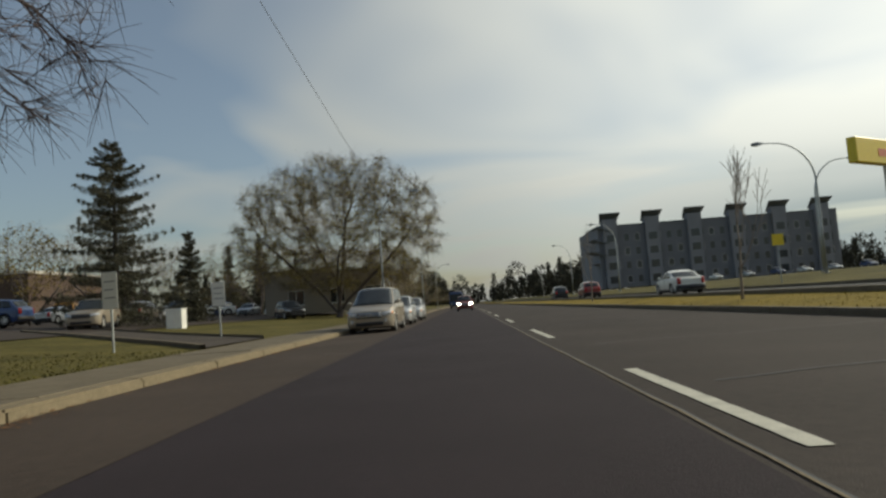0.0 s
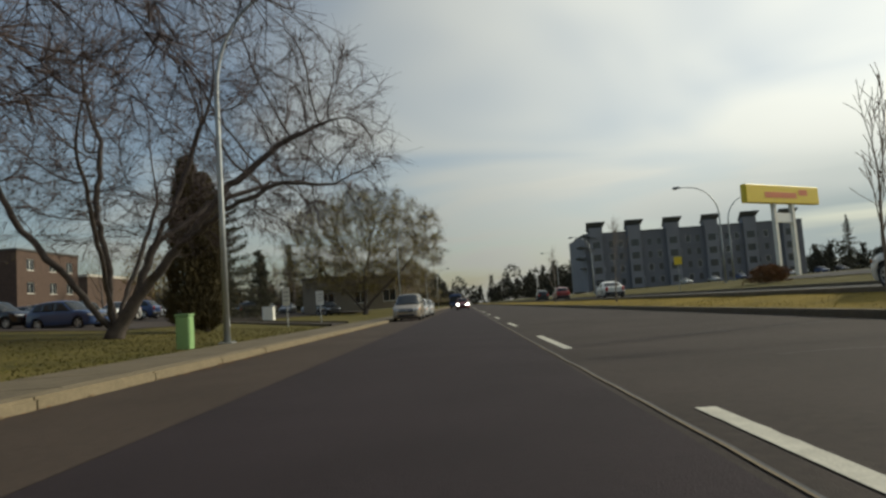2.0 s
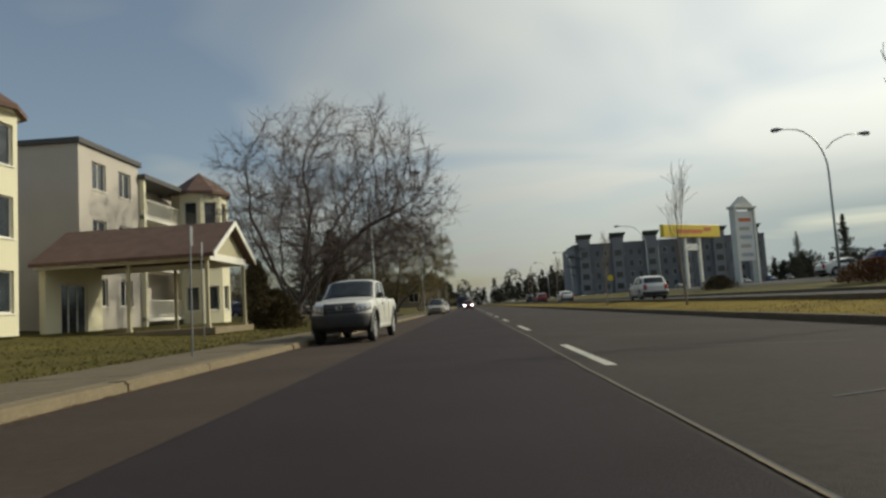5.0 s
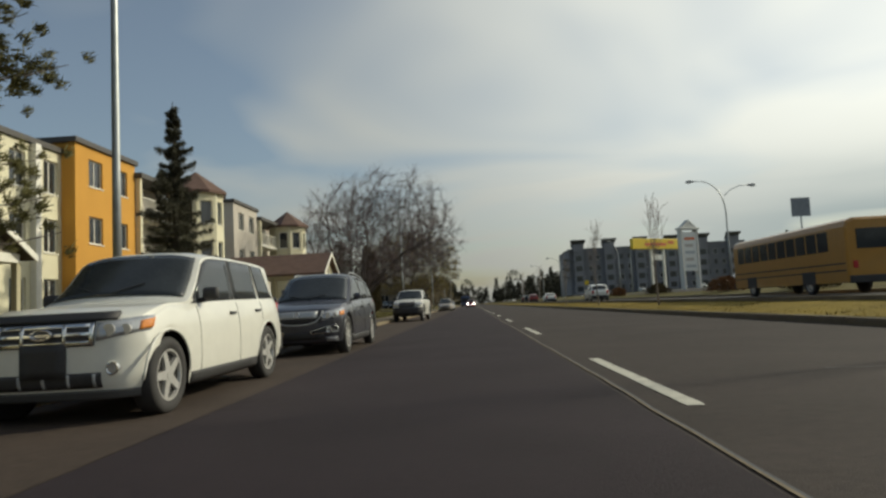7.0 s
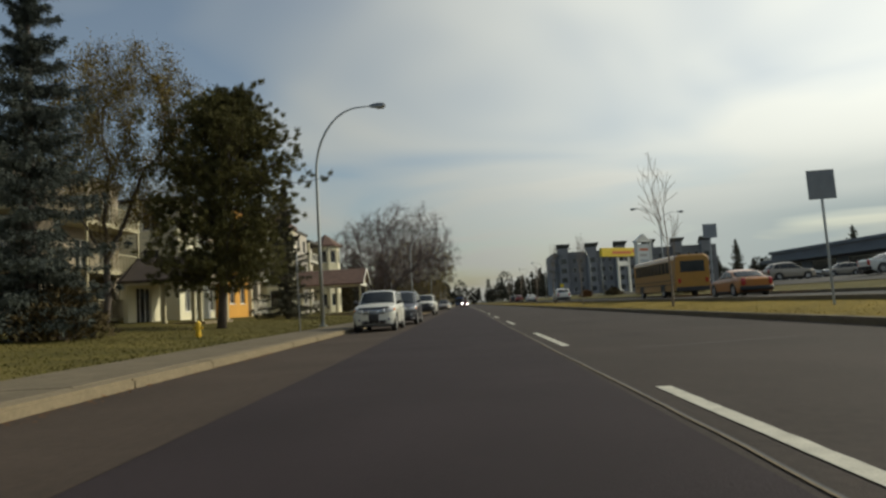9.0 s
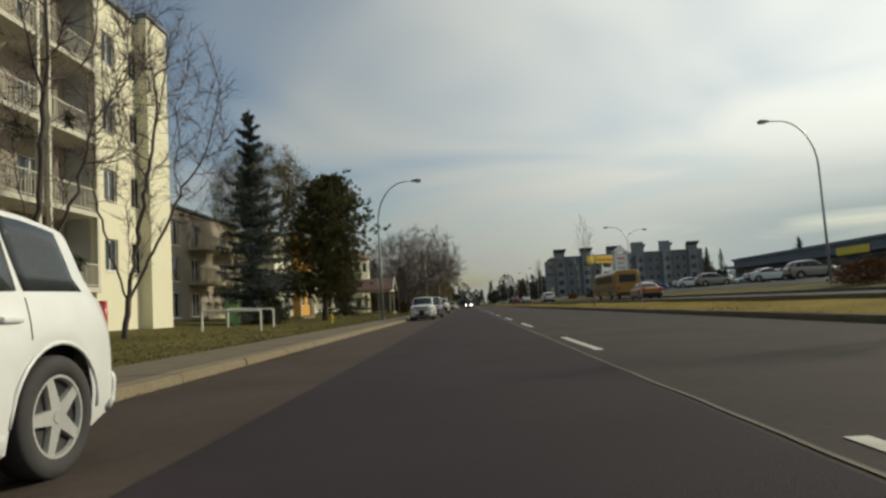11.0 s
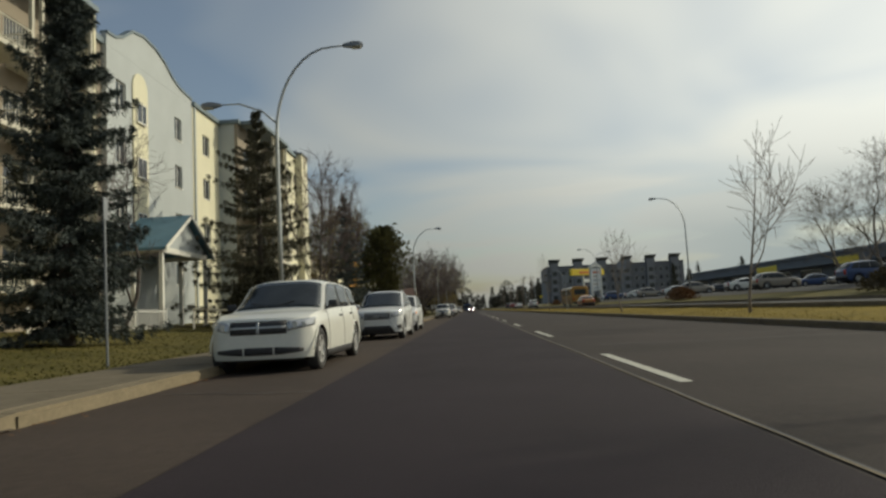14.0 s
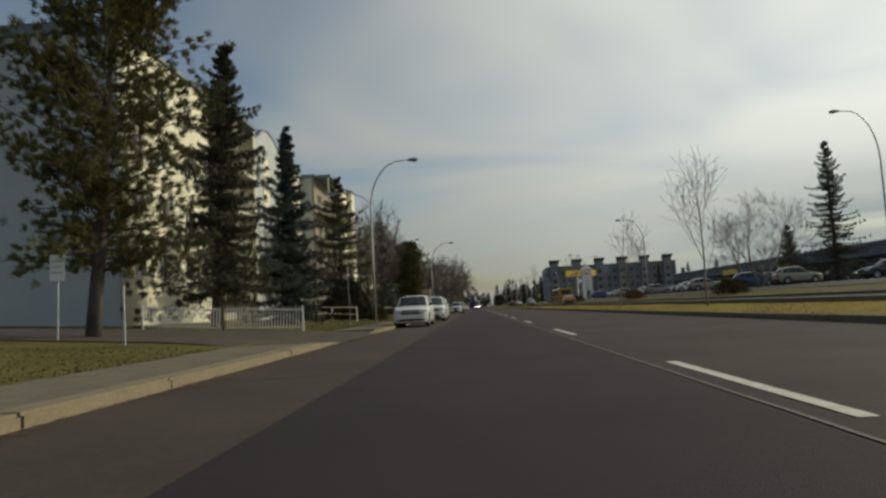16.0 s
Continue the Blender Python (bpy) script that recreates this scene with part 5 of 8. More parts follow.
def colonise(seed, stems, lobes, step=0.32, reach=3.2, kill=0.62, floor=(2.0, 0.25), tip=0.009, flow=2.35, rise=0.14, wobble=0.07):
    """Grows a crown from stem lines into egg-shaped lobes (cx, cy, cz, rx, ry, rz, count); returns chains (points, radii)."""
    rs = np.random.RandomState(seed)
    att = []
    for cx, cy, cz, rx, ry, rz, n in lobes:
        u = rs.normal(size=(n * 2, 3))
        u /= np.linalg.norm(u, axis=1)[:, None]
        u *= rs.uniform(0.12, 1.0, (n * 2, 1)) ** 0.42
        q = u * (rx, ry, rz) + (cx, cy, cz)
        att.append(q[q[:, 2] > floor[0] + floor[1] * np.hypot(q[:, 0], q[:, 1])][:n])
    att = np.concatenate(att)
    pos, par = [np.zeros(3) + (0, 0, -0.15)], [-1]
    for line in stems:
        prev = 0
        start = np.array(line[0], float)
        dist = [np.linalg.norm(start - p) for p in pos]
        prev = int(np.argmin(dist))
        for a, b in zip(line, line[1:]):
            a, b = np.array(a, float), np.array(b, float)
            k = max(1, int(np.linalg.norm(b - a) / step))
            for j in range(1, k + 1):
                pos.append(a + (b - a) * j / k + rs.normal(0, 0.035, 3))
                par.append(prev)
                prev = len(pos) - 1
    P = np.array(pos)
    best = np.full(len(att), 1e9)
    near = np.zeros(len(att), int)
    fresh = np.arange(len(P))
    for it in range(150):
        d = np.linalg.norm(att[:, None, :] - P[fresh][None, :, :], axis=2)
        k = d.argmin(1)
        dm = d[np.arange(len(att)), k]
        upd = dm < best
        best[upd], near[upd] = dm[upd], fresh[k[upd]]
        keep = best > kill
        att, best, near = att[keep], best[keep], near[keep]
        act = best < reach
        if not act.any():
            break
        pull = (att[act] - P[near[act]]) / best[act][:, None]
        ids, inv = np.unique(near[act], return_inverse=True)
        dirs = np.zeros((len(ids), 3))
        np.add.at(dirs, inv, pull)
        dirs += rs.normal(0, wobble, dirs.shape) + (0, 0, rise)
        dirs /= np.linalg.norm(dirs, axis=1)[:, None] + 1e-9
        fresh = np.arange(len(P), len(P) + len(ids))
        P = np.concatenate([P, P[ids] + dirs * step])
        par += list(ids)
        if len(P) > 9000:
            break
    n = len(P)
    kids = [[] for _ in range(n)]
    for i in range(1, n):
        kids[par[i]].append(i)
    rad = np.zeros(n)
    for i in range(n - 1, -1, -1):
        rad[i] = tip if not kids[i] else sum(rad[c] ** flow for c in kids[i]) ** (1 / flow)
    chains = []
    todo = [(0, None)]
    while todo:
        i, start = todo.pop()
        line, rr = ([P[start], P[i]], [rad[i], rad[i]]) if start is not None else ([P[i]], [rad[i]])
        while kids[i]:
            ks = sorted(kids[i], key=lambda c: -rad[c])
            for c in ks[1:]:
                todo.append((c, i))
            i = ks[0]
            line.append(P[i])
            rr.append(rad[i])
        if len(line) > 1:
            chains.append(([Vector(q) for q in line], rr))
    return chains


def crown_tree(label, seed, x, y, stems, lobes, twig="twig", bark="bark", twigs=3, twig_len=0.55, sag=0.0, leaf=None, leaf_n=0, leaf_label="", leaf_size=0.08, group="", **kw):
    """A broad tree whose limbs fork outwards to a full crown of fine twigs."""
    chains = colonise(seed, stems, lobes, **kw)
    t = thing("tree", label, "tree", pose(x, y, gz(x)), group)
    rnd = random.Random(seed)
    tv, tf, cv, cf = [], [], [], []
    ends = []

    def put(vs, fs, pts, rad, seg):
        v, f = tube(pts, rad, seg)
        b = len(vs)
        vs += v
        fs += [tuple(i + b for i in q) for q in f]

    for pts, rad in chains:
        big = max(rad)
        cut = next((i for i, r in enumerate(rad) if r < 0.030), len(rad))
        if cut >= 2:
            put(tv, tf, pts[:cut + 1], rad[:cut + 1], 9 if big > 0.09 else 6)
        if cut < len(pts) - 1:
            a = max(0, cut - 1) if cut >= 2 else 0
            put(cv, cf, pts[a:], rad[a:], 4)
        for i in range(1, len(pts)):
            if rad[i] < 0.034:
                ends.append((pts[i], (pts[i] - pts[i - 1]).normalized()))
    for p, d in ends:
        for k in range(twigs if rnd.random() < 0.8 else 1):
            e = (d + Vector((rnd.gauss(0, 0.48), rnd.gauss(0, 0.48), rnd.gauss(0.10, 0.40)))).normalized()
            ln = twig_len * rnd.uniform(0.4, 1.4)
            line = [p]
            for j in range(3):
                e = (e + Vector((rnd.gauss(0, 0.13), rnd.gauss(0, 0.13), rnd.gauss(0, 0.10) - sag))).normalized()
                line.append(line[-1] + e * ln / 3)
            put(cv, cf, line, [0.0080, 0.0072, 0.0055, 0.0035], 3)
    raw("trunk", tv, tf, M[bark], t, smooth=True)
    raw("crown", cv, cf, M[twig], t, "fine bare twigs")
    if leaf:
        vs, fs = [], []
        for i in range(leaf_n):
            p, d = ends[rnd.randrange(len(ends))]
            p = p + Vector((rnd.gauss(0, 0.28), rnd.gauss(0, 0.28), rnd.gauss(-0.05, 0.28)))
            a = Vector((rnd.gauss(0, 1), rnd.gauss(0, 1), rnd.gauss(0, 1))).normalized()
            c = a.cross(Vector((rnd.gauss(0, 1), rnd.gauss(0, 1), rnd.gauss(0, 1)))).normalized()
            sz = leaf_size * rnd.uniform(0.6, 1.4)
            b = len(vs)
            vs += [p - a * sz, p + c * sz * 0.5, p + a * sz, p - c * sz * 0.5]
            fs.append((b, b + 1, b + 2, b + 3))
        raw("leaves", vs, fs, M[leaf], t, leaf_label)
    return t


def needles(vs, fs, rnd, p, d, n, size, sag=0.0, slim=0.21):
    """A tuft of n slim needle sprays round p, pointing along d."""
    for i in range(n):
        e = (d + Vector((rnd.gauss(0, 0.55), rnd.gauss(0, 0.55), rnd.gauss(0, 0.45) - sag))).normalized()
        w = e.cross(Vector((rnd.gauss(0, 1), rnd.gauss(0, 1), rnd.gauss(0, 1)))).normalized()
        s = size * rnd.uniform(0.6, 1.25)
        q = p + Vector((rnd.gauss(0, 0.3), rnd.gauss(0, 0.3), rnd.gauss(0, 0.3))) * size
        b = len(vs)
        vs += [q - w * s * slim, q + w * s * slim, q + e * s]
        fs.append((b, b + 1, b + 2))


def spruce(label, seed, x, y, height, radius, material="spruce", bare=0.06, group="", droop=0.35, dense=1.0, thin_top=1.0, lean=0.0, taper=0.85, layers=1.0):
    """A spruce of separate boughs in uneven whorls: each bough hangs, turns up at its tip and carries drooping sprays."""
    rnd = random.Random(seed)
    t = thing("spruce", label, "tree", pose(x, y, gz(x)), group)
    v, f = tube([(0, 0, -0.1), (0.03 + lean * 0.4, 0, height * 0.4), (lean * 0.8, 0.02, height * 0.8), (lean, 0, height)], [height * 0.018, height * 0.013, height * 0.005, 0.012], 8)
    raw("trunk", v, f, M["bark"], t, smooth=True)
    vs, fs, bv, bf = [], [], [], []
    z = height * bare
    gap = (0.36 + height * 0.020) * layers
    while z < height * 0.985:
        u = (z / height - bare) / (1 - bare)
        rad = radius * ((1 - u) ** taper) * (1 + 0.16 * math.sin(u * 19 + seed)) * (thin_top if u > 0.6 else 1) + 0.16
        nb = max(4, int(6.0 * (1 - u) + 3.4))
        a0 = rnd.uniform(0, 6.28)
        for k in range(nb):
            a = a0 + 2 * math.pi * k / nb + rnd.uniform(-0.35, 0.35)
            ln = rad * (rnd.uniform(0.45, 0.95) if rnd.random() < 0.7 else rnd.uniform(0.95, 1.30))
            d = Vector((math.cos(a), math.sin(a), 0.30 * u + 0.05 - droop * (1 - u) * 1.3 + rnd.uniform(-0.16, 0.16)))
            pts = [Vector((lean * z / height, 0, z + rnd.uniform(-0.5, 0.5) * gap))]
            m = 7
            for j in range(m):
                dd = d + Vector((0, 0, 0.9 * (j / m) ** 2 * (droop * 1.8 + 0.1)))
                pts.append(pts[-1] + dd.normalized() * ln / m)
            vv, ff = tube(pts, [0.030 * (1 - j / (m + 1)) * (1 - u * 0.6) for j in range(m + 1)], 3)
            b = len(bv)
            bv += vv
            bf += [tuple(i + b for i in q) for q in ff]
            tang = Vector((-math.sin(a), math.cos(a), 0))
            out = Vector((math.cos(a), math.sin(a), 0))
            for j in range(1, m + 1):
                w = ln * 0.27 * math.sin(math.pi * min(1.0, 0.25 + 0.75 * j / m)) + 0.05
                for s in (-1, -0.45, 0, 0.45, 1):
                    q = pts[j] + tang * s * w * rnd.uniform(0.5, 1.0) - out * abs(s) * w * 0.3 + Vector((0, 0, -abs(s) * 0.08))
                    nd = (out * 0.8 + tang * s * 0.9 + Vector((0, 0, -0.30))).normalized()
                    needles(vs, fs, rnd, q, nd, max(3, int(9 * dense)), 0.15 + 0.05 * (1 - u), 0.15, 0.13)
                    if s == 0 and u < 0.85:
                        for k2 in range(2):
                            needles(vs, fs, rnd, q + Vector((0, 0, -0.10 - 0.10 * k2)) + tang * rnd.uniform(-0.12, 0.12), Vector((0, 0, -1)), max(2, int(5 * dense)), 0.17, 0.3, 0.12)
        z += gap * rnd.uniform(0.7, 1.2) * (1 - 0.45 * u)
    needles(vs, fs, rnd, Vector((lean, 0, height - 0.15)), Vector((0, 0, 1)), 12, 0.3, -0.6, 0.08)
    raw("branch_work", bv, bf, M["bark"], t)
    raw("needles", vs, fs, M[material], t)
    return t


def pine(label, seed, x, y, height, radius, bare=0.12, group="", material="pine", dense=1.0, round_=0.55, lean=0.0):
    rnd = random.Random(seed)
    t = thing("pine", label, "tree", pose(x, y, gz(x)), group)
    tp = [Vector((0.10 * noise.noise((i * 0.7, seed, 0)) * i + lean * i / 6, 0.10 * noise.noise((i * 0.7, seed + 5, 0)) * i, height * 0.97 * i / 6 - 0.1)) for i in range(7)]
    v, f = tube(tp, [height * 0.02 * (1 - i / 7.2) for i in range(7)], 9)
    raw("trunk", v, f, M["bark"], t, smooth=True)
    vs, fs, bv, bf = [], [], [], []
    nb = int(95 * dense)
    for k in range(nb):
        u = bare + (1 - bare) * (k + rnd.random()) / nb
        i = min(5, int(u * 6))
        p = tp[i].lerp(tp[i + 1], u * 6 - i)
        prof = math.sin(math.pi * min(1, (u - bare) / (1 - bare) * 0.86 + 0.16)) ** round_
        ln = radius * prof * rnd.uniform(0.5, 1.08) * (0.8 + 0.4 * abs(noise.noise((k * 0.13, seed, 2)))) + 0.2
        a = k * 2.399 + rnd.uniform(-0.4, 0.4)
        lump = noise.noise((math.cos(a) * 1.1, math.sin(a) * 1.1, u * 4.5 + seed * 3.7))
        if lump < -0.16 and dense < 2.0 and u < 0.9:
            continue
        ln *= 1 + 0.55 * lump
        d = Vector((math.cos(a), math.sin(a), rnd.uniform(-0.25, 0.30) + 0.4 * u))
        pts = [p]
        for j in range(4):
            d = (d + Vector((rnd.gauss(0, 0.14), rnd.gauss(0, 0.14), rnd.gauss(0.06, 0.1)))).normalized()
            pts.append(pts[-1] + d * ln / 4)
        vv, ff = tube(pts, [0.05 * (1 - u * 0.6), 0.035, 0.025, 0.018, 0.01], 4)
        b = len(bv)
        bv += vv
        bf += [tuple(i2 + b for i2 in q) for q in ff]
        for j in range(20):
            s = rnd.uniform(0.25, 1.02)
            i2 = min(3, int(s * 4))
            c = pts[i2].lerp(pts[i2 + 1], min(1, s * 4 - i2)) + Vector((rnd.gauss(0, 0.36), rnd.gauss(0, 0.36), rnd.gauss(0.05, 0.24)))
            needles(vs, fs, rnd, c, (d + Vector((0, 0, 0.35))).normalized(), int(22 * dense), 0.19, 0.0, 0.10)
    raw("branch_work", bv, bf, M["bark"], t)
    raw("needles", vs, fs, M[material], t)
    return t


def column_cedar(label, seed, x, y, height, radius, group="", material="cedar"):
    rnd = random.Random(seed)
    t = thing("cedar", label, "tree", pose(x, y, gz(x)), group)
    v, f = tube([(0, 0, -0.1), (0, 0, height * 0.5), (0, 0, height * 0.97)], [0.14, 0.09, 0.02], 7)
    raw("trunk", v, f, M["bark"], t)
    vs, fs = [], []
    for i in range(int(height * radius * 1700)):
        u = rnd.random()
        r = radius * (min(1, u * 9 + 0.35)) * (1 - u) ** 0.38 * (0.85 + 0.3 * noise.noise((u * 6, seed, rnd.random() * 0.5)))
        a = rnd.uniform(0, 6.28)
        r *= math.sqrt(rnd.uniform(0.35, 1.0)) * (1 + 0.15 * noise.noise((math.cos(a) * 2, math.sin(a) * 2, u * height)))
        p = Vector((r * math.cos(a), r * math.sin(a), 0.15 + u * (height - 0.2)))
        needles(vs, fs, rnd, p, Vector((math.cos(a) * 0.4, math.sin(a) * 0.4, 1)), 1, 0.26, 0.0, 0.13)
    raw("foliage", vs, fs, M[material], t)
    return t


def shrub(label, seed, x, y, rx, ry, h, group="", material="shrub", n=1400):
    rnd = random.Random(seed)
    t = thing("shrub", label, "shrub", pose(x, y, gz(x)), group)
    bv, bf, vs, fs = [], [], [], []
    for i in range(26):
        a = rnd.uniform(0, 6.28)
        p = Vector((rx * 0.3 * rnd.gauss(0, 0.5), ry * 0.3 * rnd.gauss(0, 0.5), -0.05))
        q = Vector((rx * math.cos(a) * rnd.uniform(0.2, 0.9), ry * math.sin(a) * rnd.uniform(0.2, 0.9), h * rnd.uniform(0.5, 0.95)))
        vv, ff = tube([p, p.lerp(q, 0.5) + Vector((0, 0, 0.1)), q], [0.02, 0.014, 0.006], 3)
        b = len(bv)
        bv += vv
        bf += [tuple(k + b for k in w) for w in ff]
    raw("branch_work", bv, bf, M["bark"], t)
    for i in range(n):
        a, u = rnd.uniform(0, 6.28), rnd.random()
        r = math.sqrt(rnd.random()) * math.sqrt(max(0, 1 - (u * 0.98) ** 2)) * (0.8 + 0.45 * noise.noise((math.cos(a) * 1.5, math.sin(a) * 1.5, u * 2 + seed)))
        needles(vs, fs, rnd, Vector((rx * r * math.cos(a), ry * r * math.sin(a), 0.05 + u * h)), Vector((math.cos(a), math.sin(a), 0.6)), 2, 0.20)
    raw("foliage", vs, fs, M[material], t)
    return t


for i, (x, y, h) in enumerate(((-27, 98, 9.5), (-34, 96, 11), (-43, 101, 10), (-23, 112, 10), (-52, 96, 11), (-30.5, 47, 7.5))):
    crown_tree("bare tree behind the car park", 160 + i, x, y, [
        [(0, 0, -0.1), (0.1, 0, 1.6), (0.3, 0.2, h * 0.4)], [(0.1, 0, 1.6), (1.2, 0.3, h * 0.4)], [(0.1, 0, 1.6), (-1.1, -0.2, h * 0.42)]],
        [(0, 0, h * 0.62, h * 0.36, h * 0.34, h * 0.37, 330)], step=0.45, kill=0.8, flow=2.0, twigs=3, twig_len=0.8, group="bare trees behind the car park", leaf="poplar_leaf", leaf_n=1500, leaf_label="few brown leaves", leaf_size=0.10)

boul = "bare trees on the lawn"
crown_tree("large leafless street tree with wide spreading limbs", 4, -10.0, -11.5, [
    [(0, 0, -0.1), (0.5, 0, 1.2), (1.3, 0.1, 2.4), (2.8, 0, 4.0), (4.6, -0.4, 5.4), (6.4, -0.5, 6.2)],
    [(0.5, 0, 1.2), (0.8, 0.3, 2.8), (0.9, 0.5, 4.6), (1.3, 0.3, 6.6), (1.0, 0.2, 8.4)],
    [(0.8, 0.3, 2.8), (1.9, 0.9, 4.8), (3.2, 1.2, 6.9)],
    [(0.1, 0, 0.7), (-0.5, -0.3, 2.4), (-1.2, -0.4, 4.4), (-2.0, -0.5, 6.4), (-2.1, -0.5, 8.2)],
    [(0.5, 0, 1.2), (1.2, -1.3, 2.2), (2.9, -2.2, 3.4), (4.8, -2.6, 4.0)],
    [(0.3, 0, 0.9), (0.4, 1.3, 2.8), (0.6, 2.5, 5.0), (0.3, 3.2, 7.0)],
    [(0.3, 0, 0.9), (-0.1, -1.3, 2.8), (0.2, -2.5, 5.2)]],
    [(2.6, 0, 7.6, 7.2, 5.6, 5.5, 1750), (7.2, -0.5, 6.6, 3.0, 2.6, 2.2, 200)], group=boul, twigs=6, twig_len=0.85, flow=1.92, kill=0.50)
crown_tree("large leafless multi-stemmed tree with drooping twigs", 9, -13.1, 6.8, [
    [(0, 0, -0.1), (0.9, 0, 1.3), (2.6, 0, 3.2), (4.6, -0.3, 5.2), (7.0, -0.5, 7.0), (8.8, -0.6, 7.6)],
    [(0.9, 0, 1.3), (1.5, 0.4, 3.4), (2.6, 0.6, 5.6), (3.6, 0.4, 8.2)],
    [(2.6, 0, 3.2), (4.9, -1.2, 4.4), (7.2, -1.6, 5.2), (9.0, -1.4, 5.0)],
    [(0, 0.1, 0.4), (-0.2, 0.3, 2.6), (-0.6, 0.2, 5.0), (-0.2, 0.0, 7.6)],
    [(-0.1, 0.1, 0.3), (-1.5, -0.4, 2.4), (-3.2, -0.6, 4.6), (-4.4, -0.8, 7.0)],
    [(0, 0.1, 0.4), (0.4, -1.4, 2.8), (0.8, -3.0, 5.4)],
    [(0, 0.1, 0.4), (0.3, 1.6, 3.0), (0.5, 3.2, 5.8)],
    [(1.5, 0.4, 3.4), (3.2, 1.9, 5.2), (5.4, 3.4, 6.2)]],
    [(1.8, 0, 8.2, 9.4, 6.2, 5.4, 1900), (5.7, 4.3, 5.3, 1.9, 2.0, 1.7, 260), (8.8, -0.8, 6.4, 2.8, 2.8, 2.6, 300)], group=boul, twigs=6, twig_len=0.95, sag=0.14, flow=1.76, kill=0.52, floor=(2.2, 0.2))
crown_tree("broad willow with thin yellow-green leaves", 23, -12.2, 66, [
    [(0, 0, -0.1), (0.8, 0, 1.4), (2.8, 0.2, 3.2), (5.2, 0.3, 5.4), (7.4, 0.2, 7.8)],
    [(0.1, 0, 0.6), (0.3, 0.4, 3.0), (0.8, 0.6, 6.4), (1.2, 0.3, 9.6)],
    [(0, 0, 0.5), (-1.6, -0.2, 2.4), (-3.8, -0.4, 4.8), (-6.4, -0.5, 7.4)],
    [(0.3, 0.4, 3.0), (-1.2, 0.9, 5.6), (-2.6, 0.8, 8.8)],
    [(0, 0, 0.5), (0.4, -1.8, 2.8), (0.9, -3.6, 5.6)],
    [(0, 0, 0.5), (0.2, 2.0, 3.0), (0.2, 4.2, 6.0)]],
    [(0.4, 0, 8.6, 10.8, 7.4, 7.6, 2300)], twig="twig", twigs=10, twig_len=1.05, sag=0.16, leaf="willow_leaf", leaf_n=85000, leaf_label="thin remaining yellow-green leaves", leaf_size=0.062, floor=(2.2, 0.12), step=0.42, kill=0.72, flow=1.74)
for i, (x, y, h) in enumerate(((-9.5, 84, 9), (-10.5, 104, 9), (-11, 128, 10), (-10, 150, 10), (-11, 178, 9))):
    bare_tree("half-bare roadside tree with yellowing leaves", 31 + i, x, y, h, 1.0, 0.22, leaf="willow_leaf", leaf_n=3500, stems=2, kids=4, levels=4, twig="twig_pale", group="roadside trees further down")
column_cedar("tall dark columnar cedar beside the lawn", 3, -12.5, 12.8, 8.2, 1.2, "columnar cedars")
column_cedar("slightly shorter dark columnar cedar grown against its neighbour", 4, -11.85, 13.1, 7.5, 1.1, "columnar cedars")
column_cedar("squat dark cedar on the lawn by the brick building", 5, -16.4, 2.3, 4.6, 1.35, "columnar cedars")
spruce("tall dark pine with uneven layered crown at the car park", 6, -21.2, 41.2, 11.5, 4.0, bare=0.07, dense=1.3, droop=0.2, thin_top=1.0, taper=0.55)
for i, (x, y, h, r) in enumerate(((-21, 52, 7.0, 2.0), (-30, 100, 12, 2.6), (-36, 104, 11, 2.4), (-24, 98, 9, 2.2))):
    spruce("dark green spruce behind the car park", 40 + i, x, y, h, r, group="spruces behind the car park", dense=0.7)
for i, (x, y, h) in enumerate(((-33, 62, 9), (-44, 88, 11), (-52, 80, 12), (-60, 60, 11), (-28, 92, 9), (-38, 112, 10))):
    bare_tree("bare tree behind the car park", 60 + i, x, y, h, 1.0, 0.2, stems=2, kids=3, levels=4, leaf="poplar_leaf", leaf_n=1800, group="bare trees behind the car park")

spruce("slim dark spruce in front of the orange building", 7, -13.8, -39.5, 10.6, 2.3, dense=1.1, droop=0.28, thin_top=0.75)
pine("broad dense pine on the lawn", 8, -11.8, -59.7, 11.6, 4.8, 0.17, dense=2.3, round_=0.5, lean=0.8)
crown_tree("broad tree with thin brown-green leaves beside the stuccoed house", 71, -18.2, -58.5, [
    [(0, 0, -0.1), (0.15, 0, 1.4), (0.1, 0.1, 3.4), (-0.1, 0.2, 5.6), (0.3, 0.2, 8.4)],
    [(0.15, 0, 1.4), (1.3, -0.1, 2.8), (2.8, -0.2, 4.3), (4.4, -0.2, 5.4)],
    [(0.1, 0.1, 3.4), (1.1, 0.3, 5.6), (2.0, 0.3, 8.0)],
    [(0.1, 0.1, 3.4), (-0.9, -0.4, 5.4), (-1.6, -0.6, 7.8)],
    [(0.1, 0.1, 3.4), (0.4, 1.6, 5.6)], [(0.1, 0.1, 3.4), (0.4, -1.5, 5.8)]],
    [(1.4, 0, 9.8, 4.4, 4.2, 5.2, 900)], twigs=2, twig_len=0.55, leaf="poplar_leaf", leaf_n=52000, leaf_label="thin brown-green leaves", leaf_size=0.058, floor=(4.0, 0.1), flow=1.76)
spruce("large blue-grey spruce with layered branches", 10, -13.8, -71.3, 13.9, 2.6, "spruce_blue", dense=1.3)
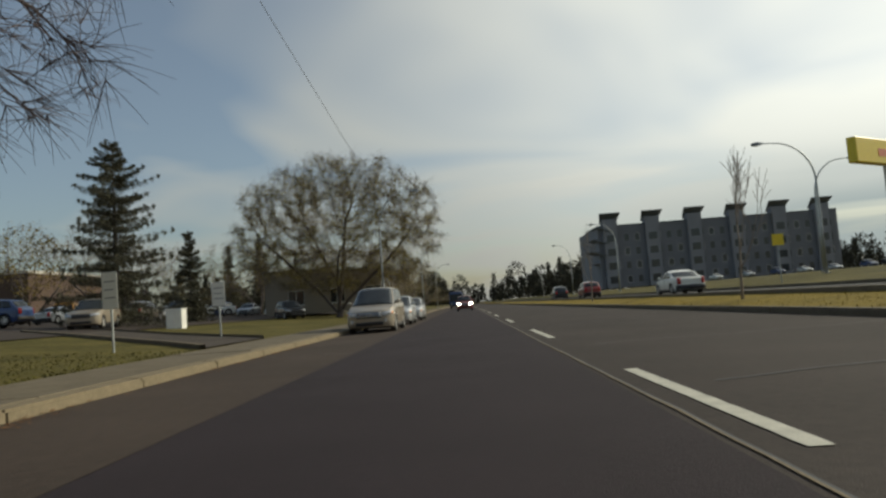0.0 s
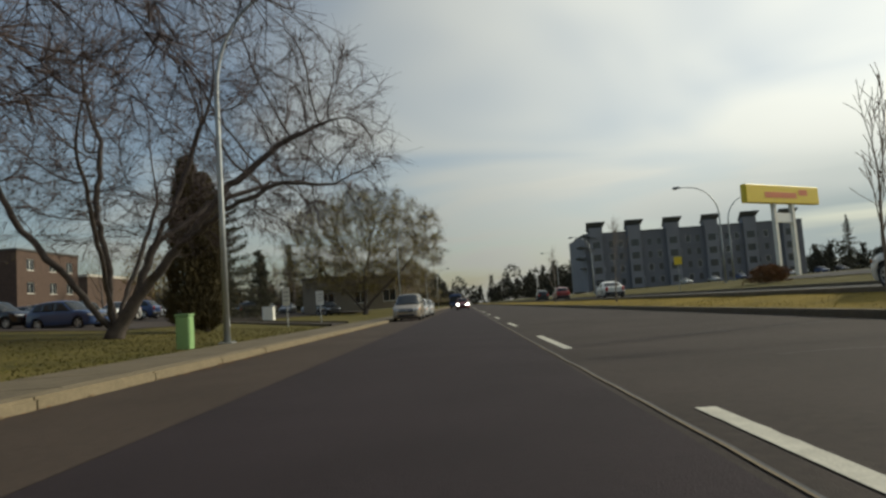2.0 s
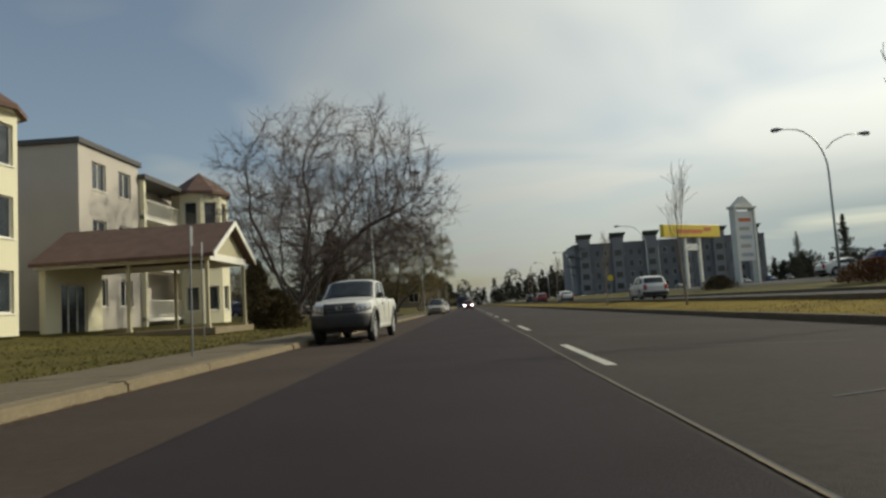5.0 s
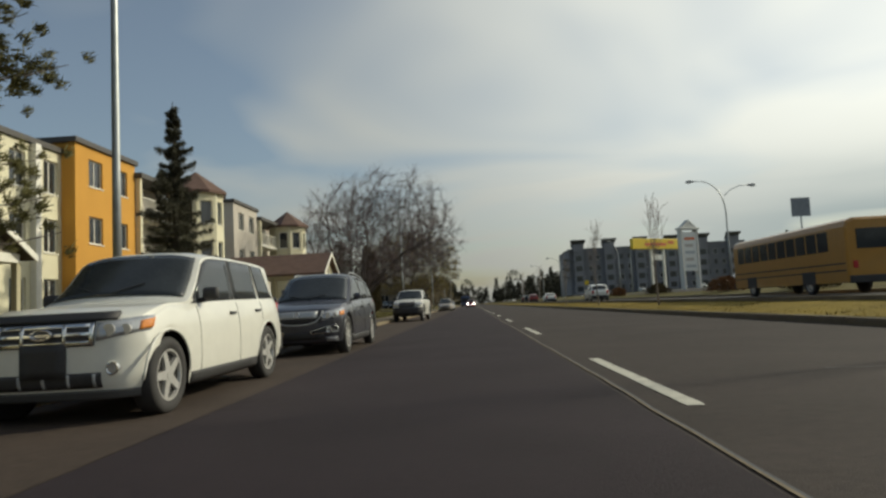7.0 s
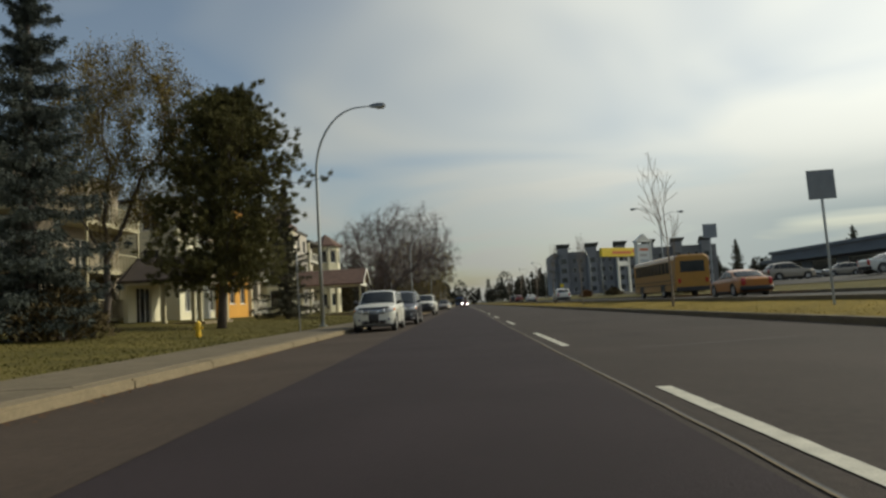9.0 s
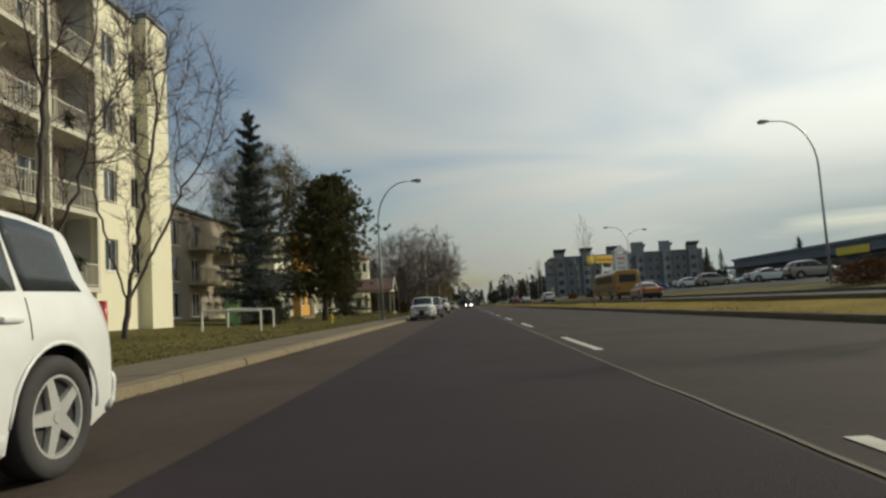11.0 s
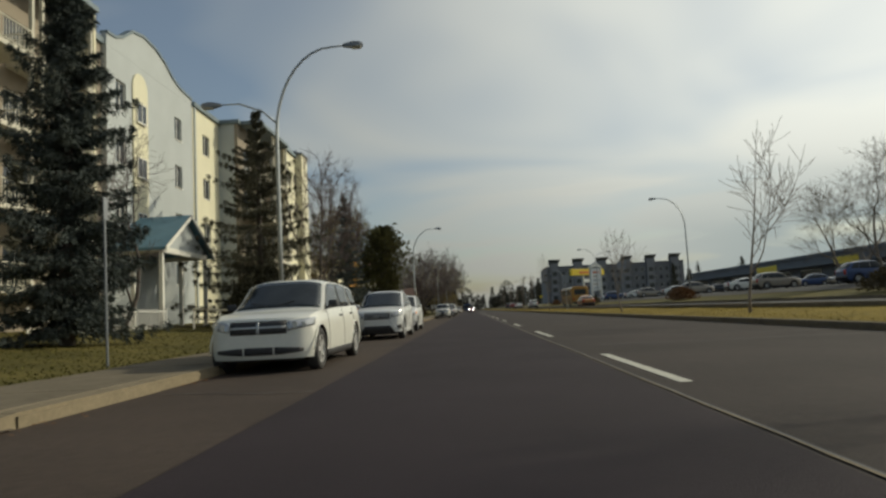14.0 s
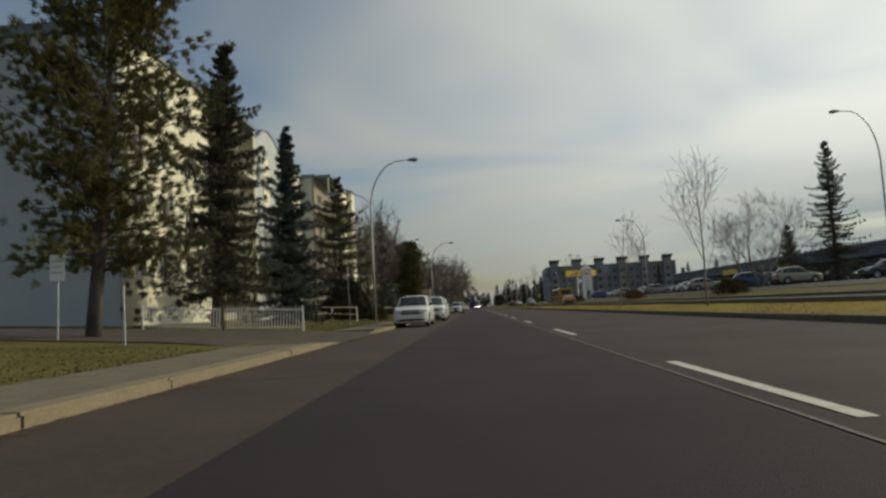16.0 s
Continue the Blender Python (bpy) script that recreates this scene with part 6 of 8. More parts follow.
for sd2, x, y, h, lean in ((81, -11.1, -97.7, 12.4, 0.0), (82, -13.0, -89.5, 12.6, 0.22)):
    crown_tree("upright bare tree beside the white building", sd2, x, y, [
        [(0, 0, -0.1), (0.05 + lean, 0, 2.0), (0.2 + lean * 2.4, 0.1, 4.6), (0.3 + lean * 4, 0.1, 7.0)],
        [(0.05 + lean * 0.6, 0, 1.4), (0.8 + lean * 2, 0.2, 3.4), (1.5 + lean * 4, 0.3, 5.8)],
        [(0.05 + lean * 0.6, 0, 1.4), (-0.7 + lean, -0.1, 3.4), (-1.3 + lean * 1.5, -0.2, 5.8)],
        [(0.05 + lean, 0, 2.0), (0.2 + lean * 2, -0.8, 4.0)], [(0.05 + lean, 0, 2.0), (0.3 + lean * 2, 0.9, 4.2)]],
        [(0.3 + lean * 5, 0, h * 0.64, 3.3, 2.8, h * 0.38, 620)], group="upright bare trees", twigs=6, twig_len=0.75, flow=1.84, rise=0.75, floor=(2.2, 0.2))

spruce("dark open spruce in front of the white building", 14, -13.6, -103.4, 13.8, 5.8, dense=1.5, droop=0.30, bare=0.03, taper=0.85)
shrub("low dark juniper thicket beside the street lamp", 35, -11.4, -111.0, 1.9, 2.8, 2.7, n=7000, material="thicket")
shrub("dark brown juniper thicket under the spruce", 15, -12.6, -106.0, 2.6, 3.4, 3.5, n=9000, material="thicket")
spruce("tall blue-grey spruce on the front lawn", 16, -12.45, -126.3, 13.0, 2.9, "spruce_blue", dense=1.3, taper=1.05, layers=0.8)
spruce("large dark spruce with hanging branches", 18, -14.7, -133.4, 15.9, 4.5, dense=1.5, droop=0.42, bare=0.14, lean=0.9, taper=0.92, layers=0.72)
pine("tall pine with open dark crown by the driveway", 19, -14.0, -146.6, 13.6, 4.8, 0.18, dense=1.95, lean=1.1)
bare_tree("slim bare tree by the balconies", 84, -15.6, -117.5, 9.5, 0.8, 0.12, stems=2, kids=3, levels=4, group="upright bare trees", up=0.5)
shrub("low dark hedge by the entrance porch", 25, -9.8, -14.5, 1.2, 2.2, 1.5, n=2600)
shrub("low dark hedge behind the parked pickup", 26, -11.0, -12.0, 1.6, 3.0, 2.0, n=2400)
for i, (x, y, rx, ry, h) in enumerate(((-13.2, -70.5, 1.5, 2.6, 1.6), (-8.8, -112, 0.8, 3.0, 0.9))):
    shrub("brown leafless thicket by the pavement", 27 + i, x, y, rx, ry, h, n=2200)

# young median trees
for i, (x, y, h, s) in enumerate(((9.6, -3.6, 5.2, 91), (9.8, -20.0, 6.5, 92), (9.9, -36, 6.0, 93), (9.5, -61.5, 7.2, 94), (9.4, -102.5, 5.6, 95), (9.6, -121.8, 6.8, 96), (10.0, -138.5, 7.5, 97), (9.8, 24, 5.5, 98), (9.8, 52, 6.0, 99))):
    bare_tree("slim young bare tree staked in the median grass", s, x, y, h, 1.15 if y < -100 else 0.7, 0.06, stems=1, kids=4 if y < -100 else 3, levels=3, first=0.34, twig="twig_pale", up=0.7 if y < -100 else 1.0, calm=0.35, group="young median trees")
for i, (x, y, h) in enumerate(((33, -86, 10), (29.5, -97, 11))):
    bare_tree("grey bare tree beyond the far carriageway", 101 + i, x, y, h, 0.8, 0.16, stems=2, kids=4, levels=4, twig="twig_pale", up=0.5, group="bare trees by the shops")
spruce("tall dark spruce beyond the far carriageway", 20, 40.5, -91.5, 16.0, 4.0, dense=0.9)
spruce("small dark spruce beyond the far carriageway", 22, 37, -88, 7.0, 1.8, dense=0.7)
for i, (x, y, h) in enumerate(((104, 165, 15), (62, 62, 10), (70, 30, 9))):
    spruce("dark spruce near the shops", 24 + i, x, y, h, h * 0.2, dense=0.6)
for i, (x, y) in enumerate(((20.5, -30), (20.8, -78), (21, -112), (21.5, -14), (23, 12), (22, 30))):
    shrub("brown dried shrub bed by the car park", 50 + i, x, y, 1.4, 3.6, 1.1, material="leaf_litter" if i % 2 else "shrub", group="shrub beds by the car park", n=1500)

# far woods closing the view down the road
rnd = random.Random(77)
vs, fs = [], []
for i in range(560):
    x = rnd.uniform(-260, 330)
    y = rnd.uniform(330, 470) if abs(x) < 30 else rnd.uniform(250, 470)
    if -6 < x < 19 and y < 420:
        x += 40 if x > 6 else -30
    h = rnd.uniform(6, 15) * (1.25 if rnd.random() < 0.2 else 1)
    w = h * rnd.uniform(0.13, 0.42)
    z0 = gz(x)
    for k in range(int(120 + h * 14)):
        u = rnd.random()
        r = w * ((1 - u) if w < h * 0.25 else math.sqrt(max(0, 1 - (2 * u - 1) ** 2)))
        a = rnd.uniform(0, 6.28)
        p = Vector((x + r * math.cos(a), y + r * math.sin(a), z0 + 0.3 + u * h))
        needles(vs, fs, rnd, p, Vector((0, 0, 1)), 1, 1.7)
tagged(raw("far_woods", vs, fs, M["woods"]), "dark line of distant trees closing the road", "trees", kind="stuff")


# ---- buildings ----
def wall_mesh(length, height, openings, thick=0.25):
    """A wall from u = 0 to length and v = 0 to height with openings (u0, u1, v0, v1) cut through; it lies in x (u) and z (v), thick along +y."""
    us = sorted({0.0, length, *[o[0] for o in openings], *[o[1] for o in openings]})
    vz = sorted({0.0, height, *[o[2] for o in openings], *[o[3] for o in openings]})
    bm = bmesh.new()
    grid = {}

    def vert(u, v, t):
        k = (round(u, 4), round(v, 4), t)
        if k not in grid:
            grid[k] = bm.verts.new((u, t * thick, v))
        return grid[k]

    def solid(i, j):
        if not (0 <= i < len(us) - 1 and 0 <= j < len(vz) - 1):
            return False
        cu, cv = (us[i] + us[i + 1]) / 2, (vz[j] + vz[j + 1]) / 2
        return not any(o[0] < cu < o[1] and o[2] < cv < o[3] for o in openings)

    for i in range(len(us) - 1):
        for j in range(len(vz) - 1):
            if not solid(i, j):
                continue
            a, b, c, d = us[i], us[i + 1], vz[j], vz[j + 1]
            bm.faces.new((vert(a, c, 0), vert(b, c, 0), vert(b, d, 0), vert(a, d, 0)))
            bm.faces.new((vert(a, d, 1), vert(b, d, 1), vert(b, c, 1), vert(a, c, 1)))
            for di, dj, p, q in ((-1, 0, (a, c), (a, d)), (1, 0, (b, d), (b, c)), (0, -1, (b, c), (a, c)), (0, 1, (a, d), (b, d))):
                if not solid(i + di, j + dj):
                    bm.faces.new((vert(*p, 0), vert(*q, 0), vert(*q, 1), vert(*p, 1)))
    bmesh.ops.recalc_face_normals(bm, faces=bm.faces)
    return bm


def window(parent, m, w, h, frame="trim_white", bars=1, blind=0.0, deep=0.10, name="window"):
    """A window in an opening w by h: frame with a mullion, and its panes."""
    fr = bmesh.new()
    t = 0.06
    for a, b, c, d in ((0, w, 0, t), (0, w, h - t, h), (0, t, t, h - t), (w - t, w, t, h - t)):
        add_box(fr, a, b, deep, deep + 0.07, c, d)
    for k in range(bars):
        u = w * (k + 1) / (bars + 1)
        add_box(fr, u - t / 2, u + t / 2, deep + 0.004, deep + 0.066, t, h - t)
    ob = part(name, fr, M[frame], parent, "", m)
    part("pane", box(t, w - t, deep + 0.03, deep + 0.045, t, h - t), M["pane"], ob)
    if blind:
        part("blind", box(t, w - t, deep + 0.09, deep + 0.10, h - t - blind * h, h - t), M["blind"], ob)
    part("sill", box(-0.05, w + 0.05, -0.05, deep, -0.06, -0.005), M[frame], ob)
    return ob


# walls: facing +x (towards the road) run with u along +y; facing -y run with u along +x
def face_east(x, y, z):
    return Matrix(((0, -1, 0, x), (1, 0, 0, y), (0, 0, 1, z), (0, 0, 0, 1)))


def face_south(x, y, z):
    return Matrix.Translation((x, y, z))


def walled(parent, mw, length, height, wins, material, frame="trim_white", blinds=0.0, name="wall", seed=0):
    """A wall with windows: wins are (u, v, w, h, bars)."""
    rnd = random.Random(seed)
    part(name, wall_mesh(length, height, [(u, u + w, v, v + h) for u, v, w, h, _ in wins]), M[material], parent, "", mw)
    for u, v, w, h, bars in wins:
        window(parent, mw @ Matrix.Translation((u, 0, v)), w, h, frame, bars, rnd.choice([0, 0.3, 0.6, 0.9]) if blinds else 0)


BALUSTER = {}


def rail(parent, m, length, h=1.05, step=0.13, material="trim_white", posts=True, name="railing"):
    """A balcony or fence railing along +x: two rails and uprights."""
    bm = bmesh.new()
    add_box(bm, 0, length, -0.025, 0.025, h - 0.05, h)
    add_box(bm, 0, length, -0.02, 0.02, 0.08, 0.12)
    own = part(name, bm, M[material], parent.parent or parent, "", m)
    n = max(2, int(length / (step * 1.35)))
    for i in range(n + 1):
        mb = Matrix.Translation((length * i / n, 0, 0))
        if (h, material) in BALUSTER:
            share("baluster", BALUSTER[(h, material)], own, mb)
        else:
            BALUSTER[(h, material)] = part("baluster", box(-0.014, 0.014, -0.014, 0.014, 0.121, h - 0.051), M[material], own, "", mb)
    return own


def hip_cone(cx, cy, z0, z1, r, seg=8, over=0.35):
    bm = bmesh.new()
    add_cyl(bm, (cx, cy, z0), (cx, cy, z1), r + over, 0.02, seg)
    add_cyl(bm, (cx, cy, z0 - 0.18), (cx, cy, z0 - 0.001), r + over, r + over, seg)
    return bm


def turret(parent, cx, cy, z0, z_eave, z_tip, r, material):
    """An eight-sided corner turret with windows on each storey."""
    seg = 8
    a0 = math.pi / 8
    for k in range(seg):
        a, b = a0 + k * math.pi / 4, a0 + (k + 1) * math.pi / 4
        p, q = Vector((cx + r * math.cos(a), cy + r * math.sin(a), 0)), Vector((cx + r * math.cos(b), cy + r * math.sin(b), 0))
        ln = (q - p).length
        mid = (a + b) / 2
        m = Matrix.Translation((p.x, p.y, z0)) @ Matrix.Rotation(math.atan2(q.y - p.y, q.x - p.x), 4, "Z")
        wins = []
        if math.cos(mid) > -0.3:
            hh = z_eave - z0
            wins = [(ln / 2 - 0.42, hh * f, 0.84, 1.55, 0) for f in (0.10, 0.43, 0.755)]
        walled(parent, m, ln, z_eave - z0, wins, material, name="turret_wall")
    part("turret_roof", hip_cone(cx, cy, z_eave + 0.18, z_tip, r), M["shingle"], parent)
    part("turret_fascia", cyl((cx, cy, z_eave - 0.02), (cx, cy, z_eave + 0.16), r + 0.12, r + 0.3, 8), M["trim_white"], parent)


def block(parent, x1, y0, y1, z0, z1, depth, material, wins_e, wins_s, parapet="trim_dark", frame="trim_white", seed=0):
    """A flat-roofed block whose street face stands at x1, with end walls and roof."""
    walled(parent, face_east(x1, y0, z0), y1 - y0, z1 - z0, wins_e, material, frame, 1, seed=seed)
    walled(parent, face_south(x1 - depth, y0 - 0.002, z0), depth - 0.003, z1 - z0, wins_s, material, frame, 1, name="end_wall", seed=seed + 1)
    part("back_wall", box(x1 - depth, x1 - depth + 0.25, y0 + 0.26, y1, z0, z1), M[material], parent)
    part("far_wall", box(x1 - depth + 0.25, x1 - 0.26, y1 - 0.25, y1, z0, z1), M[material], parent)
    part("roof", box(x1 - depth - 0.15, x1 + 0.15, y0 - 0.15, y1 + 0.15, z1, z1 + 0.28, 0.02), M[parapet], parent)


def storeys(us, w, h, z_first, pitch, n, bars=1):
    return [(u, z_first + pitch * k, w, h, bars) for u in us for k in range(n)]


def balcony(parent, x, y0, y1, z, out=1.5, h=1.05, material="trim_white", name="balcony"):
    s = part(name, box(x + 0.003, x + out, y0, y1, z - 0.22, z), M[material], parent)
    rail(s, face_east(x + out - 0.06, y0 + 0.03, z), y1 - y0 - 0.06, h, 0.14, material)
    for yy in (y0 + 0.04, y1 - 0.04):
        rail(s, Matrix.Translation((x + 0.02, yy, z)), out - 0.1, h, 0.14, material)
    return s


# brown brick block
bb = thing("brick_apartment_building", "brown brick apartment block with white-framed windows", "building")
block(bb, -21.3, 0.2, 10.2, 0.9, 10.7, 14, "brick", storeys((1.2, 4.2, 7.4), 1.5, 1.5, 1.4, 2.95, 3), storeys((2.2, 6.4, 10.6), 1.5, 1.5, 1.4, 2.95, 3), seed=1)

# three-storey blocks with turrets and entrance porches


def turret_house(y_t, x_t, label, end_mat, seed):
    h = thing("apartment_building", label, "building")
    z0 = gz(x_t - 3) - 0.2
    ze, zt = 9.1, 10.8
    turret(h, x_t, y_t, z0, ze, zt, 1.75, "stucco_cream")
    # balcony bay beside the turret, then a taller block
    bx = x_t - 0.6
    yb0, yb1 = y_t - 6.6, y_t - 1.5
    part("bay_wall", wall_mesh(yb1 - yb0, 9.2 - z0, [(0.9, 2.9, 0.6 + 2.9 * k, 2.7 + 2.9 * k) for k in range(3)]), M["stucco_beige"], h, "", face_east(bx - 1.5, yb0, z0))
    for k in range(3):
        window(h, face_east(bx - 1.5, yb0 + 0.9, z0 + 0.6 + 2.9 * k), 2.0, 2.1, "trim_white", 1, 0.0)
        s = part("balcony", box(bx - 1.5 + 0.26, bx, yb0, yb1, z0 + 0.35 + 2.9 * k, z0 + 0.55 + 2.9 * k), M["trim_white"], h)
        rail(s, face_east(bx - 0.08, yb0 + 0.25, z0 + 0.55 + 2.9 * k), yb1 - yb0 - 0.3, 1.0, 0.14)
    part("bay_roof", box(bx - 8, bx + 0.15, yb0 - 0.1, yb1 + 1.2, 9.2, 9.5, 0.02), M["trim_dark"], h)
    part("bay_post", box(bx - 0.28, bx, yb0, yb0 + 0.24, z0, 9.2), M["stucco_cream"], h)
    block(h, bx - 0.3, yb0 - 6.0, yb0 - 0.01, z0, 9.9, 11, end_mat, storeys((1.2, 3.8), 1.3, 1.4, 1.2, 2.95, 3), storeys((6.6,), 1.4, 1.4, 1.2, 2.95, 3), seed=seed)
    part("core", box(x_t - 9.0, x_t - 2.3, yb0 + 0.3, y_t + 3.0, z0, 9.15), M["stucco_beige"], h)
    return h


turret_house(-6.2, -17.3, "three-storey beige apartment block with shingled turret", "stucco_beige", 3)
turret_house(-26.6, -18.0, "three-storey orange and cream apartment block with turret", "stucco_orange", 5)
blk = thing("apartment_building", "three-storey cream and orange apartment block", "building")
block(blk, -19.6, -46.0, -38.2, 0.7, 9.3, 10, "stucco_cream", storeys((0.9, 3.0, 5.4), 1.1, 1.6, 0.8, 2.85, 3), storeys((4.0, 7.4), 1.2, 1.5, 0.9, 2.85, 3), seed=7)
part("pilaster", box(-19.58, -19.3, -41.6, -41.2, 0.6, 9.3), M["trim_white"], blk)
blk2 = thing("apartment_building", "three-storey beige apartment block with recessed balconies", "building")
# the trees' shade over this block is put into its brown stucco
block(blk2, -22.0, -66.0, -49.6, 0.9, 9.6, 10, "stucco_brown", storeys((1.0, 5.0, 11.4, 14.0), 1.6, 1.9, 0.4, 2.75, 3), storeys((2.6, 6.2), 1.5, 1.6, 0.9, 3.0, 3), seed=9)
for k in range(3):
    for ya, yb in ((-61.8, -57.6), (-56.0, -49.8)):
        balcony(blk2, -22.0, ya, yb, 1.3 + 2.75 * k, 1.5, 1.05, "porch_cream")
    for yy in (-55.9, -50.0):
        part("balcony_post", box(-20.62, -20.5, yy - 0.07, yy + 0.07, 1.301 + 2.75 * k, 3.82 + 2.75 * k), M["porch_cream"], blk2)


def gable_porch(label, x_front, x_back, yc, wide, z_post, z_ridge, roof_m, gz0, gable_m, posts_m="trim_white", pw=0.11):
    """An entrance porch: posts, a gable facing the road and a pitched roof with eaves."""
    p = thing("porch", label, "porch")
    hw = wide / 2
    over = 0.45
    run, rise_ = hw + over, z_ridge - z_post
    sl = rise_ / run
    for s in (-1, 1):
        bm = bmesh.new()
        t = 0.16
        y_e, z_e = yc + s * run, z_post - 0.02
        a = [(x_back, yc, z_ridge), (x_front + 0.5, yc, z_ridge), (x_front + 0.5, y_e, z_e), (x_back, y_e, z_e)]
        vs = [bm.verts.new(q) for q in a] + [bm.verts.new((q[0], q[1], q[2] - t)) for q in a]
        for f in ((0, 1, 2, 3), (7, 6, 5, 4), (0, 4, 5, 1), (1, 5, 6, 2), (2, 6, 7, 3), (3, 7, 4, 0)):
            bm.faces.new([vs[i] for i in f])
        bmesh.ops.recalc_face_normals(bm, faces=bm.faces)
        part("roof", bm, M[roof_m], p)
        bm = bmesh.new()
        a = [(x_front + 0.505, yc, z_ridge + 0.02), (x_front + 0.505, y_e, z_e + 0.02), (x_front + 0.505, y_e, z_e - 0.22), (x_front + 0.505, yc, z_ridge - 0.22)]
        vs = [bm.verts.new(q) for q in a] + [bm.verts.new((q[0] + 0.05, q[1], q[2])) for q in a]
        for f in ((0, 1, 2, 3), (7, 6, 5, 4), (0, 4, 5, 1), (1, 5, 6, 2), (2, 6, 7, 3), (3, 7, 4, 0)):
            bm.faces.new([vs[i] for i in f])
        bmesh.ops.recalc_face_normals(bm, faces=bm.faces)
        part("barge_board", bm, M["trim_white"], p)
    part("gable", prism([(-hw, 0), (hw, 0), (0, hw * sl)], 0.12), M[gable_m], p, "", Matrix(((0, 1, 0, x_front), (1, 0, 0, yc), (0, 0, 1, z_post + 0.04), (0, 0, 0, 1))))
    part("beam", box(x_front - 0.05, x_front + 0.2, yc - hw, yc + hw, z_post - 0.28, z_post + 0.03), M["trim_white"], p)
    for s in (-1, 1):
        part("side_beam", box(x_back, x_front - 0.06, yc + s * hw - 0.1, yc + s * hw + 0.1, z_post - 0.28, z_post - 0.02), M["trim_white"], p)
        for xx in (x_front + 0.05, (x_front * 0.55 + x_back * 0.45)):
            q = part("post", box(xx - pw, xx + pw, yc + s * hw - pw, yc + s * hw + pw, gz0, z_post - 0.285, 0.015), M[posts_m], p)
            part("plinth", box(xx - pw - 0.03, xx + pw + 0.03, yc + s * hw - pw - 0.03, yc + s * hw + pw + 0.03, gz0 - 0.1, gz0 + 0.14), M[posts_m], q)
    part("floor_slab", box(x_back, x_front + 0.4, yc - hw - 0.2, yc + hw + 0.2, gz0 - 0.25, gz0 + 0.02), M["concrete"], p)
    part("entrance_wall", wall_mesh(wide - 0.1, z_post - gz0, [(wide * 0.25, wide * 0.7, 0.05, 2.3)]), M["stucco_cream"], p, "", face_east(x_back + 0.4, yc - hw + 0.05, gz0 + 0.025))
    window(p, face_east(x_back + 0.4, yc - hw + 0.05 + wide * 0.25, gz0 + 0.07), wide * 0.45, 2.25, "trim_white", 2, 0, name="entrance_door")
    return p


gable_porch("cream entrance porch with brown shingled gable roof", -10.7, -18.0, -20.2, 4.6, 3.75, 5.35, "shingle", 0.62, "porch_cream", "porch_cream", pw=0.07)
gable_porch("cream entrance porch with dark shingled roof", -15.5, -20.2, -50.8, 4.4, 3.4, 4.9, "shingle_dark", 0.75, "stucco_brown", "porch_cream")

# white four-storey building
wh = thing("white_apartment_building", "cream and grey four-storey apartment building with balconies", "building")
WX, WZ0, WP = -18.4, 0.7, 3.38
FL = [2.72 + WP * k for k in range(4)]
ZR = 16.9


def sec(y0, y1, material, wins, x=WX, ztop=ZR, frame="trim_white", seed=0):
    walled(wh, face_east(x, y0 + 0.002, WZ0), y1 - y0 - 0.004, ztop - WZ0, wins, material, frame, 1, seed=seed)


def rows(us, w=1.35, h=1.55, bars=1, sill=0.85):
    return [(u, FL[k] - WZ0 + sill, w, h, bars) for u in us for k in range(4)]


# back wall browned to carry the shade inside the balconies
sec(-93.0, -84.0, "stucco_brown", [(u, FL[k] - WZ0 + 0.12, 1.9, 2.15, 1) for u in (1.4, 5.6) for k in range(4)], seed=11)
sec(-84.0, -78.4, "stucco_cream", rows((0.8, 3.4), 1.2), x=WX + 1.35, seed=17)
# grey here is the return wall's shade put into its colour
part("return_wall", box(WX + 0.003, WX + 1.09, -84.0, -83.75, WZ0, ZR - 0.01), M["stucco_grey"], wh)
# assumed partition, added at the +y end to shade these balconies
part("balcony_side_wall", box(WX - 1.897, WX - 0.22, -113.75, -113.55, WZ0, ZR - 0.01), M["stucco_cream"], wh)
sec(-98.2, -93.0, "stucco_cream", rows((1.9,), 1.3), x=WX - 1.57, seed=12)
sec(-110.0, -98.2, "stucco_grey", rows((8.8, 1.0), 1.15), x=WX - 1.6, seed=13)
# browned back wall again: balcony shade as colour
sec(-123.0, -110.0, "stucco_brown", [(u, FL[k] - WZ0 + 0.12, 1.9, 2.15, 1) for u in (1.2, 5.0, 9.4) for k in range(4)], x=WX - 1.9, seed=14)
sec(-135.0, -123.0, "stucco_cream", rows((1.3, 4.2, 8.0), 1.25), x=WX - 0.6, seed=15)
# returns in grey: shade of the sides turned from the sun, as colour
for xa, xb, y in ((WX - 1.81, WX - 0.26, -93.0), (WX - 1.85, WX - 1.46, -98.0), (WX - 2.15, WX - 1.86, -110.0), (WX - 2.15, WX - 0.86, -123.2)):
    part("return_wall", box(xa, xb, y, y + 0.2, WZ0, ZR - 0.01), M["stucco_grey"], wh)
# end walls' shade is put into their colour by the grey stucco
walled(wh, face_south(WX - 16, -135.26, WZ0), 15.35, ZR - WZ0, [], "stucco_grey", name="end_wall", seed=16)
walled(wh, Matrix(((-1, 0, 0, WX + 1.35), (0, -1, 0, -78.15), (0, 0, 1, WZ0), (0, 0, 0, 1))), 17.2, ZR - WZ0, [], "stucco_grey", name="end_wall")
part("back_wall", box(WX - 16, WX - 15.75, -135.0, -78.4, WZ0, ZR), M["stucco_grey"], wh)
part("roof", box(WX - 16.2, WX - 2.2, -135.5, -78.0, ZR, ZR + 0.35, 0.02), M["roof_edge"], wh, "blue-grey metal roof edge")
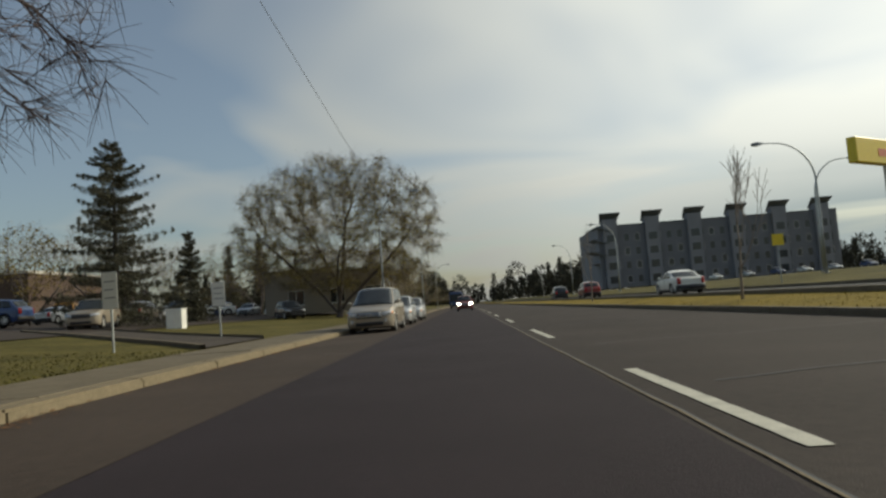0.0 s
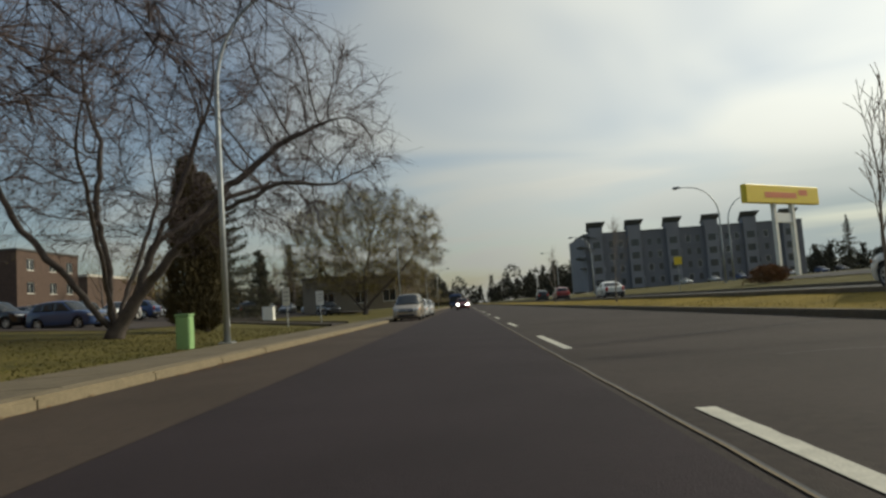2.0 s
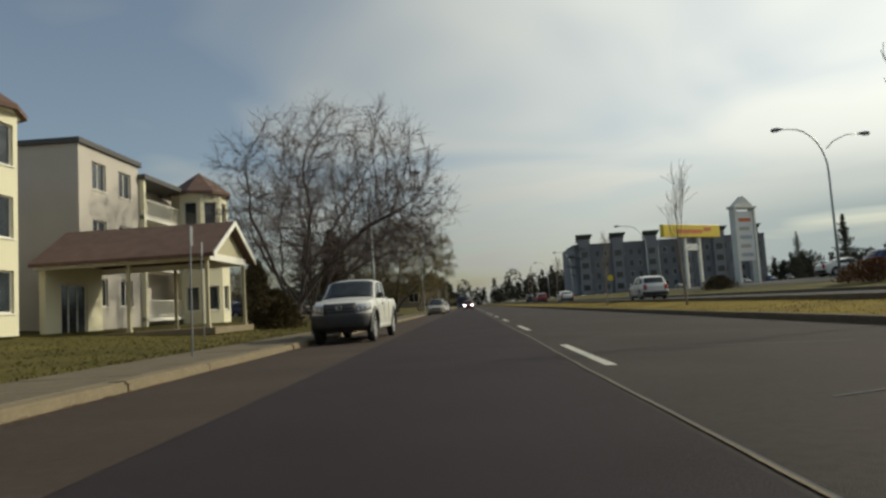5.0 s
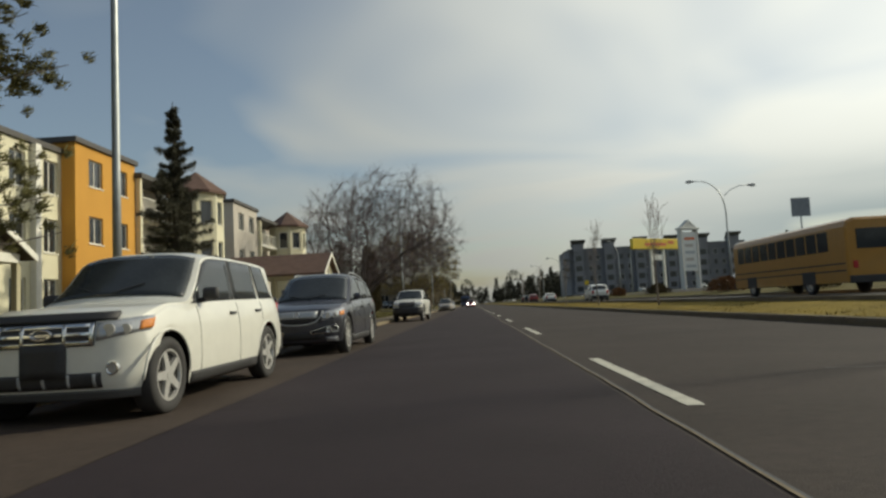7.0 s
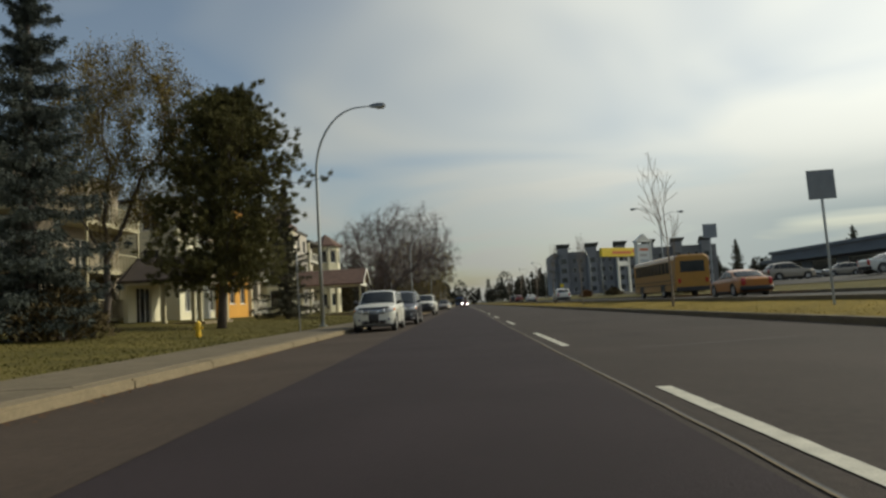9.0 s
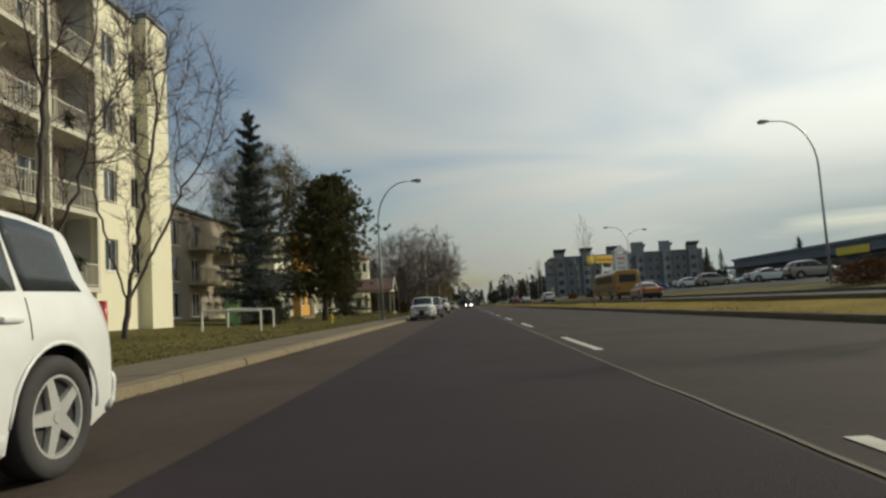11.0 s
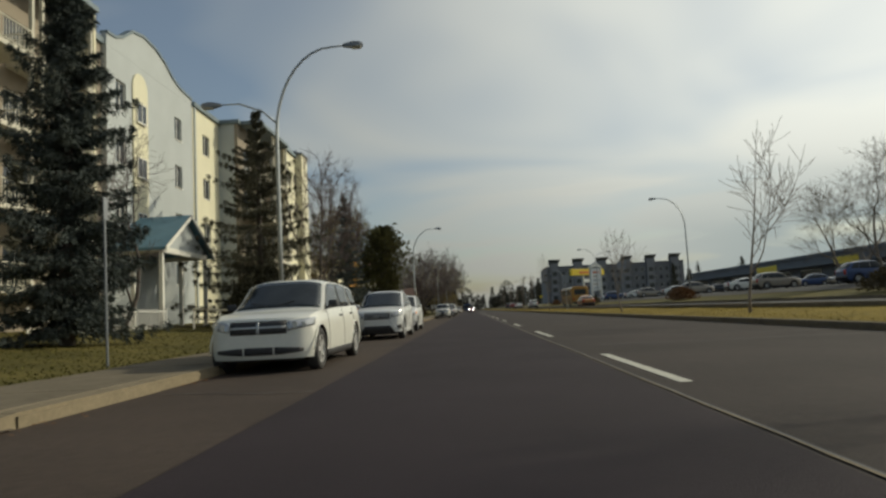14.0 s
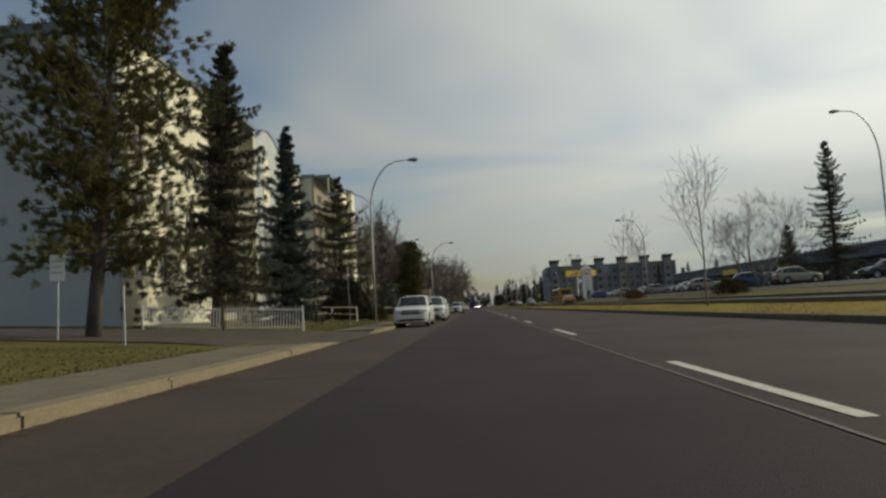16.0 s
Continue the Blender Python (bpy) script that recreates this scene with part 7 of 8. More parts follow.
for xo, ya, yb in ((0.2, -93.2, -84.06), (1.55, -84.05, -78.0), (-1.37, -98.19, -93.21), (-1.72, -122.99, -110.01), (-0.4, -135.5, -123.0)):
    part("roof_edge", box(WX - 2.195, WX + xo, ya, yb, ZR, ZR + 0.34, 0.02), M["roof_edge"], wh)
part("roof_deck", box(WX - 15, WX - 2.6, -134.5, -82, ZR + 0.35, ZR + 1.1), M["roof_grey"], wh)
# stepped gable over the grey bay, with tall arched lights
g0, g1, gp = -110.0, -98.2, -104.6
gpoly = [(0, 0), (11.8, 0), (11.8, 0.45), (9.8, 0.6), (8.6, 0.95), (7.4, 1.6), (6.0, 2.05), (4.4, 2.2), (3.0, 1.95), (1.8, 1.1), (0.9, 0.75), (0, 0.7)]
part("gable_parapet", prism(gpoly, 0.3), M["stucco_grey"], wh, "", face_east(WX - 1.595, g0, ZR + 0.002))
for (a, za), (b, zb) in zip(gpoly[2:], gpoly[3:]):
    d = Vector((b - a, 0, zb - za))
    m4 = Matrix.Translation((a, 0, za + 0.05)) @ Matrix.Rotation(-math.atan2(d.z, d.x), 4, "Y")
    part("gable_coping", box(0, d.length, -0.08, 0.38, -0.06, 0.10), M["roof_edge"], wh, "", face_east(WX - 1.595, g0, ZR + 0.002) @ m4)
n = 12
prof2 = [(-0.95, 0), (0.95, 0)] + [(0.95 * math.cos(math.pi * i / n), 9.8 + 0.95 * math.sin(math.pi * i / n)) for i in range(n + 1)]
part("arched_panel", prism(prof2, 0.07), M["stucco_cream"], wh, "cream arched panel with stacked windows", face_east(WX - 1.515, -106.2, 5.7))
for k in range(3):
    window(wh, face_east(WX - 1.425, -106.8, 6.5 + 3.4 * k), 1.2, 1.25, "trim_white", 1, 0, 0.0)
# balconies
for (ya, yb) in ((-92.6, -88.4), (-87.9, -84.2), (-122.6, -118.4), (-117.9, -113.8)):
    for k in range(4):
        balcony(wh, WX - (1.9 if ya < -100 else 0), ya, yb, FL[k], 1.7, 1.05, "balcony_beige")
    for yy in (ya + 0.1, yb - 0.1):
        for k in range(4):
            zt = FL[k + 1] - 0.221 if k < 3 else ZR - 0.001
            part("balcony_post", box(WX + 1.5 - (1.9 if ya < -100 else 0), WX + 1.66 - (1.9 if ya < -100 else 0), yy - 0.08, yy + 0.08, FL[k] + 0.001, zt), M["balcony_beige"], wh)
for ya, yb in ((-92.7, -84.1), (-122.7, -113.7)):
    part("balcony_roof", box(WX + (0.21 if ya > -100 else -1.71), WX + (1.9 if ya > -100 else 0.05), ya, yb, ZR, ZR + 0.3, 0.02), M["roof_edge"], wh)
# chimney
part("chimney_stack", box(WX + 0.3, WX + 2.0, -79.9, -77.5, 17.003, 17.25), M["stucco_cream"], wh)
ch = part("chimney", box(WX + 1.353, WX + 2.0, -79.9, -77.5, 0.6, 17.0), M["stucco_cream"], wh)
part("chimney_cap", box(WX + 0.2, WX + 2.12, -80.05, -77.35, 17.253, 17.45, 0.03), M["roof_grey"], ch)
part("chimney_flue", cyl((WX + 1.15, -78.6, 17.45), (WX + 1.15, -78.6, 17.95), 0.28, 0.28, 12), M["steel"], ch)
part("flue_hat", cyl((WX + 1.15, -78.6, 17.7), (WX + 1.15, -78.6, 17.85), 0.42, 0.30, 12), M["lamp_grey"], ch)
gable_porch("grey entrance porch with blue metal gable roof", -17.2, -20.6, -106.6, 6.2, 5.2, 7.4, "roof_blue", 0.75, "stucco_grey")

# far grey building with raised roof fins
fb = thing("far_apartment_building", "grey four-storey apartment building with slanted roof fins", "building")
FX0, FX1, FY = 39.5, 106.5, 194.0
fz0 = 2.0
wins = []
for i in range(22):
    for k in range(4):
        wins.append((1.2 + i * 3.0, 1.2 + 3.95 * k, 1.45, 2.1, 0))
part("wall", wall_mesh(FX1 - FX0, 17.5, [(u, u + w, v, v + h) for u, v, w, h, _ in wins]), M["grey_wall"], fb, "", face_south(FX0, FY, fz0))
for i, (u, v, w, h, _) in enumerate(wins):
    wo_ = part("window", box(u + 0.004, u + w - 0.004, 0.1, 0.16, v + 0.004, v + h - 0.004), M["trim_white"] if (i * 7) % 5 < 2 else M["grey_wall2"], fb, "", face_south(FX0, FY, fz0))
    part("pane", box(u + 0.1, u + w - 0.1, 0.09, 0.098, v + 0.1, v + h - 0.1), M["pane"], wo_)
part("end_wall", box(FX0 - 0.25, FX0 - 0.003, FY, FY + 30, fz0, fz0 + 17.5), M["grey_wall2"], fb)
part("end_wall", box(FX1 + 0.003, FX1 + 0.25, FY, FY + 18, fz0, fz0 + 17.5), M["grey_wall2"], fb)
part("back_wall", box(FX0, FX1, FY + 17.7, FY + 18, fz0, fz0 + 17.5), M["grey_wall"], fb)
part("roof", box(FX0 - 0.3, FX1 + 0.3, FY - 0.2, FY + 18, fz0 + 17.5, fz0 + 17.9), M["roof_grey"], fb)
for i in range(6):
    x = FX0 + 1.2 + i * 11.9
    part("bay", box(x + 0.1, x + 4.0, FY - 1.0, FY - 0.003, fz0, fz0 + 18.6), M["grey_wall2"], fb)
    for k in range(4):
        part("bay_window", box(x + 0.9, x + 3.2, FY - 1.03, FY - 1.003, fz0 + 1.2 + 3.95 * k, fz0 + 3.2 + 3.95 * k), M["pane"], fb)
    vs = [(x - 0.9, FY - 1.8, fz0 + 21.0), (x + 5.0, FY - 1.8, fz0 + 21.0), (x + 4.4, FY + 2.2, fz0 + 18.6), (x - 0.3, FY + 2.2, fz0 + 18.6)]
    vs += [(a, b, c + 0.25) for a, b, c in vs]
    raw("roof_fin", vs, [(0, 1, 2, 3), (7, 6, 5, 4), (0, 4, 5, 1), (1, 5, 6, 2), (2, 6, 7, 3), (3, 7, 4, 0)], M["roof_grey"], fb)
    part("fin_wall", box(x, x + 4.2, FY - 0.8, FY + 2.0, fz0 + 17.91, fz0 + 19.6), M["grey_wall2"], fb)

for k in range(3):
    z = fz0 + 9.2 + 3.4 * k
    x = FX0 - 2.6 + 0.9 * k
    vs = [(x, FY - 1.5, z + 1.3), (x, FY + 7.0, z + 1.3), (x + 4.2, FY + 7.0, z), (x + 4.2, FY - 1.5, z)]
    vs += [(a, b, c + 0.3) for a, b, c in vs]
    raw("end_fin", vs, [(3, 2, 1, 0), (4, 5, 6, 7), (0, 1, 5, 4), (1, 2, 6, 5), (2, 3, 7, 6), (3, 0, 4, 7)], M["roof_grey"], fb)
    part("end_balcony", box(FX0 - 2.2, FX0 - 0.26, FY - 1.2, FY + 6.0, z - 2.1, z - 1.8), M["grey_wall2"], fb)

# shops beyond the car park
ml = thing("shopping_building", "long low dark shopping building with flat roof", "building")
MX, MY0, MY1 = 62.0, -190.0, 45.0
mz = gz(62)
part("wall", wall_mesh(MY1 - MY0, 5.2, [(4 + i * 11.5, 12 + i * 11.5, 0.2, 3.0) for i in range(20)]), M["mall_wall"], ml, "", Matrix(((0, 1, 0, MX), (-1, 0, 0, MY1), (0, 0, 1, mz), (0, 0, 0, 1))))
for i in range(20):
    sw = part("shop_window", box(0.02, 7.98, 0.1, 0.16, 0.22, 2.98), M["pane"], ml, "", Matrix(((0, 1, 0, MX), (-1, 0, 0, MY1 - 4 - i * 11.5), (0, 0, 1, mz), (0, 0, 0, 1))))
part("canopy", box(MX - 2.2, MX - 0.003, MY0, MY1, mz + 3.4, mz + 4.0), M["roof_grey"], ml)
part("roof", box(MX - 0.4, MX + 26, MY0 - 0.3, MY1 + 0.3, mz + 5.2, mz + 5.7), M["roof_grey"], ml)
part("end_wall", box(MX + 0.26, MX + 25, MY1 - 0.3, MY1, mz, mz + 5.2), M["mall_wall"], ml)
part("far_wall", box(MX + 0.26, MX + 25, MY0, MY0 + 0.3, mz, mz + 5.2), M["mall_wall"], ml)
for y, w in ((-12, 9), (-40, 7), (-96, 8)):
    part("fascia_sign", box(MX - 2.32, MX - 2.203, y, y + w, mz + 3.2, mz + 4.4, 0.02), M["sign_yellow"], ml, "yellow fascia sign")

# low hall behind the willow
hall = thing("low_hall", "low brown-beige hall with dark flat roof behind the willow", "building")
block(hall, -14.5, 74, 92, 1.0, 5.6, 7.2, "stucco_brown", storeys((2, 5.5), 1.6, 1.6, 1.0, 3, 1), storeys((2.5, 7, 11), 1.8, 1.6, 1.0, 3, 1), seed=21)
bk = thing("brick_hall", "dark brick block behind the car park", "building")
block(bk, -57, 67, 81, 2.0, 11.9, 14, "brick_dark", storeys((2, 7, 11), 1.6, 1.5, 1.2, 3.1, 3), storeys((2.5, 8), 2, 1.6, 1.2, 3.1, 3), seed=22)
bw = thing("brick_hall", "long dark brick hall with a pale roof edge", "building")
part("wall", box(-86, -73, 112, 141, 2.0, 11.4, 0.02), M["brick_dark"], bw)
part("roof_edge", box(-86.2, -72.8, 111.8, 141.2, 11.404, 11.9, 0.02), M["stucco_beige"], bw, "pale roof edge")


# ---- street furniture ----
def street_lamp(x, y, height, reach, z0, label, back=0.0, group="street lamps"):
    """A tapered steel pole that bends over the road, with a cobra head; reach is along x."""
    t = thing("street_lamp", label, "street lamp", pose(x, y, z0), group)
    s = 1 if reach > 0 else -1
    r = abs(reach)
    pts = [(0, 0, 0), (0, 0, height * 0.35), (0, 0, height * 0.70)]
    n = 9
    zb = height * 0.70
    for i in range(1, n + 1):
        a = math.pi / 2 * i / n
        pts.append((s * r * 0.82 * (1 - math.cos(a)), 0, zb + (height - zb) * math.sin(a)))
    pts.append((s * r, 0, height + 0.03))
    rad = [0.105, 0.09, 0.075] + [0.07 - 0.03 * i / n for i in range(1, n + 1)] + [0.035]
    v, f = tube(pts, rad, 12)
    raw("pole", v, f, M["steel"], t, smooth=True)
    part("base_plate", box(-0.22, 0.22, -0.22, 0.22, -0.02, 0.05, 0.01), M["steel"], t)
    part("footing", cyl((0, 0, -0.2), (0, 0, 0.012), 0.36, 0.36, 18), M["concrete"], t)
    for k in range(4):
        a = math.pi / 4 + k * math.pi / 2
        part("bolt", cyl((0.2 * math.cos(a), 0.2 * math.sin(a), 0.05), (0.2 * math.cos(a), 0.2 * math.sin(a), 0.10), 0.02, 0.02, 6), M["steel"], t)
    part("hand_hole_cover", box(0.07, 0.10, -0.05, 0.05, 0.5, 0.75, 0.01), M["steel"], t)

    def head(px_, pz_, sg):
        polys = []
        for u, w, h0, h1 in ((0.0, 0.06, -0.05, 0.05), (0.18, 0.11, -0.08, 0.09), (0.45, 0.17, -0.10, 0.13), (0.75, 0.16, -0.10, 0.11), (0.88, 0.08, -0.06, 0.05)):
            polys.append([(px_ + sg * u, -w, pz_ + h0), (px_ + sg * u, w, pz_ + h0), (px_ + sg * u, w * 0.75, pz_ + h1), (px_ + sg * u, -w * 0.75, pz_ + h1)])
        hd = part("lamp_head", loft(polys), M["lamp_grey"], t)
        part("lens", box(px_ + sg * 0.38, px_ + sg * 0.80, -0.13, 0.13, pz_ - 0.16, pz_ - 0.095, 0.03), M["lamp_lens"], hd)

    head(s * r, height + 0.03, s)
    if back:
        zz = height * back
        v, f = tube([(0, 0, zz - 0.5), (-s * 0.6, 0, zz + 0.05), (-s * 1.6, 0, zz + 0.45), (-s * 2.4, 0, zz + 0.45)], [0.045, 0.04, 0.035, 0.03], 8)
        raw("side_arm", v, f, M["steel"], t, smooth=True)
        head(-s * 2.4, zz + 0.45, -s)
    return t


street_lamp(-7.05, 2.1, 11.3, 3.2, 0.16, "galvanised street lamp bending over the road")
street_lamp(-7.4, -57.0, 11.6, 3.0, 0.16, "galvanised street lamp bending over the road")
street_lamp(-8.2, -118.0, 12.4, 3.0, 0.16, "galvanised street lamp with a second arm over the lawn", back=0.78)
for yy in (62.0, 122.0, 182.0):
    street_lamp(-7.2, yy, 11.4, 3.0, 0.16, "galvanised street lamp further down the road")
for x, y, h in ((27.0, 51.0, 10.0), (31.0, 59.0, 9.6)):
    street_lamp(x, y, h, -3.6 if x < 30 else 3.0, gz(x), "galvanised street lamp by the far carriageway", back=0.0)
street_lamp(27.3, 0.0, 11.2, -3.0, gz(28), "galvanised two-armed street lamp by the car park", back=0.90)
street_lamp(26.0, -64.5, 11.9, -3.2, gz(26), "galvanised street lamp by the car park")
street_lamp(35.0, -110.8, 14.6, -3.0, gz(35), "galvanised street lamp by the car park")
street_lamp(24.0, 150.0, 11.0, -3.0, gz(24), "galvanised street lamp by the far carriageway")
street_lamp(24.0, 105.0, 10.5, -3.0, gz(24), "galvanised street lamp by the far carriageway")


def pole_sign(name, label, x, y, h, z0, w=0.45, sh=0.6, face="sign_white", bars=3, along="y", thick=0.035, top=None, cat="sign"):
    t = thing(name, label, cat, pose(x, y, z0, 0, random.uniform(-1.2, 1.2), 0))
    part("post", cyl((0, 0, -0.15), (0, 0, h), thick, thick, 8), M["steel"] if thick > 0.03 else M["lamp_grey"], t)
    if w:
        zt = top or h
        if along == "x":
            p = part("panel", box(-w / 2, w / 2, -thick - 0.012, -thick, zt - sh, zt, 0.004), M[face], t)
            for k in range(bars):
                z = zt - sh * (0.25 + 0.22 * k)
                part("print", box(-w * 0.36, w * (0.36 - 0.1 * (k % 2)), -thick - 0.016, -thick - 0.0125, z - 0.018, z + 0.012), M["lamp_grey"], p)
        else:
            p = part("panel", box(thick, thick + 0.012, -w / 2, w / 2, zt - sh, zt, 0.004), M[face], t)
    return t


random.seed(31)
pole_sign("parking_sign", "white parking sign board on a steel post by the lawn", -9.3, 18.0, 2.15, gz(-9.3), 0.42, 1.0, bars=3, along="x")
pole_sign("parking_sign", "white parking sign board on a steel post by the lawn", -9.0, 25.2, 2.1, gz(-9.0), 0.5, 0.9, bars=3, along="x")
pole_sign("sign_post", "slim steel sign post seen edge-on beside the pavement", -9.0, -27.2, 3.4, gz(-9.0), 0.16, 0.45, along="y", thick=0.024, face="lamp_grey")
pole_sign("sign_post", "slim steel sign post beside the pavement", -6.0, -35.5, 2.9, 0.16, 0.16, 0.45, along="y", thick=0.024, face="lamp_grey")
pole_sign("sign_post", "slim steel sign post beside the pavement", -6.7, -64.8, 3.2, 0.16, 0.16, 0.45, along="y", thick=0.024, face="lamp_grey")
pole_sign("sign_post", "slim steel sign post beside the pavement", -7.3, -133.5, 3.3, 0.16, 0.16, 0.45, along="y", thick=0.024, face="lamp_grey")
pole_sign("sign_post", "short steel sign post in the grass by the driveway", -10.6, -150.9, 1.7, gz(-10.6), 0.0, 0.0)
pole_sign("parking_sign", "white sign with dark print on a low post", -13.9, -148.8, 2.75, gz(-13.9), 0.5, 0.85, bars=3, along="x")
pole_sign("road_sign", "dark square road sign on a tall post in the median", 10.0, -74.0, 3.7, 0.3, 0.75, 0.8, face="dark_panel", bars=0, along="x")
pole_sign("road_sign", "dark square road sign on a tall post by the car park", 30.5, -9.0, 7.6, gz(30.5), 1.7, 1.7, face="dark_panel", bars=0, along="x", thick=0.07)
pole_sign("warning_sign", "small yellow warning sign by the far carriageway", 19.5, 42.0, 3.0, gz(19.5), 0.7, 0.7, face="sign_yellow", bars=0, along="x")

# utility boxes, hydrant, litter
gb = thing("utility_box", "pale green utility cabinet standing in the grass", "utility box", pose(-7.4, -0.2, gz(-7.4)))
part("cabinet", box(-0.19, 0.19, -0.18, 0.18, -0.05, 0.88, 0.03), M["green_box"], gb)
part("lid", box(-0.21, 0.21, -0.20, 0.20, 0.89, 0.95, 0.02), M["green_box"], gb)
part("door", box(-0.15, 0.15, -0.192, -0.181, 0.10, 0.80, 0.004), M["green_box"], gb)
part("hinge_side", box(0.191, 0.20, -0.14, 0.14, 0.10, 0.80, 0.004), M["green_box"], gb)
wbx = thing("utility_box", "white utility cabinet on the lawn", "utility box", pose(-16.0, 37.6, gz(-16)))
part("cabinet", box(-0.45, 0.45, -0.35, 0.35, -0.05, 1.0, 0.03), M["white_paint"], wbx)
part("lid", box(-0.48, 0.48, -0.38, 0.38, 1.01, 1.09, 0.02), M["white_paint"], wbx)
gb2 = thing("utility_box", "green utility cabinet behind a white rail", "utility box", pose(-14.6, -73.0, gz(-14.6)))
part("cabinet", box(-0.4, 0.4, -0.4, 0.4, -0.05, 1.4, 0.04), M["green_box"], gb2)
part("lid", box(-0.43, 0.43, -0.43, 0.43, 1.41, 1.5, 0.02), M["green_box"], gb2)

hy = thing("fire_hydrant", "yellow fire hydrant standing in the grass", "hydrant", pose(-9.5, -68.4, gz(-9.5)) @ Matrix.Diagonal((0.85, 0.85, 0.72, 1)))
part("barrel", cyl((0, 0, -0.1), (0, 0, 0.62), 0.115, 0.105, 14), M["hydrant"], hy)
part("bonnet", lathe([(0.13, 0.0), (0.135, 0.03), (0.11, 0.10), (0.05, 0.15), (0.03, 0.2)], 14), M["hydrant"], hy, "", pose(0, 0, 0.62, 0, -90, 0))
part("flange", cyl((0, 0, 0.06), (0, 0, 0.10), 0.16, 0.16, 14), M["hydrant"], hy)
for a in (0, 90, 180):
    part("nozzle_cap", cyl((0.10 * math.cos(radians(a)), 0.10 * math.sin(radians(a)), 0.45), (0.20 * math.cos(radians(a)), 0.20 * math.sin(radians(a)), 0.45), 0.055, 0.05, 10), M["hydrant"], hy)

# white rail loops and fences
def pipe_rail(label, pts, h, z_of, cat="railing", spacing=None, two=False, m="white_paint"):
    t = thing("railing", label, cat)
    for a, b in zip(pts, pts[1:]):
        za, zb = z_of(a), z_of(b)
        part("top_rail", cyl((a[0], a[1], za + h), (b[0], b[1], zb + h), 0.045, 0.045, 10), M[m], t)
        if two:
            part("mid_rail", cyl((a[0], a[1], za + h * 0.5), (b[0], b[1], zb + h * 0.5), 0.03, 0.03, 8), M[m], t)
    for p in pts:
        part("post", cyl((p[0], p[1], z_of(p) - 0.15), (p[0], p[1], z_of(p) + h), 0.05, 0.05, 10), M[m], t)
    return t


pipe_rail("white painted pipe rail guarding the lawn", [(-11.0, -77.0), (-13.4, -77.4)], 1.0, lambda p: gz(p[0]))
pipe_rail("white painted pipe rail guarding the lawn", [(-9.9, -82.9), (-12.6, -83.1)], 0.95, lambda p: gz(p[0]))
pipe_rail("pale handrail of the entrance ramp", [(-9.5, -118.8), (-12.5, -113.6), (-15.2, -110.2), (-16.4, -107.2)], 1.05, lambda p: gz(p[0]), two=True, m="trim_white")


def picket_fence(label, pts, h, group=""):
    t = thing("picket_fence", label, "fence", group=group)
    for a, b in zip(pts, pts[1:]):
        A, B = Vector((a[0], a[1], gz(a[0]))), Vector((b[0], b[1], gz(b[0])))
        d = B - A
        ang = math.atan2(d.y, d.x)
        ln = math.hypot(d.x, d.y)
        pitch = math.atan2(d.z, ln)
        m = Matrix.Translation(A) @ Matrix.Rotation(ang, 4, "Z") @ Matrix.Rotation(-pitch, 4, "Y")
        for z in (0.14, h - 0.14):
            part("rail", box(0, d.length, -0.018, 0.018, z, z + 0.04), M["white_paint"], t, "", m)
        n = int(d.length / 0.145)
        src = None
        for i in range(n):
            mm = m @ Matrix.Translation((0.07 + (d.length - 0.1) * i / n, 0, 0))
            if src is None:
                src = part("picket", box(-0.012, 0.012, -0.012, 0.012, 0.06, h), M["white_paint"], t, "", mm)
            else:
                share("picket", src, t, mm)
        for q in (A, B):
            part("post", box(q.x - 0.035, q.x + 0.035, q.y - 0.035, q.y + 0.035, q.z - 0.15, q.z + h + 0.06, 0.008), M["white_paint"], t)
    return t


picket_fence("white metal picket fence beside the driveway", [(-8.4, -139.3), (-12.2, -139.0), (-16.2, -138.6)], 1.08)
picket_fence("white metal fence in front of the ground-floor patios", [(-15.6, -112.6), (-15.6, -117.0), (-15.6, -123.4)], 1.05)

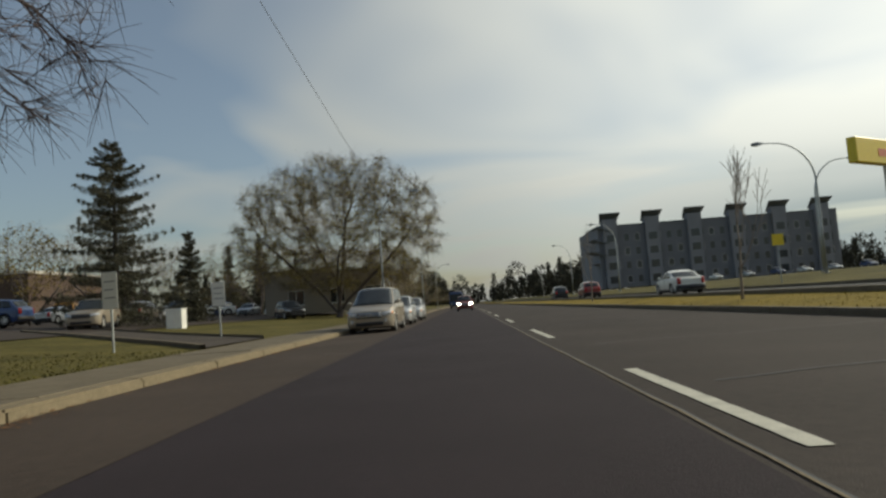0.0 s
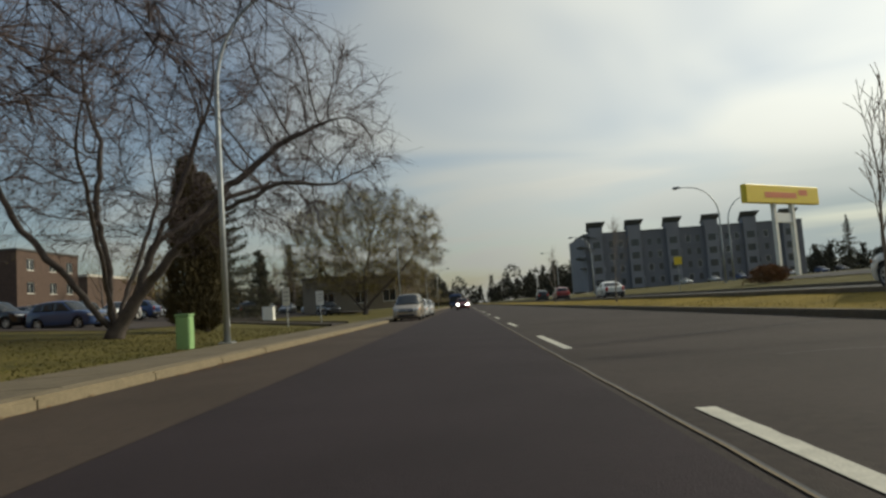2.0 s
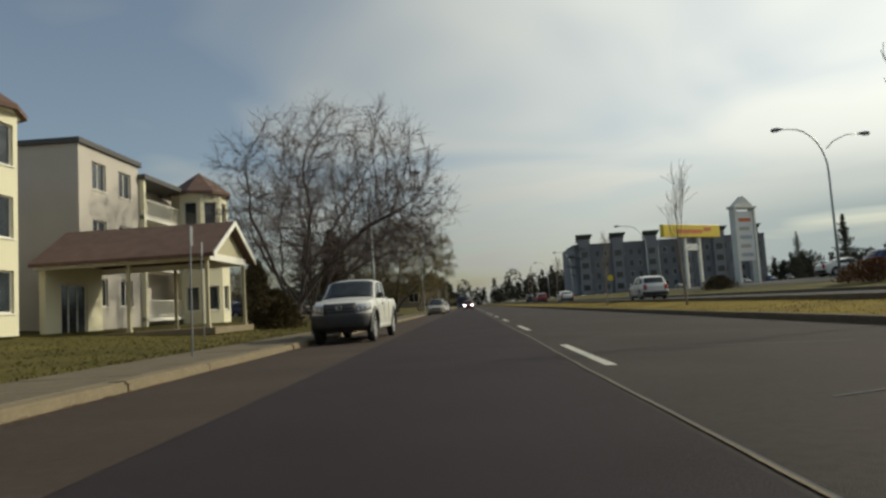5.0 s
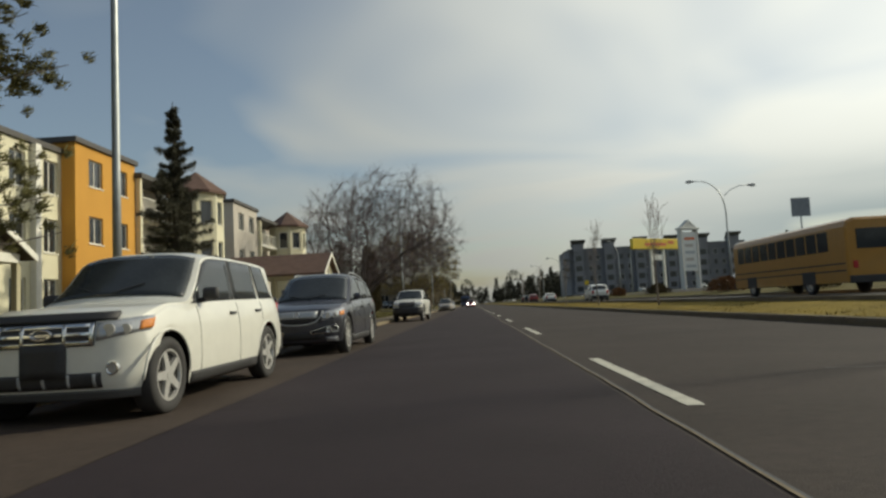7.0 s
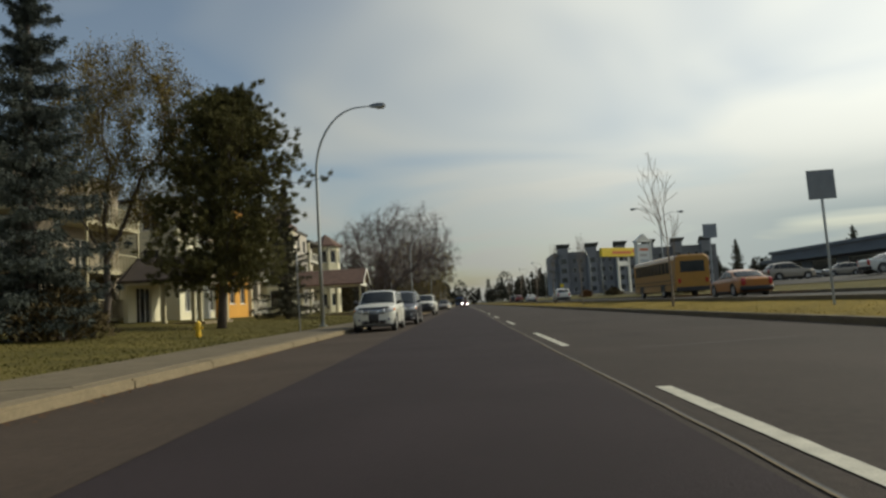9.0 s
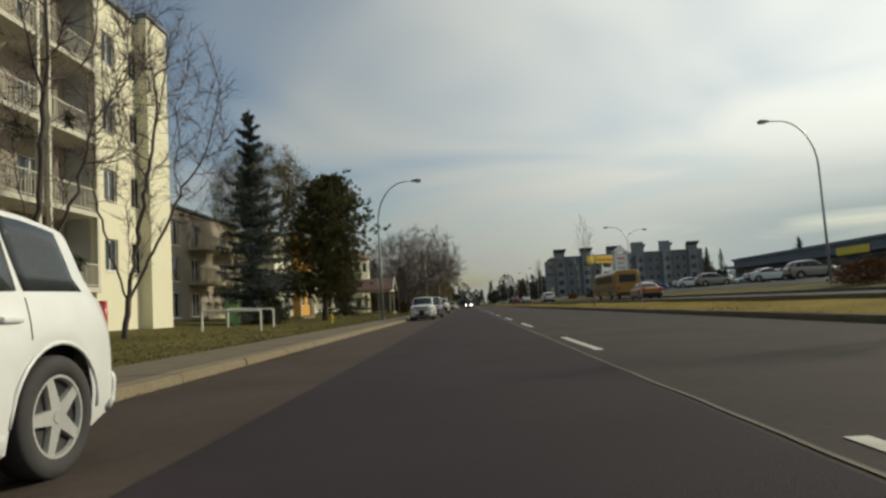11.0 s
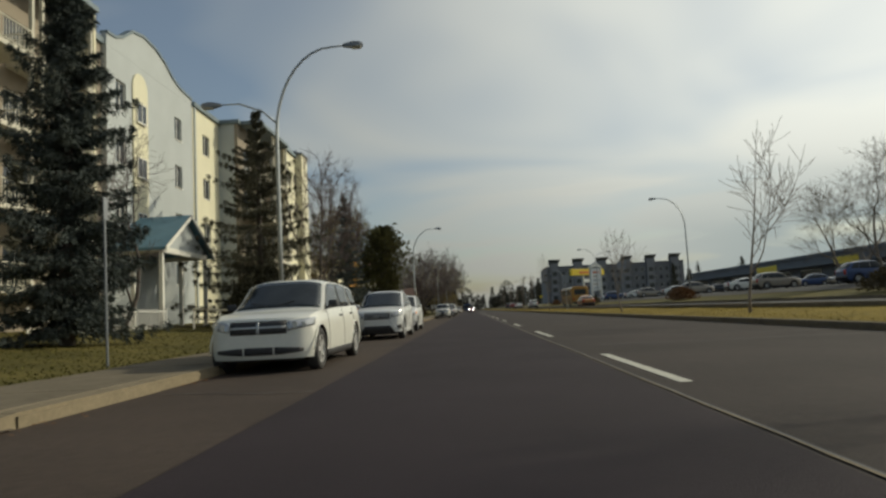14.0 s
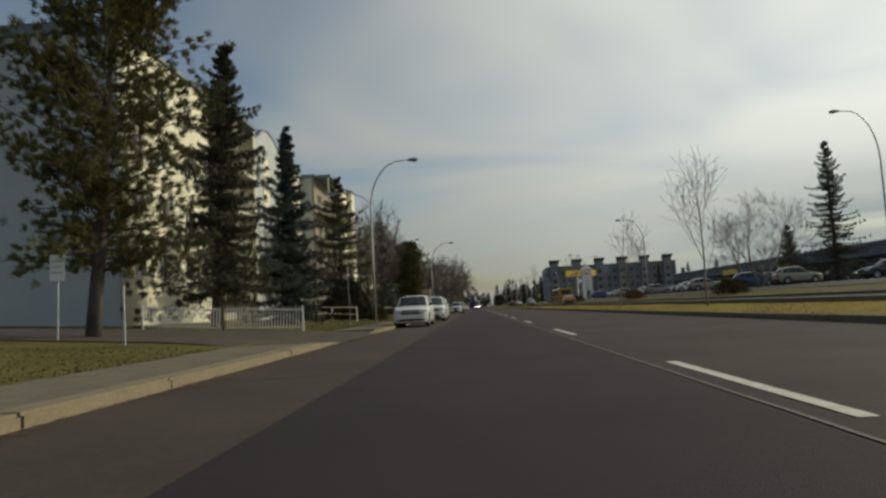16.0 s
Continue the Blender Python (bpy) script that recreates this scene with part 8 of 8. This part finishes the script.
# big signs by the car park
ys = thing("pylon_sign", "yellow oval-cornered shop sign on two white posts", "sign", pose(34.5, 53.2, gz(34), 0, 0, 33))
part("board", box(-6.4, 6.4, -0.35, 0.35, 7.6, 9.5, 0.07), M["sign_yellow"], ys)
part("emblem", box(-3.4, 2.2, -0.37, -0.352, 8.15, 8.75, 0.004), M["sign_red"], ys)
part("emblem", box(2.6, 4.2, -0.37, -0.352, 8.5, 9.1, 0.004), M["sign_red"], ys)
for s in (-1, 1):
    part("post", box(s * 1.6 - 0.22, s * 1.6 + 0.22, -0.2, 0.2, -0.3, 7.6), M["tower_wall"], ys)
part("cross_panel", box(-1.36, 1.36, -0.12, 0.12, 5.6, 6.6, 0.02), M["sign_white"], ys)

tw = thing("sign_tower", "pale tower-shaped shopping sign with small gable top", "sign", pose(32.2, 28.2, gz(31), 0, 0, 25))
for s in (-1, 1):
    part("leg", box(s * 1.42 - 0.17, s * 1.42 + 0.17, -0.4, 0.4, -0.3, 8.6, 0.03), M["tower_wall"], tw)
part("panel", box(-1.24, 1.24, -0.3, 0.3, 2.6, 8.3, 0.03), M["sign_white"], tw)
for k in range(5):
    part("print", box(-0.95, 0.9 - 0.3 * (k % 2), -0.32, -0.302, 3.1 + k * 1.0, 3.5 + k * 1.0, 0.004), M["stucco_beige"] if k % 2 else M["sign_red"] if k == 4 else M["stucco_grey"], tw)
part("cornice", box(-1.75, 1.75, -0.55, 0.55, 8.6, 8.9, 0.04), M["tower_wall"], tw)
part("gable", prism([(-1.5, 0), (1.5, 0), (0, 1.15)], 0.7), M["tower_wall"], tw, "", pose(0, -0.35, 8.9))

# overhead service wire across the road
sp = thing("service_wire", "thin overhead service wire sagging across the sky", "cable")
pts = []
for i in range(25):
    t = i / 24
    p = Vector((-11.0, 40, 20.3)).lerp(Vector((-9.0, 182, 11.8)), t)
    p.z -= 1.2 * math.sin(math.pi * t)
    pts.append(p)
v, f = tube(pts, [0.022] * 25, 5)
raw("wire", v, f, M["ink"], sp)
